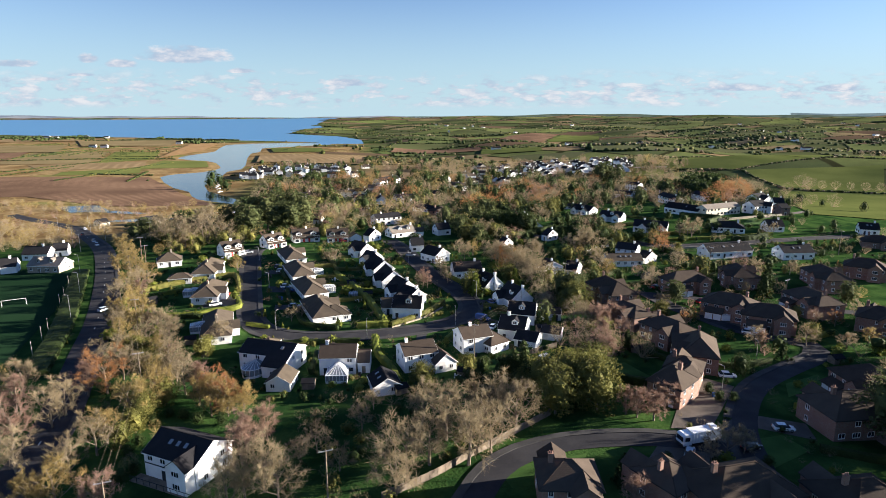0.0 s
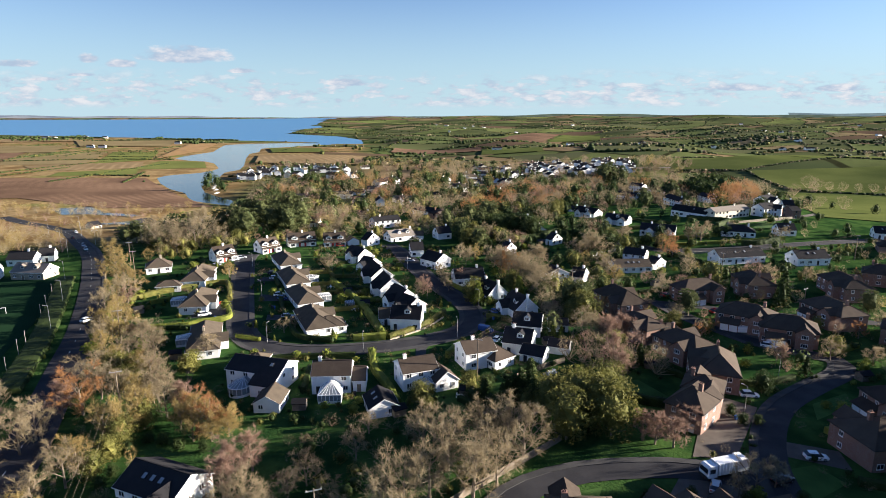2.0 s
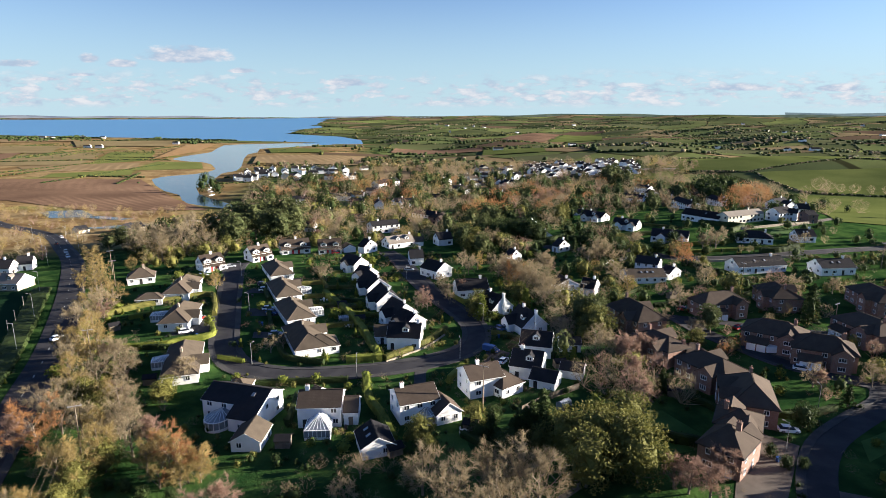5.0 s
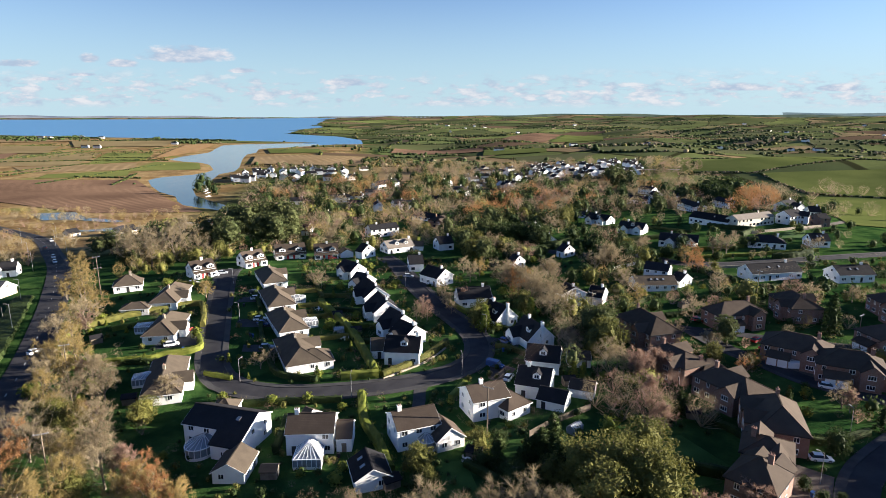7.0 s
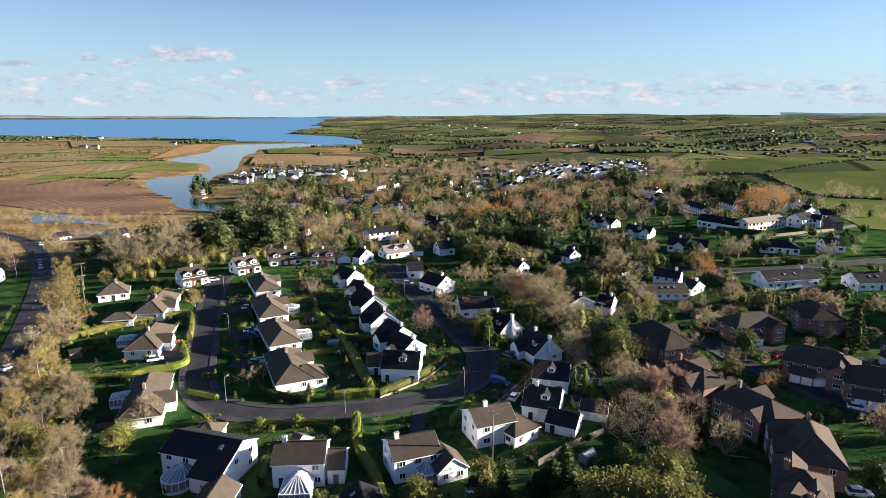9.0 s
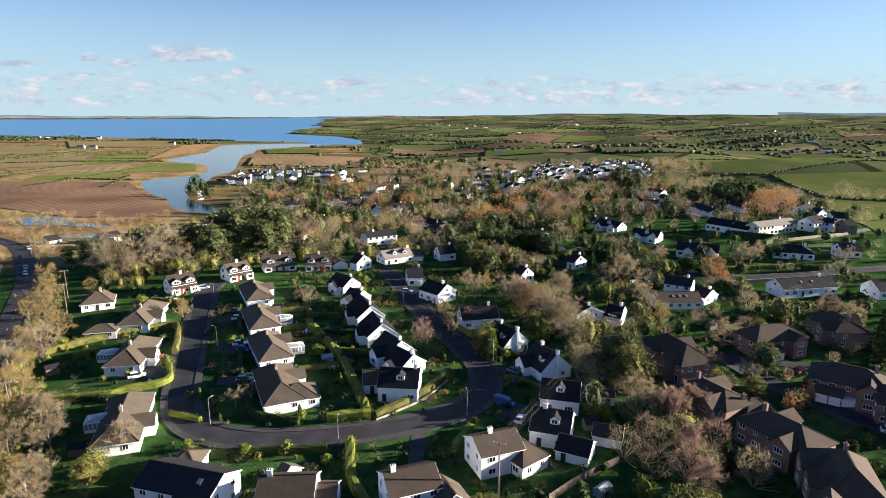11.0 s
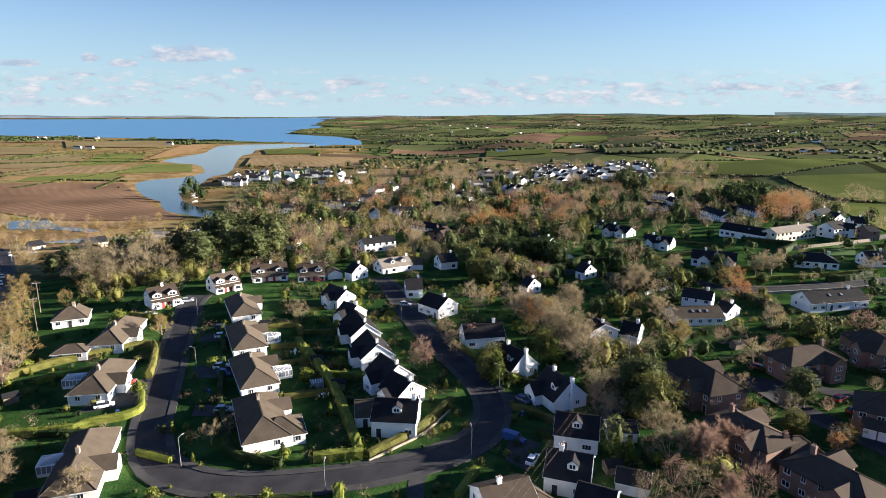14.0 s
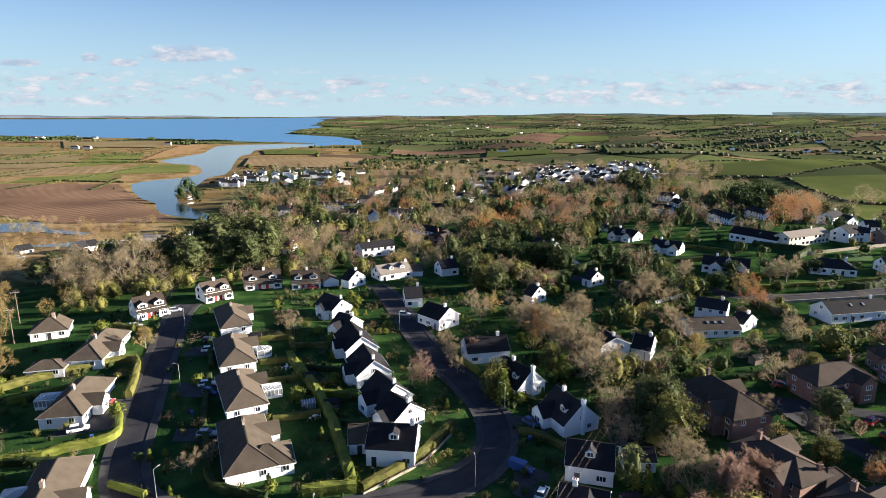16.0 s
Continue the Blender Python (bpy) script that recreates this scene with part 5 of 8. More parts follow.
hamlet(-245, 765, -85, 905, 46, 5, "houses near the river", 15, -15)
hamlet(112, 745, 255, 930, 50, 6, "houses at the far end of the village", 25, 40)
hamlet(15, 660, 150, 880, 24, 12, "houses at the far end of the village", 20)
hamlet(-130, 470, 40, 640, 9, 9, "houses hidden in the woodland", 10)
for x, y, turn in ((-1246, 1985, 10), (-1222, 1990, 70), (-1150, 2040, 20), (-1070, 2010, 15), (-694, 1672, 5), (-802, 1492, 8), (-830, 1492, 8)):
    far_house(x, y, turn, 16, 9, 7, 4.6, "white", "slate", "white farmhouse on the open flats", "far farmhouses")
rnd_farm = random.Random(77)
for _ in range(28):
    fy = rnd_farm.uniform(1050, 3300)
    fx = rnd_farm.uniform(-0.02 * fy, 0.75 * fy)
    if not (300 < fx < 900 and fy < 1200):
        far_house(fx, fy, rnd_farm.uniform(0, 180), rnd_farm.uniform(11, 20), 9, 7.5, 4.8, "white", "slate", "white farmhouse among far fields", "far farmhouses", False)


# additions to the houses by the crescent
def glazed(h, x, y, turn, w, d, sides=0, tall=2.2, peak=3.4):
    """A conservatory at a place of the plan, joined to its house."""
    conservatory(h, 0, 0, 0, w, d, sides, tall, peak)
    made = [c for c in h.children if c.name.startswith("conservatory")][-1]
    made.matrix_basis = h.matrix_basis.inverted() @ pose(x, y, float(ground(x, y)), 0, 0, turn)


def catslide(h, L, W, eave, ridge, x0, x1, out):
    """A wing under the long front slope of the main roof."""
    k = (ridge - eave) / (W / 2)
    y = -W / 2 - out
    low = eave - out * k
    pts = [(x0, -W / 2, -1), (x1, -W / 2, -1), (x1, y, -1), (x0, y, -1), (x0, -W / 2, eave), (x1, -W / 2, eave), (x1, y, low), (x0, y, low)]
    wing = part("wing", mesh_of("wing", pts, [(2, 3, 7, 6), (3, 0, 4, 7), (1, 2, 6, 5)], ["white"]), h)
    a, b = x0 - 0.2, x1 + 0.2
    s = Solid().slab([(a, y - 0.4, low - 0.4 * k + 0.12), (b, y - 0.4, low - 0.4 * k + 0.12), (b, -W / 2 + 0.2, eave + 0.2 * k + 0.14), (a, -W / 2 + 0.2, eave + 0.2 * k + 0.14)], 0.16)
    part("wing_roof", s.mesh("wing_roof", "slate"), wing)
    frame_mesh, pane_mesh = window_meshes(1.5, 1.1, 3)
    part("wing_window", frame_mesh, wing, pose((x0 + x1) / 2, y - 0.02, 0.9))
    part("wing_pane", pane_mesh, wing, pose((x0 + x1) / 2, y - 0.02, 0.9))


catslide(house_A, 14.9, 9, 4.9, 7.0, 1.2, 7.4, 3.2)
glazed(house_A, -46.2, 149.0, -20, 5.6, 6.0, 8, 2.3, 3.6)
glazed(house_B, -24.6, 144.9, 2, 5.4, 5.0, 0, 2.2, 3.9)
glazed(house_C, -2.0, 148.0, 18, 3.6, 3.6, 5, 2.3, 3.3)
glazed(house_E1, -71.6, 178.5, -73, 4.0, 4.2, 0, 2.2, 3.2)
glazed(house_E2, -87.0, 213.8, -80, 4.0, 5.0, 0, 2.2, 3.0)
glazed(house_I2, -41.5, 217.6, 112, 3.6, 4.4, 0, 2.2, 2.9)
glazed(house_I3, -49.4, 240.4, 112, 3.4, 4.0, 5, 2.2, 3.0)


def banded(h, L, W):
    """Dark bands between the storeys and a railed terrace along the front."""
    for q in (-1, 1):
        part("band", Solid().box(-L / 2 - 0.03, q * W / 2 - 0.03, 2.65, L / 2 + 0.03, q * W / 2 + 0.03, 2.9).mesh("band", "trim"), h)
        part("band", Solid().box(q * L / 2 - 0.03, -W / 2, 2.65, q * L / 2 + 0.03, W / 2, 2.9).mesh("band", "trim"), h)
    deck = part("terrace", Solid().box(-L / 2 - 1.5, -W / 2 - 2.6, -1.6, L / 2 + 1.5, -W / 2, 0.02).mesh("terrace", "timber"), h)
    y = -W / 2 - 2.5
    part("handrail", Solid().box(-L / 2 - 1.4, y - 0.04, 1.0, L / 2 + 1.4, y + 0.04, 1.08).mesh("handrail", "trim"), deck)
    post = cached("rail_post", lambda: Solid().box(-0.04, -0.04, 0, 0.04, 0.04, 1.0).mesh("rail_post", "trim"))
    for i in range(10):
        part("rail_post", post, deck, pose(-L / 2 - 1.3 + i * (L + 2.6) / 9, y, 0))


banded(house_BL, 12.4, 9.4)

# ---- trees and shrubs ----
class Fan:
    """Gathers tubes and loose leaf or twig blades quickly."""

    def __init__(self, seed):
        self.v, self.f, self.n = [], [], 0
        self.r = np.random.RandomState(seed)

    def push(self, v, f):
        self.v.append(np.asarray(v, float).reshape(-1, 3))
        self.f += [tuple(int(i) + self.n for i in q) for q in f]
        self.n += len(self.v[-1])

    def tube(self, a, b, ra, rb, sides=4):
        a, b = np.asarray(a, float), np.asarray(b, float)
        w = (b - a) / (np.linalg.norm(b - a) + 1e-9)
        p = np.cross(w, (0.31, 0.77, 0.55))
        p /= np.linalg.norm(p) + 1e-9
        q = np.cross(w, p)
        ang = np.arange(sides) * 2 * math.pi / sides
        ring = np.cos(ang)[:, None] * p + np.sin(ang)[:, None] * q
        self.push(np.vstack([a + ring * ra, b + ring * rb]), [(i, (i + 1) % sides, (i + 1) % sides + sides, i + sides) for i in range(sides)])

    def blades(self, at, way, long, wide):
        """Thin triangles from points along directions."""
        at, way = np.asarray(at, float), np.asarray(way, float)
        k = len(at)
        side = np.cross(way, self.r.normal(size=(k, 3)))
        side /= np.linalg.norm(side, axis=1, keepdims=True) + 1e-9
        v = np.stack([at - side * wide, at + side * wide, at + way * long], 1).reshape(-1, 3)
        self.push(v, np.arange(3 * k).reshape(-1, 3))

    def leaves(self, at, size):
        """Loose leaf sprays, each a bent pair of triangles."""
        at = np.asarray(at, float)
        k = len(at)
        a, b = self.r.normal(size=(k, 3)), self.r.normal(size=(k, 3))
        a /= np.linalg.norm(a, axis=1, keepdims=True)
        b /= np.linalg.norm(b, axis=1, keepdims=True)
        s = size * self.r.uniform(0.6, 1.3, (k, 1))
        v = np.stack([at - a * s, at + b * s * 0.6, at + a * s, at - b * s * 0.6 + np.array([0, 0, -0.2]) * s], 1).reshape(-1, 3)
        i = np.arange(k) * 4
        self.push(v, np.concatenate([np.stack([i, i + 1, i + 2], 1), np.stack([i, i + 2, i + 3], 1)]))

    def mesh(self, name, mat):
        return mesh_of(name, np.vstack(self.v).tolist(), self.f, [mat])


def unit(v):
    return v / (np.linalg.norm(v) + 1e-9)


def bare_tree(seed, wide=0.42, limbs=7, forks=6, sprays=6, twigs=8, mat="twig", upright=0.5, low=0.22, leafy=None, wood="bark"):
    """A leafless broadleaf tree, one metre high, to be scaled: trunk with limbs and forks, and a crown of fine twigs."""
    t, c = Fan(seed), Fan(seed + 1)
    r = t.r
    lean = r.normal(size=2) * 0.02
    top = np.array([lean[0], lean[1], 0.55])
    t.tube((0, 0, -0.03), top * 0.5, 0.022, 0.016, 6)
    t.tube(top * 0.5, top, 0.016, 0.007, 5)
    ends = []
    for i in range(limbs):
        f = low + (0.95 - low) * i / limbs
        at = top * min(f / 0.95, 1.0)
        ang = i * 2.4 + r.uniform(-0.4, 0.4)
        up = upright + 0.9 * f + r.uniform(-0.15, 0.15)
        way = unit(np.array([math.cos(ang), math.sin(ang), up]))
        reach = wide * (1.15 - 0.45 * f) * r.uniform(0.85, 1.1)
        mid = at + way * reach * 0.5
        way2 = unit(way + np.array([0, 0, 0.35]) + r.normal(size=3) * 0.12)
        tip = mid + way2 * reach * 0.55
        t.tube(at, mid, 0.009, 0.006)
        t.tube(mid, tip, 0.006, 0.002, 3)
        for j in range(forks):
            g = 0.35 + 0.65 * j / max(forks - 1, 1)
            p = at + (mid - at) * min(g * 2, 1) + (tip - mid) * max(g * 2 - 1, 0)
            w = unit(way2 * 0.7 + r.normal(size=3) * 0.75 + np.array([0, 0, 0.25]))
            q = p + w * reach * r.uniform(0.28, 0.5)
            t.tube(p, q, 0.0032, 0.0014, 3)
            for k in range(sprays):
                m = p + (q - p) * r.uniform(0.35, 1.0)
                u = unit(w + r.normal(size=3) * 0.7 + np.array([0, 0, 0.2]))
                e = m + u * reach * r.uniform(0.14, 0.27)
                c.blades([m], [u], reach * 0.22, 0.0022)
                ends.append((m, e))
    a, b = np.array([x[0] for x in ends]), np.array([x[1] for x in ends])
    f = r.uniform(0.1, 1.0, (len(a), twigs, 1))
    pts = (a[:, None, :] + (b - a)[:, None, :] * f).reshape(-1, 3)
    ways = np.repeat((b - a) / np.linalg.norm(b - a, axis=1, keepdims=True), twigs, 0) + r.normal(size=pts.shape) * 0.6 + np.array([0, 0, 0.2])
    ways /= np.linalg.norm(ways, axis=1, keepdims=True)
    c.blades(pts, ways, 0.085, 0.0019)
    if leafy:
        c.leaves(pts + r.normal(size=pts.shape) * 0.012, leafy)
    return t.mesh("trunk", wood), c.mesh("crown", mat)


def lump(fan, centre, radii, rough, rings=5, segs=8):
    """An uneven closed mass of foliage."""
    r = fan.r
    v = [np.array(centre) + np.array((0, 0, radii[2]))]
    for i in range(1, rings):
        a = math.pi * i / rings
        for j in range(segs):
            b = 2 * math.pi * (j + 0.5 * (i % 2)) / segs
            k = 1 + r.uniform(-rough, rough)
            v.append(np.array(centre) + np.array((math.sin(a) * math.cos(b) * radii[0], math.sin(a) * math.sin(b) * radii[1], math.cos(a) * radii[2])) * k)
    v.append(np.array(centre) - np.array((0, 0, radii[2])))
    f = [(0, 1 + j, 1 + (j + 1) % segs) for j in range(segs)]
    for i in range(rings - 2):
        for j in range(segs):
            k = 1 + i * segs
            f.append((k + j, k + segs + j, k + segs + (j + 1) % segs, k + (j + 1) % segs))
    k = 1 + (rings - 2) * segs
    f += [(k + j, len(v) - 1, k + (j + 1) % segs) for j in range(segs)]
    fan.push(v, f)


def leaf_tree(seed, wide=0.38, clumps=46, per=46, size=0.030, mat="leaf_dark", base=0.12, tall=1.0, peak=0.0, flat=1.0):
    """An evergreen tree one metre high: a trunk with limbs and a ragged crown of leaf clumps; peak narrows it towards the top."""
    t, c = Fan(seed), Fan(seed + 1)
    r = t.r
    t.tube((0, 0, -0.03), (0.01, 0, 0.5), 0.022, 0.014, 6)
    t.tube((0.01, 0, 0.5), (0, 0.01, 0.92 * tall), 0.014, 0.003, 5)
    mid = base + (tall - base) / 2
    lump(c, (0, 0, mid - 0.03), (wide * 0.60 * (1 - 0.35 * peak), wide * 0.60 * (1 - 0.35 * peak), (tall - base) * 0.40), 0.25, 6, 9)
    for i in range(clumps):
        z = base + (tall - base) * ((i + 0.5) / clumps) ** (1.0 + 0.5 * peak)
        f = (z - base) / (tall - base)
        belly = (1 - f) ** 0.8 * 1.05 + 0.06 if peak else math.sqrt(max(1 - (2 * f - 0.9) ** 2 / 1.25, 0.02))
        ang = i * 2.39996 + r.uniform(-0.3, 0.3)
        rad = wide * belly * r.uniform(0.62, 1.02)
        p = np.array([math.cos(ang) * rad, math.sin(ang) * rad, z + r.uniform(-0.03, 0.03)])
        if i % 4 == 0:
            t.tube((0, 0, max(z - 0.12, 0.08)), p * np.array([0.9, 0.9, 1]), 0.006, 0.002, 3)
        s = wide * r.uniform(0.20, 0.34) * (1 - 0.4 * f * peak)
        q = r.normal(size=(per, 3))
        q /= np.linalg.norm(q, axis=1, keepdims=True)
        q *= r.uniform(0.55, 1.08, (per, 1))
        c.leaves(p + q * np.array([s, s, s * 0.75 * flat]), size)
    return t.mesh("trunk", "bark"), c.mesh("crown", mat)


KINDS = {
    # letter: (builders, widths, label, category)
    "b": ([lambda s=s: bare_tree(s, 0.38 + 0.03 * (s % 3), 8, 6, 6, 11, "twig", 0.65, 0.16) for s in (11, 24, 37, 42)], "bare broadleaf tree with pale brown winter twigs"),
    "r": ([lambda s=s: bare_tree(s, 0.30 + 0.03 * (s % 2), 9, 6, 5, 12, "twig_red", 0.9, 0.12) for s in (51, 64)], "bare birch with a reddish haze of twigs"),
    "y": ([lambda s=s: bare_tree(s, 0.34 + 0.03 * (s % 2), 9, 6, 6, 11, "twig_gold", 0.8, 0.08) for s in (71, 84)], "bare golden-twigged tree lit by low sun"),
    "o": ([lambda s=s: bare_tree(s, 0.42, 8, 6, 5, 7, "leaf_rust", 0.6, 0.12, 0.011) for s in (91, 104)], "beech tree holding rust-coloured leaves"),
    "d": ([lambda s=s: leaf_tree(s, 0.46, 50, 42, 0.028, "leaf_dark", 0.06) for s in (111, 124)], "dense dark evergreen tree with glossy leaves"),
    "e": ([lambda s=s: leaf_tree(s, 0.42, 56, 50, 0.023, "leaf_olive", 0.08) for s in (131, 144)], "bushy olive-green evergreen tree"),
    "p": ([lambda s=s: leaf_tree(s, 0.34, 46, 48, 0.024, "needle", 0.22, 1.0, 0.0, 0.55) for s in (151, 164)], "tall dark green pine with an open crown"),
    "n": ([lambda s=s: leaf_tree(s, 0.27, 56, 40, 0.028, "leaf_dark", 0.03, 1.0, 1.0, 0.6) for s in (171, 184)], "pointed dark green garden conifer"),
    "g": ([lambda s=s: leaf_tree(s, 0.24, 44, 40, 0.034, "leaf_green", 0.02, 1.0, 0.6) for s in (191,)], "upright yellow-green garden cypress"),
    "s": ([lambda s=s: leaf_tree(s, 0.55, 24, 15, 0.078, "leaf_green", 0.0) for s in (201, 214)], "rounded green garden shrub"),
    "t": ([lambda s=s: bare_tree(s, 0.62, 8, 4, 3, 7, "twig_red", 0.35, 0.05) for s in (221,)], "low bare russet garden shrub"),
}
PROTO, GROWN = {}, []


def proto(letter, i):
    """The first tree of a kind is built below the ground sheet's edge of use and kept as the pattern for the rest."""
    key = (letter, i)
    if key not in PROTO:
        PROTO[key] = KINDS[letter][0][i]()
    return PROTO[key]


def grow(letter, x, y, h, rnd, wide=1.0):
    n = len(KINDS[letter][0])
    trunk, crown = proto(letter, rnd.randrange(n))
    small = h < 3.2
    base = new("shrub", crown) if small else new("tree")
    tagged(base, KINDS[letter][1], "shrub" if small else "tree", "garden shrubs" if small else "trees of the village")
    k = h * rnd.uniform(0.98, 1.15)
    w = k * wide * rnd.uniform(1.0, 1.25)
    base.matrix_basis = pose(x, y, float(ground(x, y)), 0, 0, rnd.uniform(0, 360)) @ Matrix.Diagonal((w, w, k, 1))
    if not small:
        part("trunk", trunk, base)
        part("crown", crown, base)
    GROWN.append((x, y, h * 0.3))


DISTANT, DISTANT_AS = [], {"b": "k", "r": "u", "y": "v", "o": "o", "d": "q", "e": "w", "p": "p", "n": "p"}


def plant(letter, rows):
    rnd = random.Random(rows)
    for row in rows.split():
        x, y, h = (float(v) for v in row.split(","))
        if y > 400:
            DISTANT.append((DISTANT_AS[letter], x, y, h * 1.1))
        else:
            grow(letter, x, y, h, rnd)


plant("y", "-137,263.3,11 -118.5,232.6,11 -115.9,219,10 -110.7,226.2,10 -104.8,201.7,10 -102.6,185.8,9 -94.1,179.3,8 -94.7,171.8,8 -67.6,113,10 -66.3,93.3,10 -69.7,91,9 -64.9,124.7,11 -64.4,130.5,11 -69.4,126,10 -52.8,130.9,8 -43.8,127.6,8 -69.3,630.7,16 -65.8,670.6,16 -74,608,13 -16.3,687.7,16 -5,710.6,16 -23.5,653.8,14 19.4,278.4,9 -82.3,245.2,8 112.6,294.3,8 -150.8,285.5,11 -128.1,246.7,11 -101.1,190.8,11 -93.9,185,11 -84.5,157.4,10")
plant("y", "-75.6,153.8,9 -69.9,139.6,9 -131.9,244.6,10 -54.8,129.2,7 -54.9,134.6,7 -49.7,127.6,7 -45.5,125.5,7 -43.3,125.7,6 -50.1,124,6 -46.3,123.9,6 -49.7,131.4,7 73.1,240.1,8 118.1,231,7 129.1,163.6,6")
plant("r", "-106.7,211.9,8 -90.5,180.8,7 -95.8,127,12 -85.7,111.3,12 -83.5,134.4,12 -57.2,90.7,9 -57.3,136,9 -37.7,109.9,11 -34.6,113.1,10 -37.1,104.4,11 48.8,159.3,12 48,150.7,10 52.1,177,11 58.6,177.5,9 54.3,215.6,8 44.5,118,9 42.5,119.5,9 47.6,116.5,9 52.2,122,8 33.7,86.2,8 94.9,159.9,7 -73.3,383.6,13 -64.5,376.2,12 -56.5,378.7,11 -61.4,338.3,9 31.9,272.2,9 -3.6,228.1,8 -2.1,224.3,7 11,239.6,8 52.5,179.1,9")
plant("r", "57.9,181.7,9 60,179.8,9 51.8,175.7,9 -77.7,158.9,6 -72.9,157.6,5 93.2,216.2,7")
plant("b", "-78.4,169.2,8 -86,180.7,7 -98.9,134.4,11 -84.6,148,11 -79.6,143.7,10 -83.1,119.7,11 -83.3,125.1,11 -67.4,108.6,11 -79.4,102.6,10 -68.3,101.4,9 -65.1,141.7,10 -60.2,134.8,10 -70.4,150.5,9 -33.1,93.1,11 -30.3,95.5,11 -26.7,91.1,11 -35.3,90.7,10 -4.8,96.7,13 -0.7,102.3,13 2.7,111,13 6.7,101.7,13 10,115.6,13 15,117.9,13 17.4,113.5,12 -6.6,93.3,11 11.4,105.6,12 -2,120.1,10 57,103,7 60.3,102.9,6 52.3,100,6")
plant("b", "94.5,162.2,7 140.8,185.1,7 -150.1,331,16 -133,315.3,16 -118.5,304.6,17 -110.3,311.7,13 -136.1,300.1,16 -123,291.6,14 -123.8,325.8,19 -43.8,352,11 -52.2,341.5,10 -23.6,441.2,11 -30.2,438.3,9 -43.8,604,13 14,770.7,15 29.9,844.8,15 39.8,766.7,14 -182.5,671.7,15 -182.3,636.2,14 -150.7,598.5,14 -131.5,580.4,14 -116.9,578.5,14 -102.5,565.2,13 -166.4,572.1,13 69.5,483.1,12 73.4,463.1,12 81.2,448.4,11 84.2,431.2,11 69.4,381,10 73.9,288.5,13")
plant("b", "77.3,286.7,12 69,282.5,11 100.1,314.8,8 24.7,311.1,11 29.1,319.8,11 14.9,269.4,9 13,283.4,8 29.3,256.3,12 36.2,256.2,12 35,242.1,12 46.4,270.1,10 39.9,229.9,12 40.4,220.6,11 38.2,235.2,11 45.6,228.8,10 -5.6,223.9,6 3.3,243.7,8 4.7,237,7 6,230.8,6 -46.5,261.8,7 -42.8,257,7 39.1,194.2,8 49.3,185.6,8 46.9,187.7,8 49.7,181.8,8 59.4,203.1,6 55.8,200.6,6 80.8,201.4,6 80.9,197.8,6 73.3,251.5,8")
plant("b", "74.6,261.3,8 137.1,311.9,9 130.9,306.8,8 96.8,224.7,4 103.9,224.5,4 278.5,535.7,15 279.7,523.4,14 310.8,562.2,12 244.5,610.7,16 241.4,592.5,13 181.8,480,9 162.2,425.4,9 214.3,494.8,9 193.8,441.1,8 146.7,611.6,14 160.2,623.5,14 142,633.3,13 333.1,550.8,11 373.7,595.8,13 365.4,570.5,13 -63.2,168,8 -87.3,180.1,8 -79.5,171,8 -96.9,175.9,9 -100.5,183.6,8 -66.1,141.3,8 -67,136.2,8 -75.5,161.1,5 -46.4,186.7,5 -43.7,190.2,5")
plant("b", "-109,215.4,11 -82.8,163.9,10 -74.3,141.9,10 -110.3,203.8,10 71.9,204.1,8 85.7,222.3,8 133.2,236.6,8 72.6,150.1,6 109.5,162.2,7 149.3,237.8,7 119.2,159.1,6")
plant("o", "-79.6,135.9,12 -47.3,126.6,9 86.3,185.1,6 81,181.2,5 168.8,234.7,6 35.2,444.9,14 41.9,428.2,14 26.5,421.9,13 31.9,251.3,12 111.4,278.3,8 111.6,284.5,8 246,498.6,15 229.9,461.4,14 204.5,433,12 -53.3,134.2,8 129,178.7,6")
plant("e", "-81.9,155.5,7 -77.1,153.4,7 -62.8,129.4,7 30.8,128.8,12 35.2,125.2,12 27.2,120.7,10 36.8,121.7,11 26.1,131.6,9 40,138,9 -99,308,8 -115.6,291.9,6 -105,290.9,6 -139.5,301.5,7 -43.7,437.1,10 -52.3,463.1,8 79.9,394.1,11 88.4,415.2,11 92.8,313.7,7 21.2,322.4,10 17.7,307.2,9 15,335.3,9 30.7,231.2,7 15.4,221.4,8 13.7,217.9,7 49.1,196.5,10 100.1,230.2,5 -82.9,157.9,6 -76.3,149.1,6 -64.5,161,5 -64.5,157.4,5")
plant("e", "-64,111.3,5 -63.8,117.1,5 -64.1,122.3,6 76.3,188.3,6")
# low dark evergreens near x -62..-46 stand in for shaded bare scrub
plant("d", "52.6,98.1,2 54.9,96.2,2 79.1,141.5,5 -268.6,734.2,15 -243.2,685.2,14 -247.1,667,14 -224.2,650,12 244,536.7,15 259.2,552.7,15 223.5,505.4,14 256.8,536,15 -59.3,123.8,2.4 -55.8,122.9,2.4 -51.9,121,2.4 -46.4,120.1,2.4 -60.9,108,2.4 -60.5,111.8,2.4 -61.6,120.5,2.4 -56.8,102,2.4 -58,99.3,2.4 48.8,98.7,2 58.1,96.2,2 62.8,98.9,2 44.2,100.2,2")
plant("b", "-15.3,116.6,6.5 -13.7,125.7,5.5 -23.2,107.8,6.5 -25.7,103.8,6.5 -17.8,101.4,6.5 -25.5,119.4,4.5")
plant("d", "69.6,125.7,2.3 66.3,125.7,2.3 65.8,130.2,2.3 61.7,90.2,2.3 59,88,2.3 59,127,2.3 76.9,175.8,2.3")
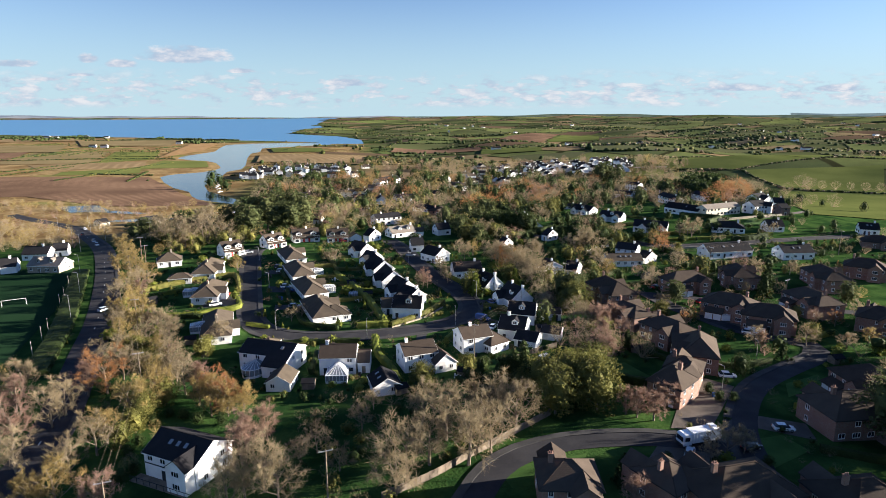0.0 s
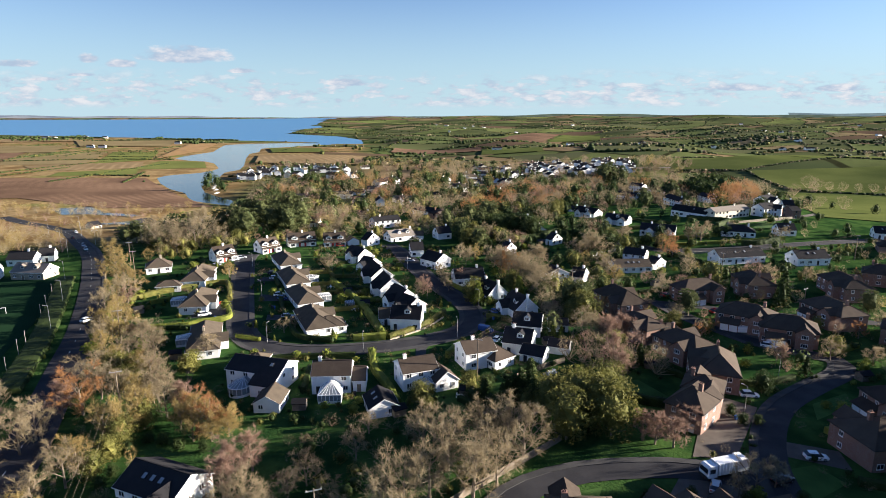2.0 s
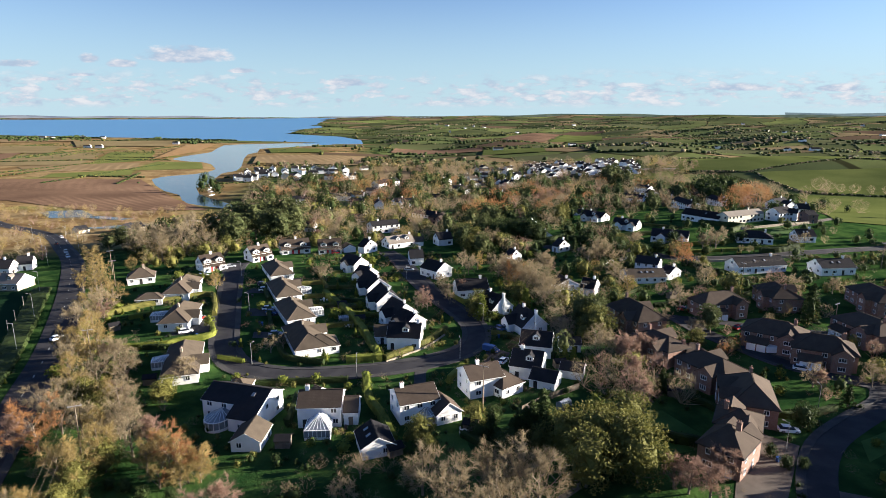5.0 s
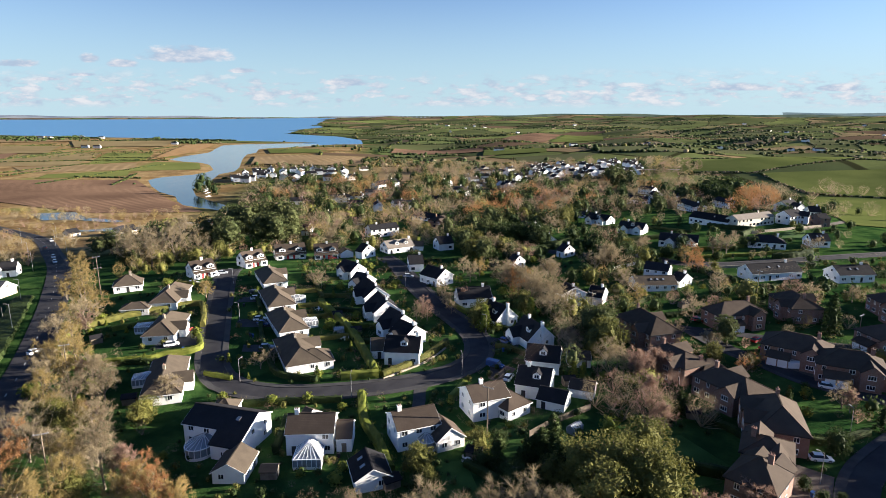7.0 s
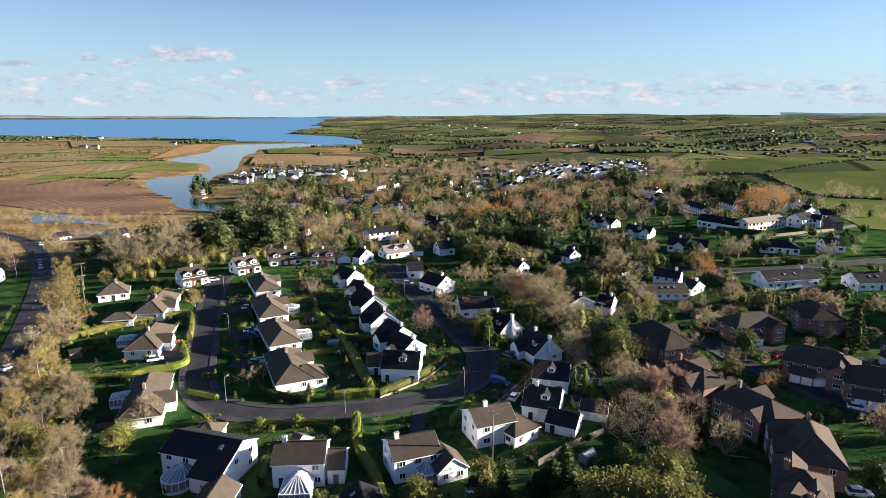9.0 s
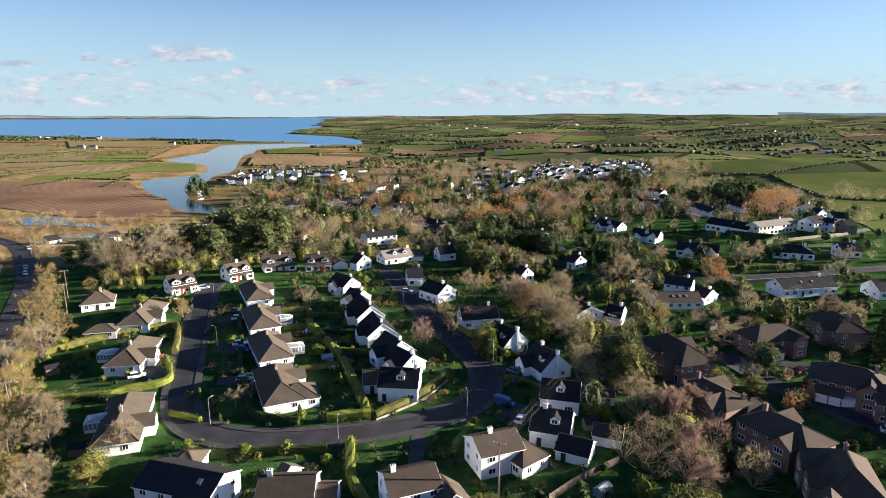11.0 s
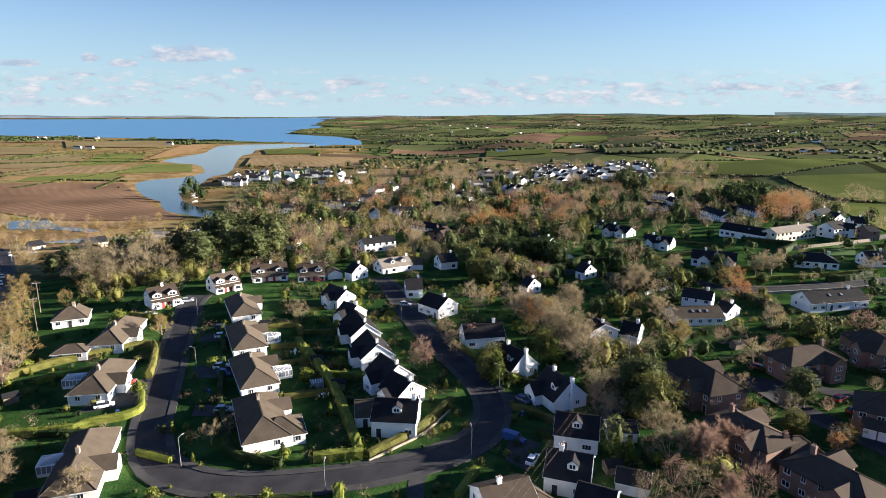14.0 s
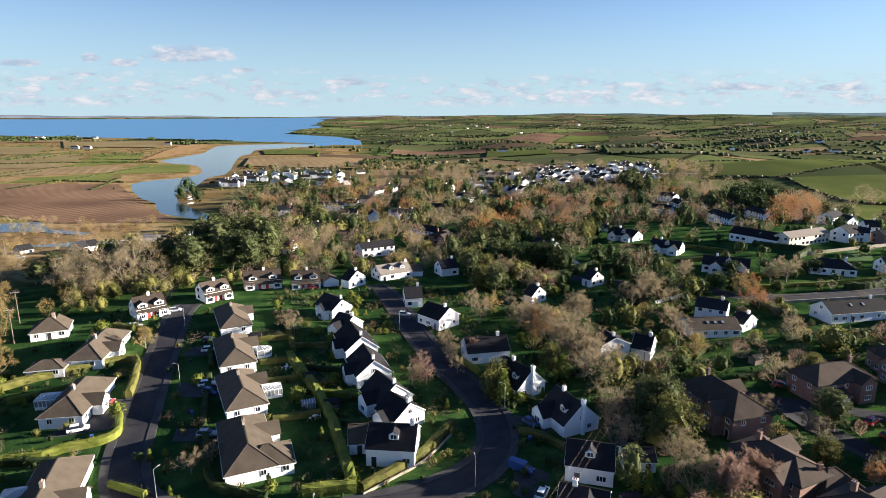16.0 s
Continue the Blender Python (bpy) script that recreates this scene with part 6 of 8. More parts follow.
plant("n", "18.9,138.4,7 15.9,136.4,6 11.8,138.4,6 22.2,136.7,8 55.5,159.3,6 96.1,151.8,5 121.6,207.3,11 127.8,216.5,10 57.3,326.6,7 66.5,316.7,7 75.7,324.5,7 82.5,323.6,7 68.6,308.2,7 86.3,308.4,8 20.5,138.3,8 23.1,141,9 17.3,137.5,7 22.8,134.5,8 -30.5,182.2,3 34,94.3,6 129.8,190,6 79.8,159.1,6")
plant("p", "144.8,196.7,9 -162.1,332.9,11 -164.6,323.9,10 -122.5,354.6,16 -112.4,349.2,17 -109.5,361.9,19 -99.5,356.4,20 -94.3,364.4,20 -87.4,368.6,22 -78.8,361.9,20 -99.1,322.1,16 -88.2,338,17 -80.6,337.2,17 33.1,392.6,14 37.1,376.5,13 48.4,427.2,11 40.9,344.8,9 46.2,338.5,9 51.2,332.5,9 57.1,337.2,9 46.5,204.2,11 50.4,203.4,10 86.5,203,9 86.1,200.3,8 243.3,566,12 232.2,538.8,11 299.5,533.4,8 198.9,663.3,18 185.2,654.4,17 190.6,690,17")
plant("p", "201.7,639.3,15")
plant("s", "-29.8,181.3,2")
# evergreens, bare crowns and cypresses on the slope behind the crescent
plant("d", "36,334.9,11 41.4,336.2,12 46.8,336.3,12 51.9,335.4,11 55.3,332.6,9 33,343.4,10 119.9,316,6 107.7,301.9,6 89.4,303,7 84.6,299.4,6 150,316.8,5 154.7,316.3,5 -8.8,299.1,6")
plant("p", "15.3,318.8,12 23.3,303.2,11 22.4,365.5,13 27.6,343.9,12")
plant("b", "27.3,266.5,11 31,257.8,11 35.3,249.9,12 43.4,236.9,12 39.2,242,11 47,270,10 137.3,306.9,11 102.2,318.4,8 174.6,305.4,7 182.3,309.6,7")
plant("g", "16.2,215.4,8 32.4,226.1,7 36.5,181,4 38.5,179,4")
plant("o", "118,299.1,8")
# the grove in front of the drumlin
plant("d", "236,530,20 246,545,21 254,528,20 262,545,19 228,518,18 240,556,20 250,538,21 232,505,16")
plant("o", "238,480,18 246,470,17 252,488,18")
plant("b", "262,500,17 272,508,17 266,520,18 280,515,16")
plant("p", "205,520,17 196,668,22 188,660,22 204,650,20")
# unseen trees added past the brick estate's right edge to shade its lawns
plant("b", "104,96,13 112,104,14 110,88,13 120,112,13 95,102,14 98,112,14")
plant("p", "91,96,15 92,107,15 100,104,15 90,90,15")
plant("e", "106,108,11 118,97,12 116,122,11 125,118,12 124,131,14 132,138,14 138,128,13 142,146,14 150,140,14 130,150,12")
plant("p", "128,124,15 146,134,16 136,144,15 154,152,15")


def clear(x, y, gap):
    """Whether a spot stands free of houses, roads and trees."""
    return all((x - a) ** 2 + (y - b) ** 2 > (c + gap) ** 2 for a, b, c in HOUSES) and all((x - a) ** 2 + (y - b) ** 2 > (gap + w) ** 2 for a, b, w in LANES)


def scatter(letters, x0, y0, x1, y1, count, tall, seed, gap=2.5):
    rnd = random.Random(seed)
    for _ in range(count):
        x, y = rnd.uniform(x0, x1), rnd.uniform(y0, y1)
        if clear(x, y, gap):
            grow(rnd.choice(letters), x, y, rnd.uniform(*tall), rnd)


# garden planting
scatter("ststg", -112, 165, -66, 270, 80, (1.2, 3.1), 11, 0.6)
scatter("ststgt", -60, 178, 12, 300, 150, (1.2, 3.1), 12, 0.5)
scatter("ststgs", 14, 150, 60, 300, 60, (1.2, 3.1), 13, 0.6)
scatter("ststs", 50, 95, 150, 260, 90, (1.0, 3.0), 14, 0.8)
scatter("ststs", -55, 135, 20, 172, 40, (1.0, 2.6), 15, 0.5)
scatter("dndde", -5, 128, 30, 150, 14, (3.3, 6), 17, 1.5)


# ---- woodland, too thick to count ----
def light_bare(seed, slot, wide, blades=230, long=0.12, thin=0.0042):
    """Verts, triangles and material slot of a plain leafless crown, one metre high."""
    c = Fan(seed)
    r = c.r
    q = r.normal(size=(blades, 3))
    q /= np.linalg.norm(q, axis=1, keepdims=True)
    at = q * r.uniform(0.45, 1.0, (blades, 1)) ** 0.5 * np.array([wide, wide, 0.38]) + np.array([0, 0, 0.58])
    at *= 1 + 0.12 * np.sin(5 * q[:, :1] + seed) * np.cos(4 * q[:, 1:2])
    way = q * 0.8 + r.normal(size=q.shape) * 0.5 + np.array([0, 0, 0.5])
    way /= np.linalg.norm(way, axis=1, keepdims=True)
    c.blades(at - way * 0.05, way, long, thin)
    limb = r.normal(size=(12, 3)) * np.array([0.8, 0.8, 0.3]) + np.array([0, 0, 1.0])
    c.blades(np.zeros((12, 3)) + np.array([0, 0, 0.0]), limb / np.linalg.norm(limb, axis=1, keepdims=True), 0.75, 0.018)
    return np.vstack(c.v), np.array(c.f), slot


def light_leafy(seed, slot, wide, peak=0, leaves=260, size=0.056, core=0.56):
    c = Fan(seed)
    r = c.r
    lump(c, (0, 0, 0.5), (wide * core, wide * core, 0.42 * core / 0.8), 0.22, 6, 7)
    f = []
    for face in c.f:
        f += [(face[0], face[i], face[i + 1]) for i in range(1, len(face) - 1)]
    c.f = f
    q = r.normal(size=(leaves, 3))
    q /= np.linalg.norm(q, axis=1, keepdims=True)
    at = q * np.array([wide, wide, 0.47]) * r.uniform(0.8, 1.05, (leaves, 1)) + np.array([0, 0, 0.5])
    if peak:
        at[:, :2] *= np.clip(1.5 - at[:, 2:3], 0.3, 1)
    c.leaves(at, size)
    return np.vstack(c.v), np.array(c.f), slot


WOOD_MATS = ("twig", "leaf_dark", "twig_red", "twig_gold", "leaf_olive", "needle", "leaf_rust")
LIGHT = {"k": [light_bare(s, 0, 0.46, 400, 0.12, 0.005) for s in (1, 2, 3)], "q": [light_leafy(s, 1, 0.40) for s in (4, 5)], "u": [light_bare(s, 2, 0.40, 380, 0.12, 0.005) for s in (6, 7)],
         "v": [light_bare(s, 3, 0.40, 330, 0.12, 0.005) for s in (8, 9)], "w": [light_leafy(s, 4, 0.46, 0, 130, 0.075) for s in (10, 11)], "p": [light_leafy(s, 5, 0.34, 1) for s in (12, 13)], "o": [light_bare(14, 6, 0.5, 620, 0.11, 0.006)],
         "h": [light_leafy(s, 1, 0.6, 0, 70, 0.09) for s in (15, 16)], "j": [light_bare(s, 0, 0.62, 120, 0.14, 0.009) for s in (17, 18)]}


LIGHT["K"] = [light_bare(s, 0, 0.44, 700, 0.10, 0.0034) for s in (41, 42, 43)]
LIGHT["U"] = [light_bare(s, 2, 0.38, 700, 0.10, 0.0034) for s in (44, 45)]
LIGHT["V"] = [light_bare(s, 3, 0.38, 700, 0.10, 0.0034) for s in (46,)]
LIGHT["Q"] = [light_leafy(s, 1, 0.40, 0, 300, 0.045, 0.62) for s in (47, 48)]
LIGHT["W"] = [light_leafy(s, 4, 0.42, 0, 300, 0.045, 0.62) for s in (49,)]
LIGHT["P"] = [light_leafy(s, 5, 0.34, 1, 300, 0.045, 0.5) for s in (50, 51)]


def far_clump(seed, slot, wide):
    """A small uneven bush for the distance."""
    c = Fan(seed)
    lump(c, (0, 0, 0.3), (wide * 0.85, wide * 0.85, 0.42), 0.45, 3, 5)
    c.f = [(q[0], q[i], q[i + 1]) for q in c.f for i in range(1, len(q) - 1)]
    return np.vstack(c.v), np.array(c.f), slot


LIGHT["x"] = [far_clump(s, 1, 0.6) for s in (31, 32, 33)]
LIGHT["y"] = [far_clump(s, 0, 0.6) for s in (34, 35)]
LIGHT["z"] = [far_clump(s, 4, 0.6) for s in (36, 37)]


def wood(name, label, spots, seed):
    """One mass of trees from spots (letter, x, y, height)."""
    rnd = np.random.RandomState(seed)
    vs, fs, ms, n = [], [], [], 0
    xy = np.array([(s[1], s[2]) for s in spots])
    zs = ground(xy[:, 0], xy[:, 1])
    for (letter, x, y, h), z in zip(spots, zs):
        v, f, slot = LIGHT[letter][rnd.randint(len(LIGHT[letter]))]
        a = rnd.uniform(0, 6.28)
        w = h * rnd.uniform(0.85, 1.2)
        c, s = math.cos(a) * w, math.sin(a) * w
        vs.append(np.stack([v[:, 0] * c - v[:, 1] * s + x, v[:, 0] * s + v[:, 1] * c + y, v[:, 2] * h + z - 0.1], 1))
        fs.append(f + n)
        ms.append(np.full(len(f), slot))
        n += len(v)
    v, f, m = np.vstack(vs), np.vstack(fs), np.concatenate(ms)
    me = bpy.data.meshes.new(name)
    me.vertices.add(len(v))
    me.vertices.foreach_set("co", v.ravel())
    me.loops.add(3 * len(f))
    me.loops.foreach_set("vertex_index", f.ravel().astype(np.int32))
    me.polygons.add(len(f))
    me.polygons.foreach_set("loop_start", np.arange(len(f), dtype=np.int32) * 3)
    me.polygons.foreach_set("material_index", m.astype(np.int32))
    for k in WOOD_MATS:
        me.materials.append(M[k])
    me.update(calc_edges=True)
    me.validate()
    tagged(new(name, me), label, "woodland", kind="stuff")


def thicket(letters, x0, y0, x1, y1, count, tall, seed, gap=4.0, top=None):
    """Spots spread over a stretch of the plan, clear of houses, lanes and water."""
    rnd = random.Random(seed)
    out = []
    for _ in range(count * 3):
        if len(out) == count:
            break
        x, y = rnd.uniform(x0, x1), rnd.uniform(y0, y1)
        h = rnd.uniform(*tall)
        # spots on the sight line from the camera's start to a house are dropped
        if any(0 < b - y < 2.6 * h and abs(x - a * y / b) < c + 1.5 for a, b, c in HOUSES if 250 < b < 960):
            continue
        if clear(x, y, gap) and (top is None or top(x, y)):
            out.append((rnd.choice(letters), x, y, h))
    a = np.array([(s[1], s[2]) for s in out])
    keep = shore(a[:, 0], a[:, 1]) > 6
    return [s for s, k in zip(out, keep) if k]


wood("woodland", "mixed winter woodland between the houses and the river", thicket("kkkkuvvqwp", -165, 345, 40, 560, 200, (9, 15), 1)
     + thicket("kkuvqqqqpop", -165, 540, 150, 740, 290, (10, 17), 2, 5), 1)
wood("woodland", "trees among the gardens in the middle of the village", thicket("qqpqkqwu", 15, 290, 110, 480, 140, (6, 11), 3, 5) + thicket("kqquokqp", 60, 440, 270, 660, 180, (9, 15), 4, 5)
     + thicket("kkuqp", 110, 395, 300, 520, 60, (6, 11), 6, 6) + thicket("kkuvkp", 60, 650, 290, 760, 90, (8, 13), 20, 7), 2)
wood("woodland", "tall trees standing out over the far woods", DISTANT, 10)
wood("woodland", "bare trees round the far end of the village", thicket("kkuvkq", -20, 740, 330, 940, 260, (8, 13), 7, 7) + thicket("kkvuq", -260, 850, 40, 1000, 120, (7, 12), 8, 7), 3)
wood("scrub", "golden willow scrub and reeds beside the main road", thicket("kvvkujv", -330, 300, -160, 440, 240, (4, 8), 9, 3, lambda x, y: x < -140 - 0.55 * (y - 280) - 14)
     + thicket("vvjku", -480, 430, -210, 545, 260, (3, 7), 10, 3) + thicket("kvqpu", -205, 290, -120, 400, 120, (6, 10), 5, 4, lambda x, y: x > -140 - 0.55 * (y - 280) + 14), 4)
wood("scrub", "rough trees and bushes beside the main road", thicket("kjuvvkv", -115, 60, -46, 190, 50, (2, 5), 31, 2, lambda x, y: x > -72 - 0.38 * max(y - 110, 0) and x < -0.32 * y - 12 + 0 * y)
     + thicket("kjuvv", -130, 60, -84, 150, 40, (4, 9), 33, 3, lambda x, y: x < -94 - 0.45 * max(y - 120, 0)) + thicket("jhjw", -30, 85, 12, 130, 60, (1.5, 4), 32, 2), 5)


wood("garden_trees", "bare and evergreen garden trees on the slope behind the crescent", thicket("QQWPQKUV", 26, 228, 140, 325, 66, (4, 9), 61, 2.6) + thicket("QWPKKU", 36, 150, 62, 232, 46, (4, 9), 62, 2.5)
     + thicket("KVQWUK", -112, 300, 0, 350, 36, (4, 9), 63, 2.5) + thicket("KKUQWV", -64, 322, 14, 400, 60, (5, 10), 64, 3) + thicket("hQWhKQ", 110, 240, 240, 400, 80, (2.5, 6.5), 65, 2)
     + thicket("KUWhKV", 60, 150, 160, 262, 70, (2.5, 6), 66, 1.6) + thicket("KVW", -130, 270, -96, 330, 40, (4, 8), 67, 2.5), 9)

# planting beds and low bushes round the houses
wood("garden_planting", "low bushes, heather and bare stems in the village gardens", thicket("hwjjhw", -112, 150, -66, 280, 210, (0.8, 2.3), 51, 0.3) + thicket("hwjjhw", -62, 176, 14, 310, 400, (0.8, 2.3), 52, 0.3)
     + thicket("hwjhhq", 14, 150, 62, 310, 260, (0.8, 2.6), 53, 0.4) + thicket("hhjwj", 44, 92, 160, 265, 360, (0.8, 2.2), 54, 0.4) + thicket("hwjh", -56, 130, 22, 172, 200, (0.7, 2.0), 55, 0.4)
     + thicket("hhjwqk", 64, 240, 230, 300, 230, (1.0, 4.5), 56, 0.8), 8)


def rows_of(count, seed, box, tall, letters, slant):
    """Hedgerows: bushes and trees strung along field edges."""
    rnd = random.Random(seed)
    out = []
    for _ in range(count):
        y = box[2] + (box[3] - box[2]) * rnd.random() ** 0.8
        x = rnd.uniform(max(box[0], -0.85 * y), min(box[1], 0.9 * y))
        a = radians(slant + rnd.choice((0, 90)) + rnd.gauss(0, 12))
        size = rnd.uniform(*tall)
        step = 0.62 * size
        copse = rnd.random() < 0.25
        for i in range(int((rnd.uniform(110, 420) if not copse else 240) / step)):
            px, py = x + math.cos(a) * step * i + rnd.gauss(0, 1.0), y + math.sin(a) * step * i + rnd.gauss(0, 1.0)
            if copse:
                px, py = x + rnd.gauss(0, 45), y + rnd.gauss(0, 45)
            if math.hypot(px, py) < 4750 and rnd.random() < 0.9:
                out.append((rnd.choice(letters), px, py, size * rnd.uniform(0.6, 1.5)))
    a = np.array([(s[1], s[2]) for s in out])
    keep = (shore(a[:, 0], a[:, 1]) > 10) & ~((a[:, 0] < -180) & (a[:, 0] > -640) & (a[:, 1] < 735)) & (np.hypot((a[:, 0] - 540) / 250, (a[:, 1] - 780) / 130) > 1)
    return [s for s, k in zip(out, keep) if k]


def hedge_net(seed):
    """Bushes and hedgerow trees along the field edges, and copses between them."""
    rnd = random.Random(seed)
    out = []
    for ax, ay, bx, by in HEDGE_LINES:
        if rnd.random() < 0.12:
            continue
        long, far = math.hypot(bx - ax, by - ay), math.hypot(ax, ay)
        high = rnd.uniform(1.6, 3.2) * (1 + far / 4500)
        treed = rnd.random() < 0.45
        kinds = rnd.choice(("xxyz", "xxxz", "xxxy", "xxzz"))
        step = max(high * 0.75, far / 430)
        for i in range(int(long / step)):
            t = i * step / long
            tall = high * rnd.uniform(0.6, 1.35) if not (treed and rnd.random() < 0.22) else rnd.uniform(5, 9)
            out.append((rnd.choice(kinds), ax + (bx - ax) * t + rnd.gauss(0, 1.2), ay + (by - ay) * t + rnd.gauss(0, 1.2), tall))
    for _ in range(95):
        ax, ay, bx, by = rnd.choice(HEDGE_LINES)
        kinds, size = rnd.choice(("xxy", "xxz", "xyx", "xxx")), rnd.uniform(18, 60)
        for _ in range(int(size * 1.8)):
            out.append((rnd.choice(kinds), ax + rnd.gauss(0, size * 1.5), ay + rnd.gauss(0, size * 0.6), rnd.uniform(5, 10)))
    a = np.array([(s[1], s[2]) for s in out])
    keep = (shore(a[:, 0], a[:, 1]) > 12) & (np.hypot(a[:, 0], a[:, 1]) < 4750)
    for _, _, ring in FIELDS:
        keep &= inland(a[:, 0], a[:, 1], list(ring)) > 2
    return [s for s, k in zip(out, keep) if k]


def edge_row(ring, high, kinds, seed):
    """A hedge along an open run of points."""
    rnd = random.Random(seed)
    return [(rnd.choice(kinds), ax + (bx - ax) * t + rnd.gauss(0, 0.8), ay + (by - ay) * t + rnd.gauss(0, 0.8), high * rnd.uniform(0.7, 1.4))
            for (ax, ay), (bx, by) in zip(ring, ring[1:]) for t in np.arange(0, 1, high * 0.75 / math.hypot(bx - ax, by - ay))]


wood("hedgerows", "dark hedgerows and copses across the far farmland", hedge_net(41), 6)
wood("hedgerows", "hedges and single trees round the drumlin fields", edge_row([(303, 735), (363, 708), (482, 750), (524, 769), (570, 741)], 2.2, "xxy", 1) + edge_row([(522, 769), (610, 880), (710, 1012)], 2.4, "xxy", 2)
     + edge_row([(358, 962), (540, 1005), (712, 1014), (905, 880)], 2.8, "xxyx", 3) + edge_row([(367, 704), (353, 588), (414, 533)], 2.4, "xy", 4) + edge_row([(300, 350), (432, 527), (520, 600)], 2.5, "xy", 5)
     + [("k", 560 + 22 * i, 775 + 9 * i, 8) for i in range(4)] + [("k", 376 + 9 * i, 590 - 8 * i, 9) for i in range(8)] + [("u", 440, 560, 10), ("k", 452, 572, 11), ("k", 470, 585, 10), ("u", 300, 660, 12), ("k", 290, 668, 13)], 16)
wood("hedgerows", "low hedges and bushes on the river flats", rows_of(34, 42, (-1500, -260, 560, 1900), (1.6, 2.6), "xxxz", 4) + rows_of(10, 44, (-1400, -900, 1800, 2050), (5, 8), "xx", 0), 7)


# ---- hedges ----
def hedge(pts, wide, high, mat="leaf_green", label="clipped green garden hedge", seed=1):
    line = smooth_line(pts, 1.5)
    c = Fan(seed)
    rows = []
    for i, p in enumerate(line):
        w = (line[min(i + 1, len(line) - 1)] - line[max(i - 1, 0)]).normalized()
        nrm = Vector((-w.y, w.x, 0))
        g = float(ground(p.x, p.y))
        row = []
        for k, (o, z) in enumerate(((0.5, -0.2), (0.52, 0.5), (0.46, 0.92), (0.2, 1.0), (-0.2, 1.0), (-0.46, 0.92), (-0.52, 0.5), (-0.5, -0.2))):
            q = p + nrm * (o * wide * (1 + c.r.uniform(-0.12, 0.12)))
            row.append((q.x, q.y, g + z * high * (1 + (c.r.uniform(-0.07, 0.07) if z > 0 else 0))))
        rows.append(row)
    n = len(rows)
    v = [q for row in rows for q in row]
    f = [(i * 8 + k, (i + 1) * 8 + k, (i + 1) * 8 + k + 1, i * 8 + k + 1) for i in range(n - 1) for k in range(7)]
    f += [tuple(range(7, -1, -1)), tuple(range((n - 1) * 8, n * 8))]
    c.push(v, f)
    body = np.array([q for row in rows for q in row[1:7]])
    pick = body[c.r.randint(0, len(body), n * 52)]
    c.leaves(pick + c.r.normal(size=pick.shape) * np.array([0.4, 0.4, 0.12]), 0.13)
    tagged(new("hedge", c.mesh("hedge", mat)), label, "hedge", "garden hedges")


hedge([(-40, 240), (-38.2, 235.8), (-30, 221.3), (-23.3, 206.5), (-19, 194.1), (-15.3, 182.5)], 2.0, 2.2, "leaf_green", "tall clipped green hedge between back gardens")
hedge([(-13.5, 181.5), (-7.6, 187.2), (-2.8, 192.4), (2.5, 201.6), (3.8, 204.7)], 1.4, 1.6, "leaf_olive", "autumn-tinted beech hedge beside the footway")
hedge([(-24, 180.2), (-14.4, 181.6)], 1.8, 2.0, "leaf_green", "clipped green corner hedge")
hedge([(-112, 214), (-105.3, 221.2), (-101.2, 225.5), (-94, 230.1), (-83.4, 236.7), (-79.8, 234.9), (-76, 226.1), (-73, 216.6)], 1.5, 1.9, "leaf_olive", "sunlit hedge round a bungalow garden")
hedge([(-112, 214), (-108, 200), (-96, 190), (-80.4, 191.5), (-75.5, 194.4), (-67.6, 198.9), (-70.6, 207.6)], 1.4, 1.7, "leaf_green", "green hedge beside a bungalow drive")
hedge([(18.1, 201.1), (21.9, 199.4), (26.7, 194.2)], 1.3, 1.5, "leaf_olive", "clipped hedge beside a drive")
hedge([(-17.6, 170.7), (-15.5, 158), (-11.5, 148.2), (-8.3, 138)], 1.8, 1.8, "leaf_green", "green hedge beside a drive")
for row in ([(-52, 250.9), (-43.9, 253.4)], [(-47, 235.5), (-39, 237.6)], [(-43.3, 224.1), (-33.3, 226.8)], [(-36, 206), (-26, 209)]):
    hedge(row, 1.1, 1.5, "leaf_olive", "low hedge between bungalow gardens")
hedge([(111.8, 283), (113.5, 277), (119, 265.8)], 2.2, 2.2, "leaf_dark", "dark hedge beside the lane")
hedge([(155, 366), (164, 357), (172, 350), (160, 338)], 2.2, 2.5, "leaf_dark", "dark hedge below the courtyard buildings")
hedge([(-20, 372), (-7.9, 355)], 2.0, 2.0, "leaf_green", "green hedge beside a lawn")
hedge([(45, 318), (62, 330), (78, 352)], 2.5, 3.0, "leaf_dark", "tall dark hedge across the slope")
hedge([(84, 330), (100, 338), (125, 342)], 2.0, 2.2, "leaf_dark", "dark hedge across the slope")
hedge([(32.7, 309.1), (40.2, 311), (46.8, 307.8), (50.2, 301)], 2.2, 3.0, "leaf_dark", "tall dark hedge across the slope")
hedge([(56.6, 332.4), (68.6, 333.6), (85.5, 332.9)], 2.2, 2.8, "leaf_dark", "tall dark hedge across the slope")
hedge([(153.2, 295.9), (161.5, 296.3), (174.4, 301.7)], 2.0, 2.6, "leaf_dark", "tall dark hedge beside the lane")
hedge([(98, 300), (118, 312), (150, 316)], 1.6, 1.8, "leaf_green", "green hedge beside the lane")
hedge([(40, 148), (46, 138), (60, 131)], 1.6, 2.2, "leaf_dark", "dark hedge beside the brick estate")
hedge([(-100, 262), (-88, 258), (-84, 250)], 1.2, 1.4, "leaf_olive", "low hedge at the head of the crescent")
hedge([(-104, 146), (-110, 162), (-119, 184), (-133, 214), (-149, 247)], 6.0, 1.6, "leaf_dark", "dark overgrown bank between the road and the pitch", 9)
hedge([(-60, 183), (-52, 180)], 1.0, 1.2, "leaf_green", "low hedge at the road corner")


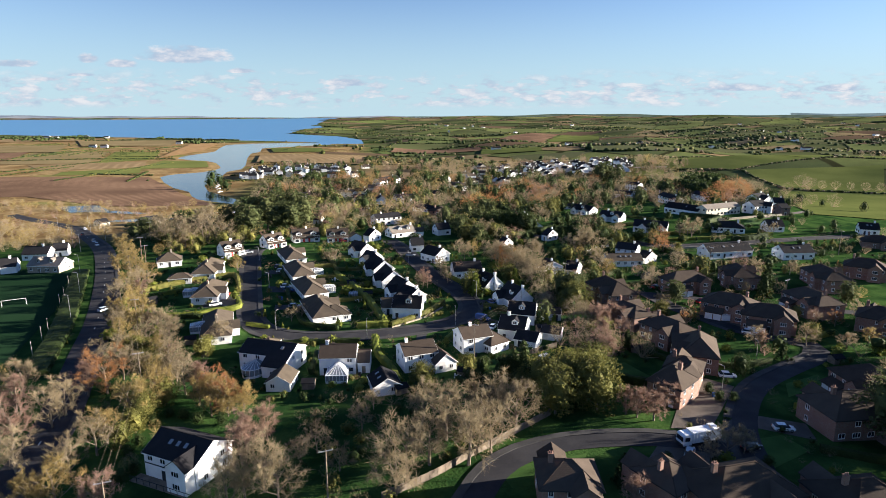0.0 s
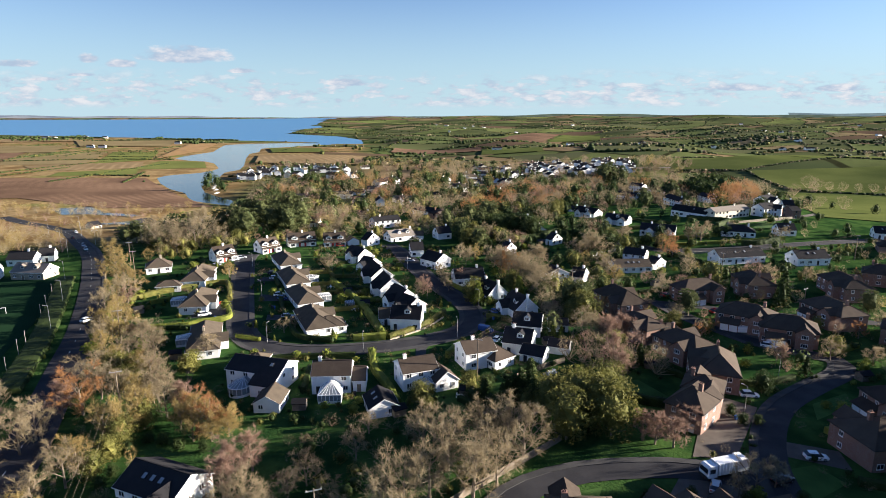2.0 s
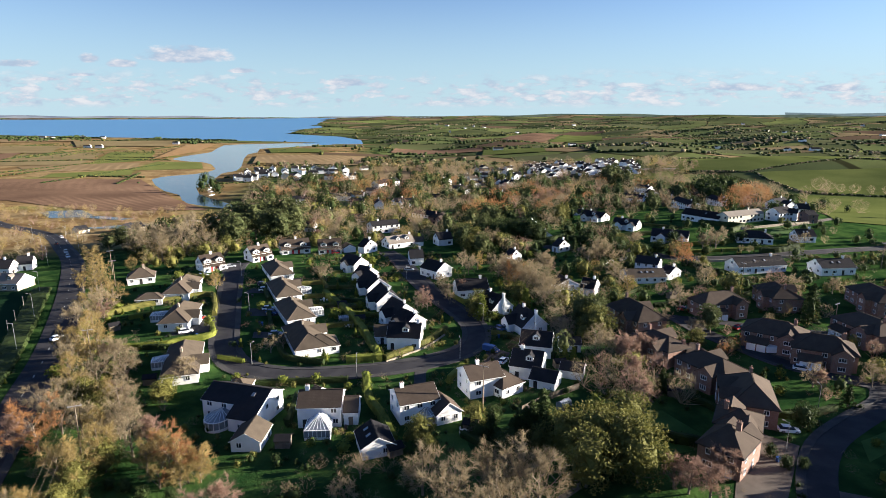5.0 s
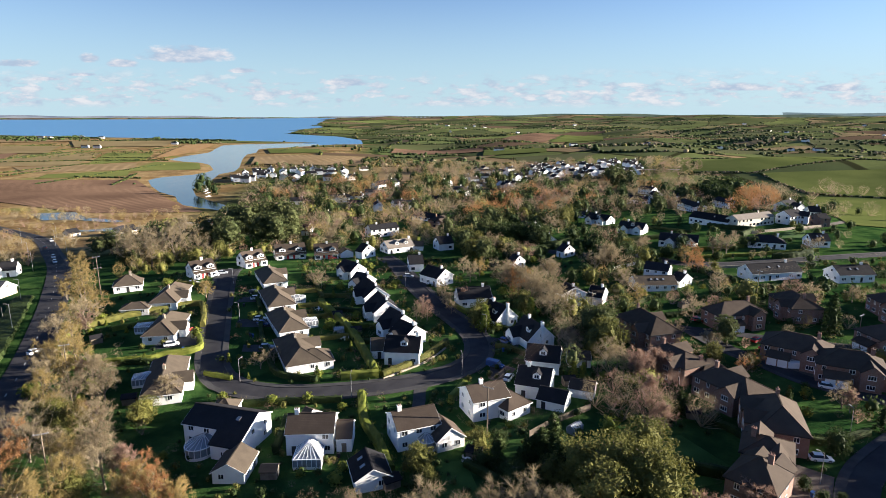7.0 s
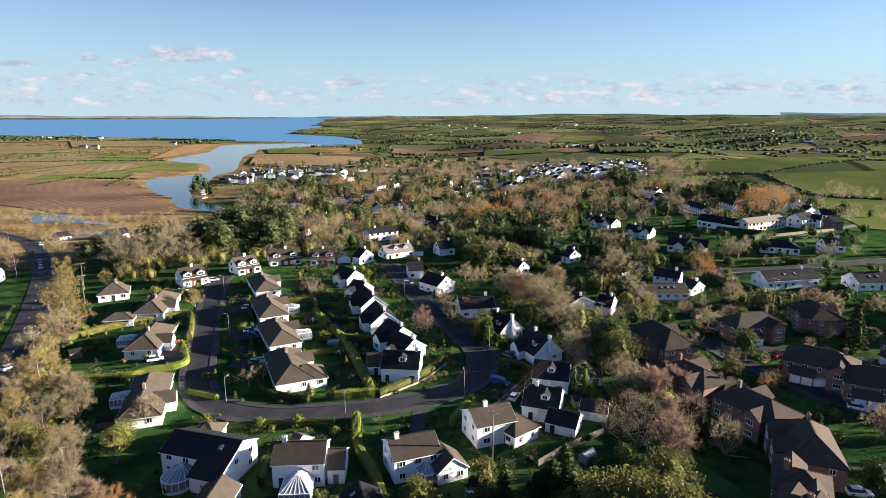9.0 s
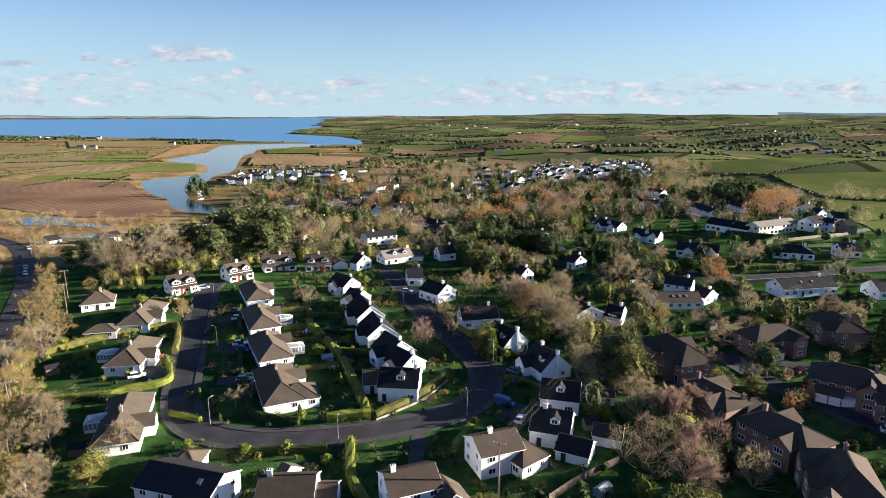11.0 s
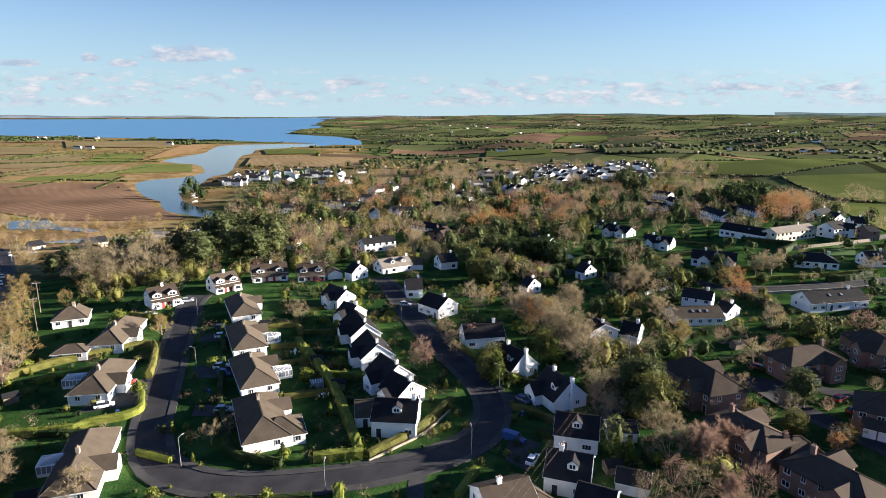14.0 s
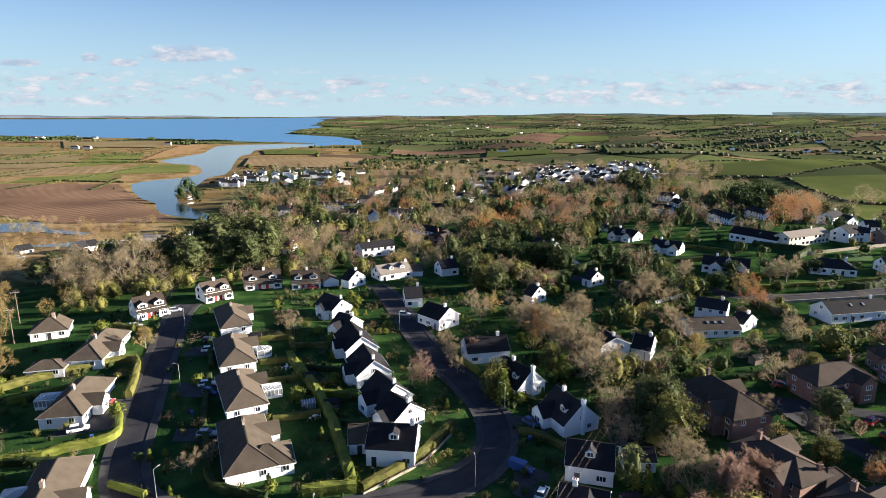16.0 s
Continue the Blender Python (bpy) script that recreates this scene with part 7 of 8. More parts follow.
# ---- vehicles ----
for paint_name, a, b in (("car_white", (0.70, 0.70, 0.70), (0.82, 0.82, 0.82)), ("car_silver", (0.35, 0.37, 0.40), (0.48, 0.50, 0.53)), ("car_blue", (0.02, 0.05, 0.16), (0.04, 0.09, 0.24)),
                         ("car_black", (0.012, 0.012, 0.015), (0.03, 0.03, 0.035)), ("car_red", (0.30, 0.02, 0.02), (0.42, 0.03, 0.03))):
    M[paint_name] = surface(paint_name, a, b, 0.6, 0.25, 0, 3, spec=0.6)
M["lamp_lens"] = surface("lamp_lens", (0.6, 0.6, 0.62), (0.8, 0.8, 0.8), 3, 0.15, spec=0.7)


def loft(sections):
    """A closed skin through cross-sections along x: each is x, half width at sill, half width at top, z of sill, z of top."""
    v, f = [], []
    for x, w0, w1, z0, z1 in sections:
        v += [(x, -w0, z0), (x, -w0, z0 + 0.55 * (z1 - z0)), (x, -w1, z1 - 0.05), (x, -w1 * 0.85, z1), (x, w1 * 0.85, z1), (x, w1, z1 - 0.05), (x, w0, z0 + 0.55 * (z1 - z0)), (x, w0, z0)]
    n = len(sections)
    for i in range(n - 1):
        f += [(i * 8 + k, i * 8 + (k + 1) % 8, (i + 1) * 8 + (k + 1) % 8, (i + 1) * 8 + k) for k in range(8)]
    return v, f + [tuple(range(7, -1, -1)), tuple(range((n - 1) * 8, n * 8))]


def wheels(ob, spots, r):
    def make():
        return Solid().rod((0, -0.11, 0), (0, 0.11, 0), r, r, 14).mesh("tyre", "rubber"), Solid().rod((0, -0.12, 0), (0, 0.12, 0), r * 0.6, r * 0.6, 10).mesh("rim", "steel")
    tyre, rim = cached(("wheel", r), make)
    for x, y in spots:
        part("rim", rim, part("wheel", tyre, ob, pose(x, y, r)))


def car(x, y, turn, paint, label, van=False):
    def make():
        if van:
            body = loft([(-2.45, 0.86, 0.80, 0.35, 1.0), (-2.42, 0.92, 0.86, 0.30, 1.92), (0.9, 0.94, 0.86, 0.30, 1.95), (1.55, 0.94, 0.82, 0.30, 1.15), (2.35, 0.90, 0.80, 0.32, 0.95), (2.5, 0.78, 0.70, 0.38, 0.75)])
            cab = loft([(0.72, 0.90, 0.84, 1.10, 1.90), (1.0, 0.90, 0.82, 1.10, 1.84), (1.62, 0.86, 0.78, 1.06, 1.14)])
        else:
            body = loft([(-2.15, 0.74, 0.68, 0.42, 0.80), (-2.05, 0.86, 0.78, 0.30, 0.98), (-0.9, 0.89, 0.80, 0.26, 0.98), (0.7, 0.89, 0.80, 0.26, 0.96), (1.75, 0.87, 0.76, 0.28, 0.82), (2.15, 0.74, 0.64, 0.38, 0.66)])
            cab = loft([(-1.95, 0.76, 0.66, 0.92, 1.02), (-1.5, 0.80, 0.62, 0.92, 1.42), (0.0, 0.80, 0.64, 0.92, 1.47), (0.45, 0.80, 0.64, 0.92, 1.36), (1.1, 0.78, 0.70, 0.90, 0.98)])
        roof_skin = Solid().box(-1.45, -0.60, 1.44, 0.25, 0.60, 1.50).mesh("car_roof", paint)
        lamp = Solid().box(-0.06, -0.16, -0.08, 0.06, 0.16, 0.08).mesh("headlight", "lamp_lens")
        tail = Solid().box(-0.05, -0.12, -0.1, 0.05, 0.12, 0.1).mesh("tail_light", "red")
        return mesh_of("body", *body, [paint], None, False), mesh_of("cabin_glass", *cab, ["glass"], None, False), roof_skin, lamp, tail
    body, cab, roof_skin, lamp, tail = cached(("car", paint, van), make)
    c = thing("van" if van else "car", x, y, turn, label, "van" if van else "car", "parked vehicles", z=float(ground(x, y)) + 0.08)
    part("body", body, c)
    part("cabin_glass", cab, c)
    if not van:
        part("car_roof", roof_skin, c)
    for q in (-0.55, 0.55):
        part("headlight", lamp, c, pose(2.08 if not van else 2.42, q, 0.66 if not van else 0.8))
        part("tail_light", tail, c, pose(-2.12 if not van else -2.42, q, 0.78 if not van else 1.0))
    wheels(c, [(a, b) for a in (-1.3, 1.35) for b in (-0.8, 0.8)], 0.32)


for x, y, turn, paint, words in (
        (73.4, 112.1, -8, "car_white", "white car parked on a paved drive"), (49.5, 102.6, 60, "car_silver", "silver car beside the refuse truck"), (75.1, 139.8, -10, "car_white", "white estate car on a drive"),
        (62.5, 104.5, 20, "car_black", "dark car half hidden by a bare tree"), (-113.2, 197.6, 70, "car_white", "white car on the main road"), (98, 172.5, -30, "car_white", "white car at the kerb of the brick estate"),
        (101.4, 181.8, -15, "car_silver", "silver car outside a brick house"), (96.4, 197.5, 5, "car_red", "red car on a brick house drive"),
        (-87.2, 276.7, 15, "car_silver", "silver car at the head of the crescent"), (-89.4, 272.9, 20, "car_white", "white car at the head of the crescent"), (-63.7, 243.6, 12, "car_white", "white car on a bungalow drive"),
        (-56.8, 223, 14, "car_white", "white car on a bungalow drive"), (-54.6, 218.9, -22, "car_blue", "dark blue car on a bungalow drive"), (-48.4, 200.2, 4, "car_silver", "silver-blue car on a bungalow drive"),
        (-93.3, 261.6, 10, "car_silver", "pale car beside a bungalow"), (-76.7, 202.2, 25, "car_white", "white car beside a bungalow hedge"), (-76.4, 213.1, 80, "car_red", "red car in front of a bungalow"),
        (21.3, 204.5, -50, "car_blue", "blue car beside a white gabled house"), (-46.7, 306.3, 10, "car_red", "red car outside a semi-detached house"), (-10.3, 276, -10, "car_silver", "silver car at the roadside"),
        (-66.3, 250.4, 8, "car_black", "black car on a bungalow drive"), (92.4, 219.5, -14, "car_white", "white car outside a brick garage"), (86.9, 221.5, -40, "car_red", "red car outside a brick garage"),
        (19.3, 179.4, 62, "car_white", "white car on a shared drive"), (96.9, 203.8, 30, "car_red", "red car on the estate lane")):
    car(x, y, turn, paint, words)
car(16.6, 187.2, -35, "car_blue", "dark blue van parked by a drive", True)
car(97.4, 184.6, -5, "car_white", "white van outside a brick house", True)
for x, y, turn, paint in ((-188, 327, -55, "car_silver"), (-178, 312, -55, "car_white"), (-214, 361, 125, "car_black"), (-230, 392, -50, "car_white"), (-222, 398, 40, "car_silver")):
    car(x, y, turn, paint, "car on the busy main road junction")


def refuse_truck(x, y, turn):
    c = thing("refuse_truck", x, y, turn, "white refuse truck standing in the estate road", "truck", z=float(ground(x, y)) + 0.1)
    part("chassis", Solid().box(-4.4, -0.9, 0.55, 4.3, 0.9, 0.85).mesh("chassis", "trim"), c)
    v, f = loft([(-4.6, 1.15, 1.05, 0.9, 2.6), (-4.0, 1.22, 1.15, 0.85, 3.3), (-2.6, 1.22, 1.15, 0.85, 3.35), (-2.5, 1.20, 1.10, 0.85, 3.1), (2.2, 1.20, 1.10, 0.85, 3.1)])
    hold = part("hopper_body", mesh_of("hopper_body", v, f, ["car_white"]), c)
    for i in range(7):
        part("rib", cached("truck_rib", lambda: Solid().box(-0.05, -1.26, 0.95, 0.05, 1.26, 3.0).mesh("rib", "paint")), hold, pose(-2.1 + i * 0.68, 0, 0))
    v, f = loft([(2.35, 1.2, 1.1, 0.6, 2.85), (3.9, 1.2, 1.1, 0.6, 2.85), (4.35, 1.18, 1.05, 0.55, 2.6)])
    cab = part("cab", mesh_of("cab", v, f, ["car_white"]), c)
    part("windscreen", Solid().box(4.30, -1.0, 1.45, 4.42, 1.0, 2.35).mesh("windscreen", "glass"), cab)
    for q in (-1, 1):
        part("cab_window", Solid().box(2.9, q * 1.2 - 0.04, 1.5, 4.0, q * 1.2 + 0.04, 2.3).mesh("cab_window", "glass"), cab)
    part("bumper", Solid().box(4.25, -1.15, 0.45, 4.5, 1.15, 0.85).mesh("bumper", "trim"), cab)
    wheels(c, [(a, b) for a in (-3.0, -1.7, 3.2) for b in (-1.05, 1.05)], 0.5)


refuse_truck(53.0, 106.9, 195)


# ---- poles, wires and lamps ----
def power_pole(x, y, turn, high=11.5, label="wooden power pole with a steel crossarm"):
    p = thing("power_pole", x, y, turn, label, "utility pole", "power poles")
    part("pole", Solid().rod((0, 0, -0.5), (0, 0, high), 0.17, 0.11, 8).mesh("pole", "timber"), p)
    arm = part("crossarm", Solid().box(-1.25, -0.07, high - 0.35, 1.25, 0.07, high - 0.2).mesh("crossarm", "steel"), p)
    knob = cached("insulator", lambda: Solid().rod((0, 0, 0), (0, 0, 0.28), 0.07, 0.05, 7).mesh("insulator", "concrete"))
    for q in (-1.1, 0.0, 1.1):
        part("insulator", knob, arm, pose(q, 0, high - 0.2))


def wire(a, b, sag=1.2, thick=0.010):
    """A hanging wire, one unbroken three-sided tube."""
    a, b = Vector(a), Vector(b)
    side = (b - a).cross(Vector((0, 0, 1))).normalized() * thick
    up = Vector((0, 0, thick))
    v, f = [], []
    for i in range(15):
        t = i / 14
        p = a.lerp(b, t) - Vector((0, 0, 4 * sag * t * (1 - t)))
        v += [p + up, p - up * 0.5 + side, p - up * 0.5 - side]
    for i in range(14):
        f += [(3 * i + k, 3 * i + (k + 1) % 3, 3 * i + 3 + (k + 1) % 3, 3 * i + 3 + k) for k in range(3)]
    tagged(new("overhead_wire", mesh_of("overhead_wire", v, f, ["timber"])), "thin overhead power wire between poles", "wire", "overhead wires")


def pole_line(spots, high=11.5):
    for i, (x, y) in enumerate(spots):
        a, b = spots[max(i - 1, 0)], spots[min(i + 1, len(spots) - 1)]
        power_pole(x, y, math.degrees(math.atan2(b[1] - a[1], b[0] - a[0])) + 90, high)
    for (ax, ay), (bx, by) in zip(spots, spots[1:]):
        t = math.atan2(by - ay, bx - ax) + math.pi / 2
        for q in (-1.1, 0.0, 1.1):
            ox, oy = math.cos(t) * q, math.sin(t) * q
            wire((ax + ox, ay + oy, float(ground(ax, ay)) + high + 0.1), (bx + ox, by + oy, float(ground(bx, by)) + high + 0.1))


power_pole(-18, 90, 20)
pole_line([(11.2, 150.8), (50.5, 218.1), (116.9, 241.7), (190, 268)])
pole_line([(-52, 84), (-71.5, 136.5), (-92.7, 178.9), (-122.8, 250.1), (-133.2, 268)], 10.5)
power_pole(126.2, 201.9, 30, 9.0)
power_pole(-158, 330, 30, 10.0)


def street_lamp(x, y, turn, high=6.2, label="grey steel street lamp with a short arm"):
    p = thing("street_lamp", x, y, turn, label, "street lamp", "street lamps")
    part("post", Solid().rod((0, 0, -0.3), (0, 0, 1.2), 0.09, 0.09, 8).rod((0, 0, 1.2), (0, 0, high), 0.06, 0.045, 8).mesh("post", "steel"), p)
    part("arm", Solid().rod((0, 0, high - 0.02), (0.9, 0, high + 0.15), 0.04, 0.04, 6).mesh("arm", "steel"), p)
    part("lantern", Solid().slab([(0.7, -0.12, high + 0.26), (1.35, -0.1, high + 0.28), (1.35, 0.1, high + 0.28), (0.7, 0.12, high + 0.26)], 0.12).mesh("lantern", "concrete"), p)


for x, y, turn in ((-49.5, 178.9, 60), (12.7 + 3.6, 212.3, 180), (7.4, 182.0, 100), (-19.9, 170.2, 90), (-63.0, 222.0, 180), (-78, 262, 200), (-11, 262, 0), (70, 132, 140), (88, 150, 100)):
    street_lamp(x, y, turn)
for x, y in ((-131, 214.6), (-146.5, 242.0), (-118.6, 187.6), (-175, 292), (-196, 321), (-183, 330), (-215, 372), (-238, 410), (-245, 388)):
    street_lamp(x, y, 200, 9.0, "tall grey lamp column beside the main road")


def flood_post(x, y, high):
    p = thing("pitch_post", x, y, 0, "slim pale post beside the sports pitch", "post", "pitch posts")
    part("post", Solid().rod((0, 0, -0.3), (0, 0, high), 0.07, 0.05, 7).mesh("post", "concrete"), p)
    part("cap", Solid().rod((0, 0, high), (0, 0, high + 0.12), 0.12, 0.05, 7).mesh("cap", "steel"), p)


for x, y in ((-117.2, 170.4), (-119.5, 177.2), (-130.5, 201.5), (-134.5, 210.8), (-141, 224.7), (-112, 158)):
    flood_post(x, y, 4.8)


def goal(x, y, turn):
    g = thing("goal_frame", x, y, turn, "white goalposts on the sports pitch", "goal")
    for q in (-3.6, 3.6):
        part("upright", cached("goal_post", lambda: Solid().rod((0, 0, 0), (0, 0, 2.5), 0.07, 0.07, 7).mesh("upright", "paint")), g, pose(q, 0, 0))
    part("crossbar", Solid().rod((-3.6, 0, 2.47), (3.6, 0, 2.47), 0.07, 0.07, 7).mesh("crossbar", "paint"), g)


goal(-148, 203.8, 30)


# ---- fences and walls ----
def board_fence(pts, high=1.7, label="weathered timber board fence"):
    line = smooth_line(pts, 1.8)
    f = tagged(new("fence"), label, "fence")
    panel = cached("fence_panel", lambda: Solid().box(-0.9, -0.02, 0.1, 0.9, 0.02, high).mesh("board_panel", "timber"))
    post = cached("fence_post", lambda: Solid().box(-0.06, -0.06, -0.4, 0.06, 0.06, high + 0.12).mesh("post", "timber"))
    for a, b in zip(line, line[1:]):
        mid = (a + b) / 2
        t = math.degrees(math.atan2(b.y - a.y, b.x - a.x))
        k = (b - a).length / 1.8
        part("board_panel", panel, f, pose(mid.x, mid.y, float(ground(mid.x, mid.y)), 0, 0, t) @ Matrix.Diagonal((k, 1, 1, 1)))
        part("post", post, f, pose(a.x, a.y, float(ground(a.x, a.y)), 0, 0, t))


board_fence([(-9, 92), (-0.7, 97.5), (6.9, 103.9), (15.5, 111), (26.1, 120.1)])
board_fence([(20, 150), (27, 156), (36, 162)], 1.7, "dark timber fence behind a lawn")


def low_wall(pts, high, wide, mat, label):
    v, f = ribbon(pts, wide / 2, -wide / 2, high, high + 0.3)
    tagged(new("garden_wall", mesh_of("garden_wall", v, f, [mat])), label, "wall", kind="structure")


low_wall([(76, 284.2), (81.4, 288.1), (86.6, 290.9), (93.6, 295.4)], 1.3, 0.3, "white", "low white rendered lane wall")
low_wall([(168.3, 344), (187.8, 350), (216, 360)], 1.4, 0.4, "stone", "pale stone wall below the courtyard")
low_wall([(-13, 180.0), (-7.0, 185.6), (-2, 190.6), (3.6, 200.5)], 0.5, 0.25, "stone", "low stone wall at the footway")
low_wall([(118, 283.5), (145, 285.5), (166, 288)], 0.9, 0.35, "stone", "stone wall along the lane")


# ---- forecourt by the river ----
def forecourt(x, y, turn):
    c = thing("canopy", x, y, turn, "white flat canopy with a red edge by the river", "canopy")
    part("deck", Solid().box(-9, -6, 4.6, 9, 6, 5.3).mesh("deck", "paint"), c)
    part("fascia", Solid().box(-9.1, -6.1, 4.5, 9.1, -6.0, 5.2).mesh("fascia", "red"), c)
    for a in (-5.5, 5.5):
        part("column", cached("canopy_post", lambda: Solid().box(-0.2, -0.2, -0.3, 0.2, 0.2, 4.6).mesh("column", "concrete")), c, pose(a, 0, 0))


forecourt(-158, 462, -8)
drape("yard", [(-205, 455), (-150, 446), (-140, 478), (-200, 492)], "concrete", "pale concrete yard by the river", "yard", 0.15, 8)
for ring in ([(-330, 524), (-300, 536), (-268, 500), (-300, 492)], [(-285, 498), (-268, 505), (-235, 492), (-240, 484)], [(-250, 440), (-225, 462), (-185, 462), (-215, 440)]):
    drape("pool", ring, "river", "still pool among the reeds", "water", 0.3, 6)

# ---- drives and lawns ----
for ring, mat_name, words in (
        ([(50, 113), (58, 112), (74, 134), (66, 142)], "gravel", "block-paved drive of a brick house"), ([(66, 114), (78, 108), (80, 115), (70, 119)], "gravel", "paved drive with a parked car"),
        ([(40, 100), (52, 97), (56, 104), (46, 108)], "gravel", "paved forecourt with a parked car"), ([(92, 176), (104, 180), (102, 188), (92, 187)], "gravel", "paved drive outside a brick house"),
        ([(-70, 240), (-60, 241), (-59, 246), (-70, 246)], "path", "tarmac bungalow drive"), ([(-63, 217), (-52, 217), (-51, 225), (-64, 224)], "path", "tarmac bungalow drive"),
        ([(-55, 198), (-44, 198), (-44, 203), (-56, 203)], "path", "tarmac bungalow drive"), ([(-82, 199), (-70, 203), (-73, 216), (-80, 216)], "path", "tarmac drive of a bungalow"),
        ([(14, 180), (18, 176), (22, 186), (16, 191)], "path", "tarmac drive beside white houses"), ([(16, 203), (24, 199), (26, 205), (18, 209)], "path", "tarmac drive beside a white house"),
        ([(4, 146), (14, 140), (24, 150), (14, 156)], "lawn", "mown garden lawn"), ([(-4, 130), (8, 132), (6, 142), (-6, 140)], "lawn", "mown garden lawn"),
        ([(44, 130), (58, 134), (52, 150), (40, 148)], "lawn", "broad back garden lawn"), ([(84, 128), (98, 136), (100, 142), (88, 136)], "lawn", "mown front lawn"),
        ([(60, 96), (74, 104), (72, 110), (64, 108)], "lawn", "mown front lawn"), ([(-76, 182), (-66, 186), (-60, 176), (-66, 168)], "lawn", "mown bungalow lawn"),
        ([(12, 100), (30, 104), (26, 96), (14, 94)], "lawn", "open estate lawn"), ([(178, 333), (190, 332), (205, 356), (195, 356)], "lawn", "sunlit lawn above the lane"), ([(133, 318), (142, 313), (155, 336), (147, 343)], "lawn", "mown lawn below the courtyard"), ([(102, 297.5), (119, 295.4), (128, 310.6), (110, 317)], "lawn", "mown garden lawn beside the lane"),
        ([(90, 342), (110, 350), (118, 346), (96, 334)], "lawn", "sloping lawn of a white house")):
    drape("lawn" if mat_name == "lawn" else "driveway", ring, mat_name, words, "lawn" if mat_name == "lawn" else "driveway", 0.07, 8)

# hedges between the plots
for row, mat_name in (([(-24, 205.5), (-14, 203)], "leaf_dark"), ([(-29, 219), (-19, 217)], "leaf_green"), ([(-36, 233), (-24, 231)], "leaf_dark"), ([(-42, 247), (-31, 248)], "leaf_olive"), ([(-46, 268), (-38, 270)], "leaf_dark"),
                      ([(-58, 228), (-52, 208), (-47, 196), (-41, 183), (-30, 179)], "leaf_dark"), ([(-66, 250), (-59, 232)], "leaf_dark"), ([(-40, 244), (-46, 262), (-50, 274)], "leaf_olive"),
                      ([(-88, 222), (-100, 214)], "leaf_green"), ([(-84, 190), (-70, 190)], "leaf_dark"), ([(-33, 160), (-32, 146)], "leaf_dark"),
                      ([(-52, 165), (-36, 167), (-22, 168)], "leaf_dark"), ([(4, 168), (8, 176)], "leaf_green"), ([(6, 140), (14, 132), (22, 128)], "leaf_dark"), ([(22, 190), (34, 182)], "leaf_dark"),
                      ([(14, 224), (24, 214), (36, 206)], "leaf_dark"), ([(6, 240), (12, 230)], "leaf_green"), ([(72, 150), (80, 146), (92, 150)], "leaf_dark"), ([(110, 165), (124, 172)], "leaf_green"),
                      ([(76, 104), (88, 100), (100, 104)], "leaf_dark"), ([(82, 122), (92, 124)], "leaf_green"), ([(56, 160), (64, 150), (62, 140)], "leaf_dark"), ([(78, 226), (100, 232), (118, 238)], "leaf_dark"),
                      ([(40, 232), (60, 232), (80, 246)], "leaf_dark"), ([(104, 250), (120, 256), (150, 254)], "leaf_dark"), ([(120, 300), (150, 302), (180, 306)], "leaf_green"), ([(96, 380), (120, 372), (140, 352)], "leaf_dark")):
    hedge(row, 1.3, 1.5, mat_name, "trimmed hedge between two garden plots", 3)


# ---- small things in gardens and on the water ----
def garden_shed(x, y, turn, w=2.4, d=3.0, mat="timber", label="small weathered timber garden shed"):
    g = thing("garden_shed", x, y, turn, label, "shed", "garden sheds")
    part("wall", body_mesh(d, w, 1.9, 2.5, "gable", mat), g)
    s, cap, boards = roof_meshes(d, w, 1.9, 2.5, "gable")
    part("roof", s.mesh("roof", "slate"), g)
    part("shed_door", Solid().box(-0.4, -0.04, 0, 0.4, 0.04, 1.75).mesh("shed_door", "trim"), g, pose(d / 2 + 0.02, 0, 0, 0, 0, 90))


for x, y, turn in ((-24, 212, 15), (-32, 226, 20), (-53, 252, 10), (-100, 205, 40), (-72, 168, 15), (-31, 138, 0), (-8, 134, 30), (8, 143, -20), (34, 176, 10), (40, 196, 30), (58, 158, -20), (110, 150, 10), (44, 212, 0), (88, 236, 20), (128, 236, 0)):
    garden_shed(x, y, turn)


def greenhouse(x, y, turn):
    g = thing("greenhouse", x, y, turn, "small aluminium-framed garden greenhouse", "greenhouse", "greenhouses")
    part("frame_sill", Solid().box(-1.5, -1.0, 0, 1.5, 1.0, 0.2).mesh("frame_sill", "concrete"), g)
    part("glazing", body_mesh(3.0, 2.0, 1.5, 2.2, "gable", "roofglass"), g)
    bar = cached("greenhouse_bar", lambda: Solid().face_loop([(-0.03, -1.03, 0.1), (0.03, -1.03, 0.1), (0.03, -1.03, 1.55), (-0.03, -1.03, 1.55), (-0.03, 0, 2.3), (0.03, 0, 2.3), (-0.03, 1.03, 1.55), (0.03, 1.03, 1.55), (-0.03, 1.03, 0.1), (0.03, 1.03, 0.1)],
                                                            [(0, 1, 2, 3), (3, 2, 5, 4), (4, 5, 7, 6), (6, 7, 9, 8)]).mesh("glazing_bar", "paint"))
    for i in range(6):
        part("glazing_bar", bar, g, pose(-1.5 + 0.6 * i, 0, 0))


for x, y, turn in ((-29.5, 212.5, 20), (-37, 199, 10), (-98, 247, 20), (30, 152, 40)):
    greenhouse(x, y, turn)


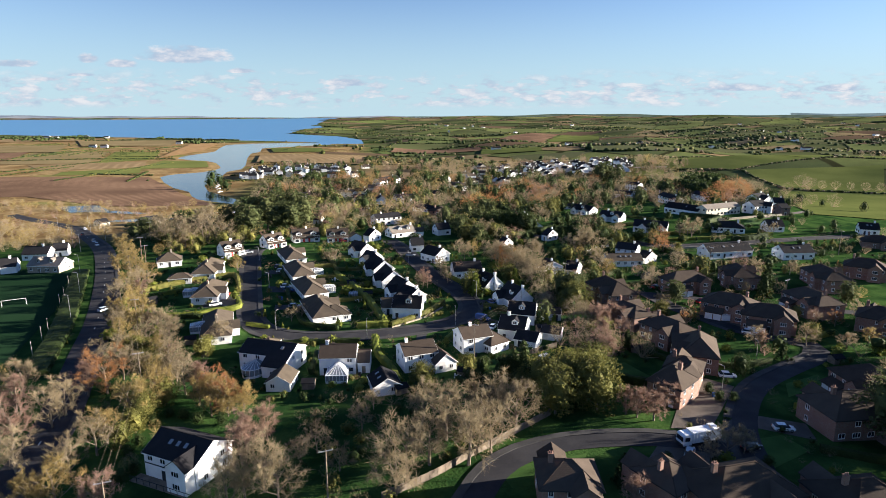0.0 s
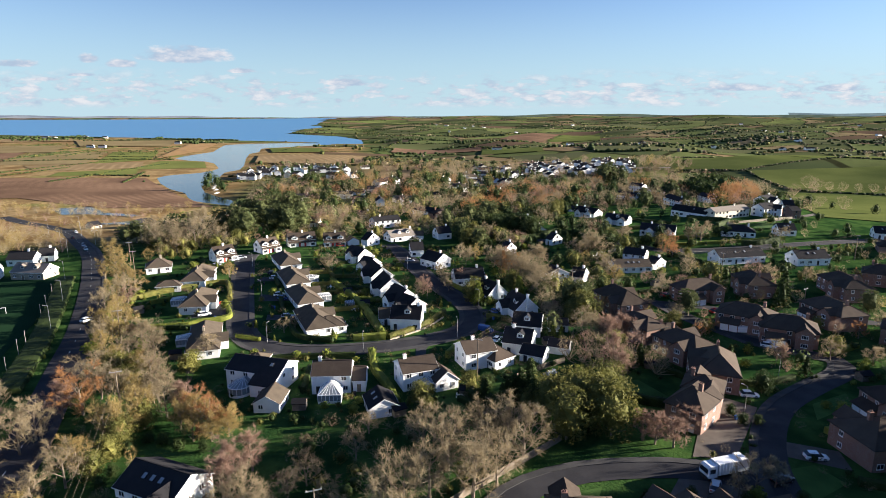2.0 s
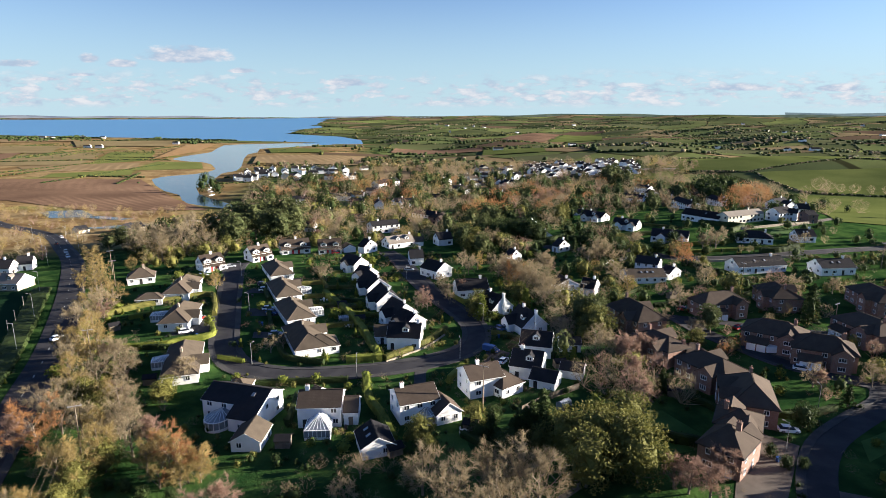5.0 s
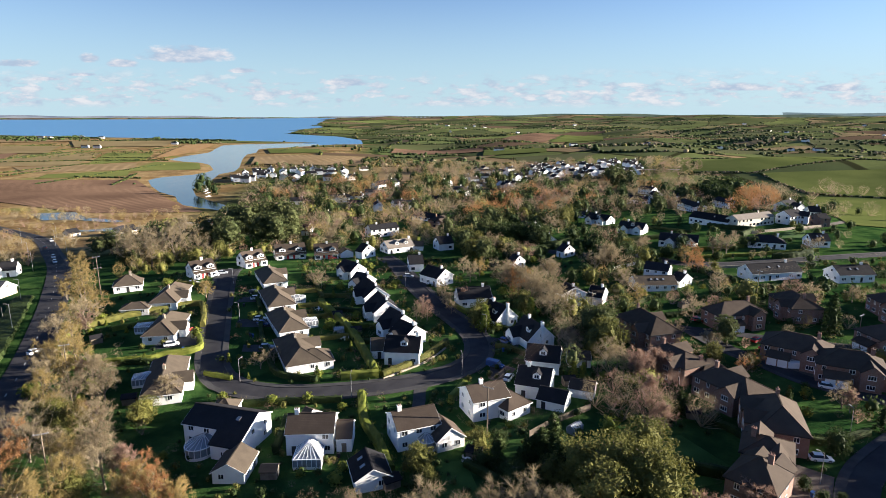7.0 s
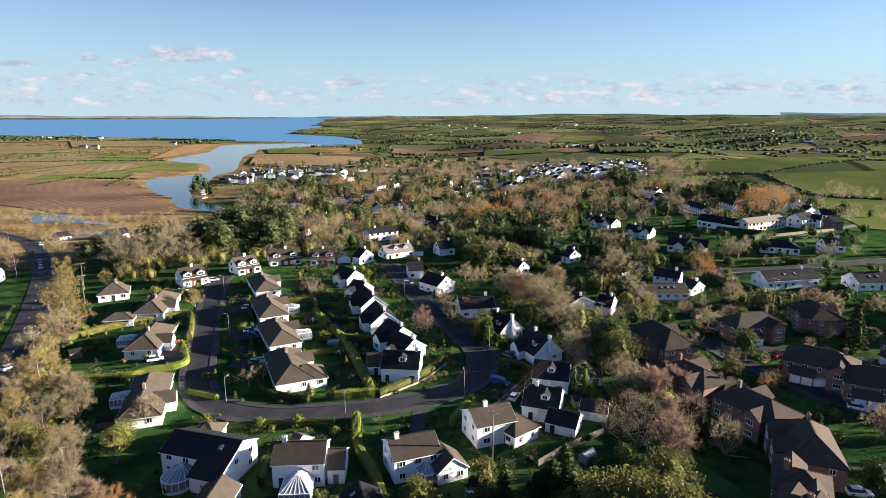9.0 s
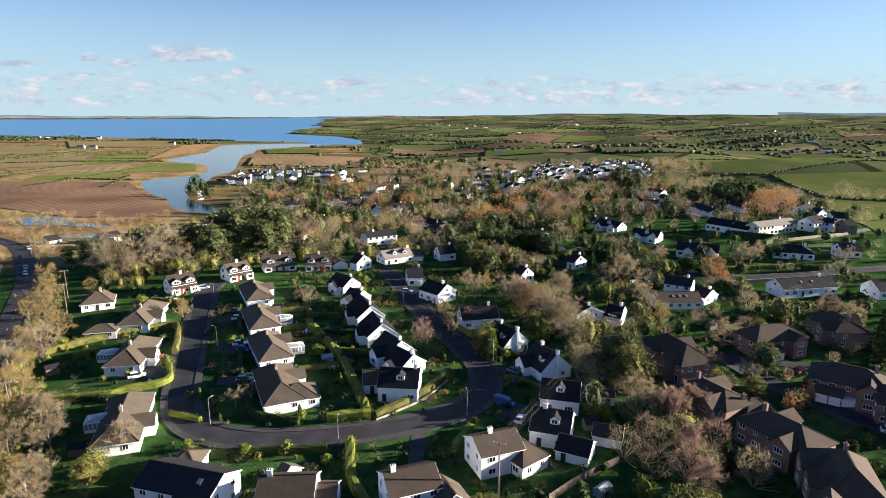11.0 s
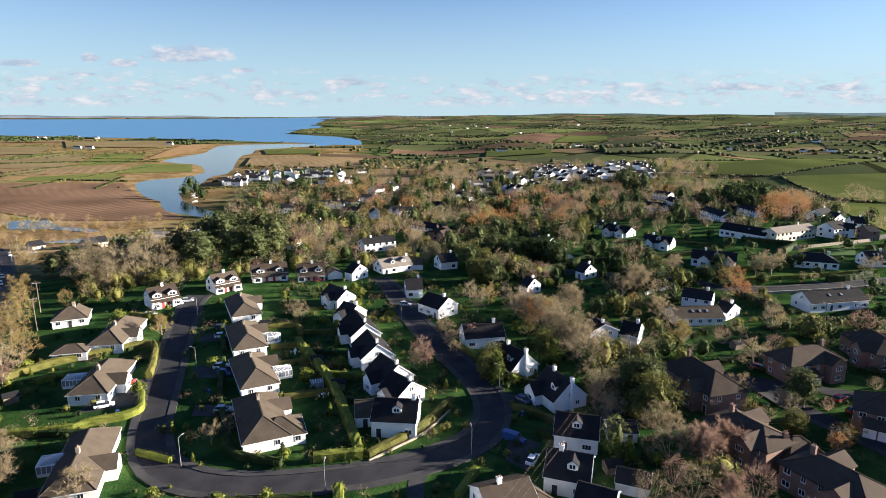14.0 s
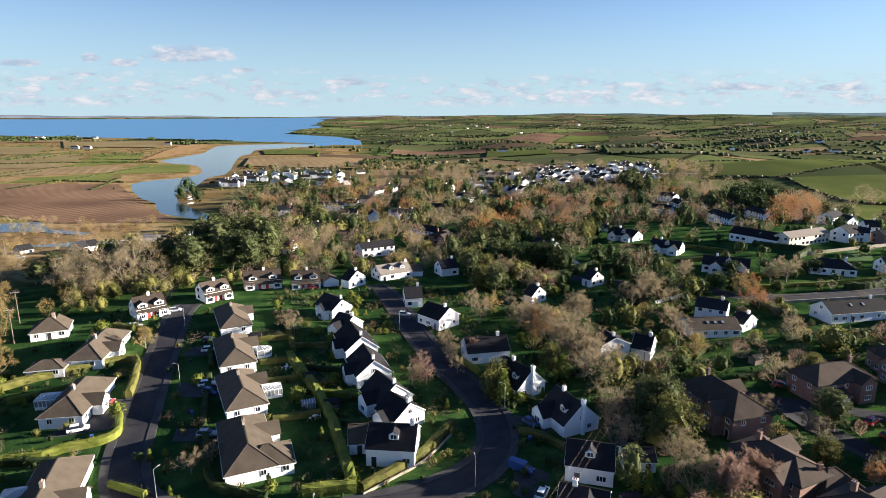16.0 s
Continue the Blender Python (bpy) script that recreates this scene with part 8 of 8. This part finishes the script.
def wheelie_bin(x, y, turn, mat):
    b = thing("wheelie_bin", x, y, turn, "plastic household wheelie bin beside a wall", "bin", "wheelie bins")
    body, lid = cached(("bin", mat), lambda: (mesh_of("bin_body", [(-0.22, -0.25, 0), (0.22, -0.25, 0), (0.22, 0.25, 0), (-0.22, 0.25, 0), (-0.29, -0.33, 0.95), (0.29, -0.33, 0.95), (0.29, 0.33, 0.95), (-0.29, 0.33, 0.95)],
                                                  [(3, 2, 1, 0), (4, 5, 6, 7), (0, 1, 5, 4), (1, 2, 6, 5), (2, 3, 7, 6), (3, 0, 4, 7)], [mat]), Solid().slab([(-0.31, -0.36, 1.03), (0.31, -0.36, 1.03), (0.31, 0.36, 1.1), (-0.31, 0.36, 1.1)], 0.08).mesh("bin_lid", mat)))
    part("bin_body", body, b)
    part("bin_lid", lid, b)


for i, (x, y) in enumerate(((-56, 209.5), (-55, 208.8), (-48, 196), (-66, 236), (-72, 199), (-71, 198.4), (-12, 187), (20, 198), (19, 197.2), (12, 156), (66, 128), (58, 110), (57.2, 109.6), (94, 186), (-42, 138), (-19, 144))):
    wheelie_bin(x, y, 30 * i, ("trim", "car_blue", "leaf_dark")[i % 3])


def patio_set(x, y, turn):
    t = thing("garden_table", x, y, turn, "white garden table on a patio", "table", "garden furniture")
    part("tabletop", Solid().rod((0, 0, 0.68), (0, 0, 0.73), 0.6, 0.6, 14).mesh("tabletop", "paint"), t)
    part("pedestal", Solid().rod((0, 0, 0.0), (0, 0, 0.68), 0.16, 0.05, 8).mesh("pedestal", "paint"), t)
    for a in (0, 90, 180, 270):
        cx, cy = x + 1.05 * math.cos(radians(a + turn)), y + 1.05 * math.sin(radians(a + turn))
        c = thing("garden_chair", cx, cy, a + turn, "white slatted garden chair by a table", "chair", "garden furniture")
        part("seat", cached("gseat", lambda: Solid().box(-0.24, -0.24, 0.42, 0.24, 0.24, 0.46).mesh("seat", "paint")), c)
        part("backrest", cached("gback", lambda: Solid().slab([(0.22, -0.24, 0.46), (0.22, 0.24, 0.46), (0.32, 0.24, 0.92), (0.32, -0.24, 0.92)], 0.04).mesh("backrest", "paint")), c)
        for q, r in ((-0.2, -0.2), (-0.2, 0.2), (0.2, -0.2), (0.2, 0.2)):
            part("leg", cached("gleg", lambda: Solid().rod((0, 0, 0), (0, 0, 0.42), 0.025, 0.025, 5).mesh("leg", "paint")), c, pose(q, r, 0))


for x, y, turn in ((-27.0, 207.5, 20), (6.5, 141.5, 40), (-39.5, 233, 10)):
    patio_set(x, y, turn)


def moored_boat(x, y, turn, long):
    b = thing("boat", x, y, turn, "small white boat moored in the river", "boat", "moored boats", z=SEA - 0.1)
    v, f = loft([(-long / 2, long * 0.13, long * 0.15, 0.0, 0.8), (0, long * 0.14, long * 0.17, -0.1, 0.85), (long * 0.3, long * 0.09, long * 0.12, 0.0, 0.95), (long / 2, 0.05, 0.08, 0.3, 1.15)])
    part("hull", mesh_of("hull", v, f, ["paint"]), b)
    part("cuddy", Solid().box(-long * 0.1, -long * 0.09, 0.8, long * 0.2, long * 0.09, 1.5).mesh("cuddy", "paint"), b)
    part("mast", Solid().rod((0, 0, 0.8), (0, 0, long * 1.2), 0.06, 0.04, 6).mesh("mast", "steel"), b)


for x, y, turn, long in ((-250, 700, 30, 8), (-238, 668, 60, 7), (-258, 724, 10, 9), (-228, 642, 50, 6), (-246, 684, 80, 7)):
    moored_boat(x, y, turn, long)
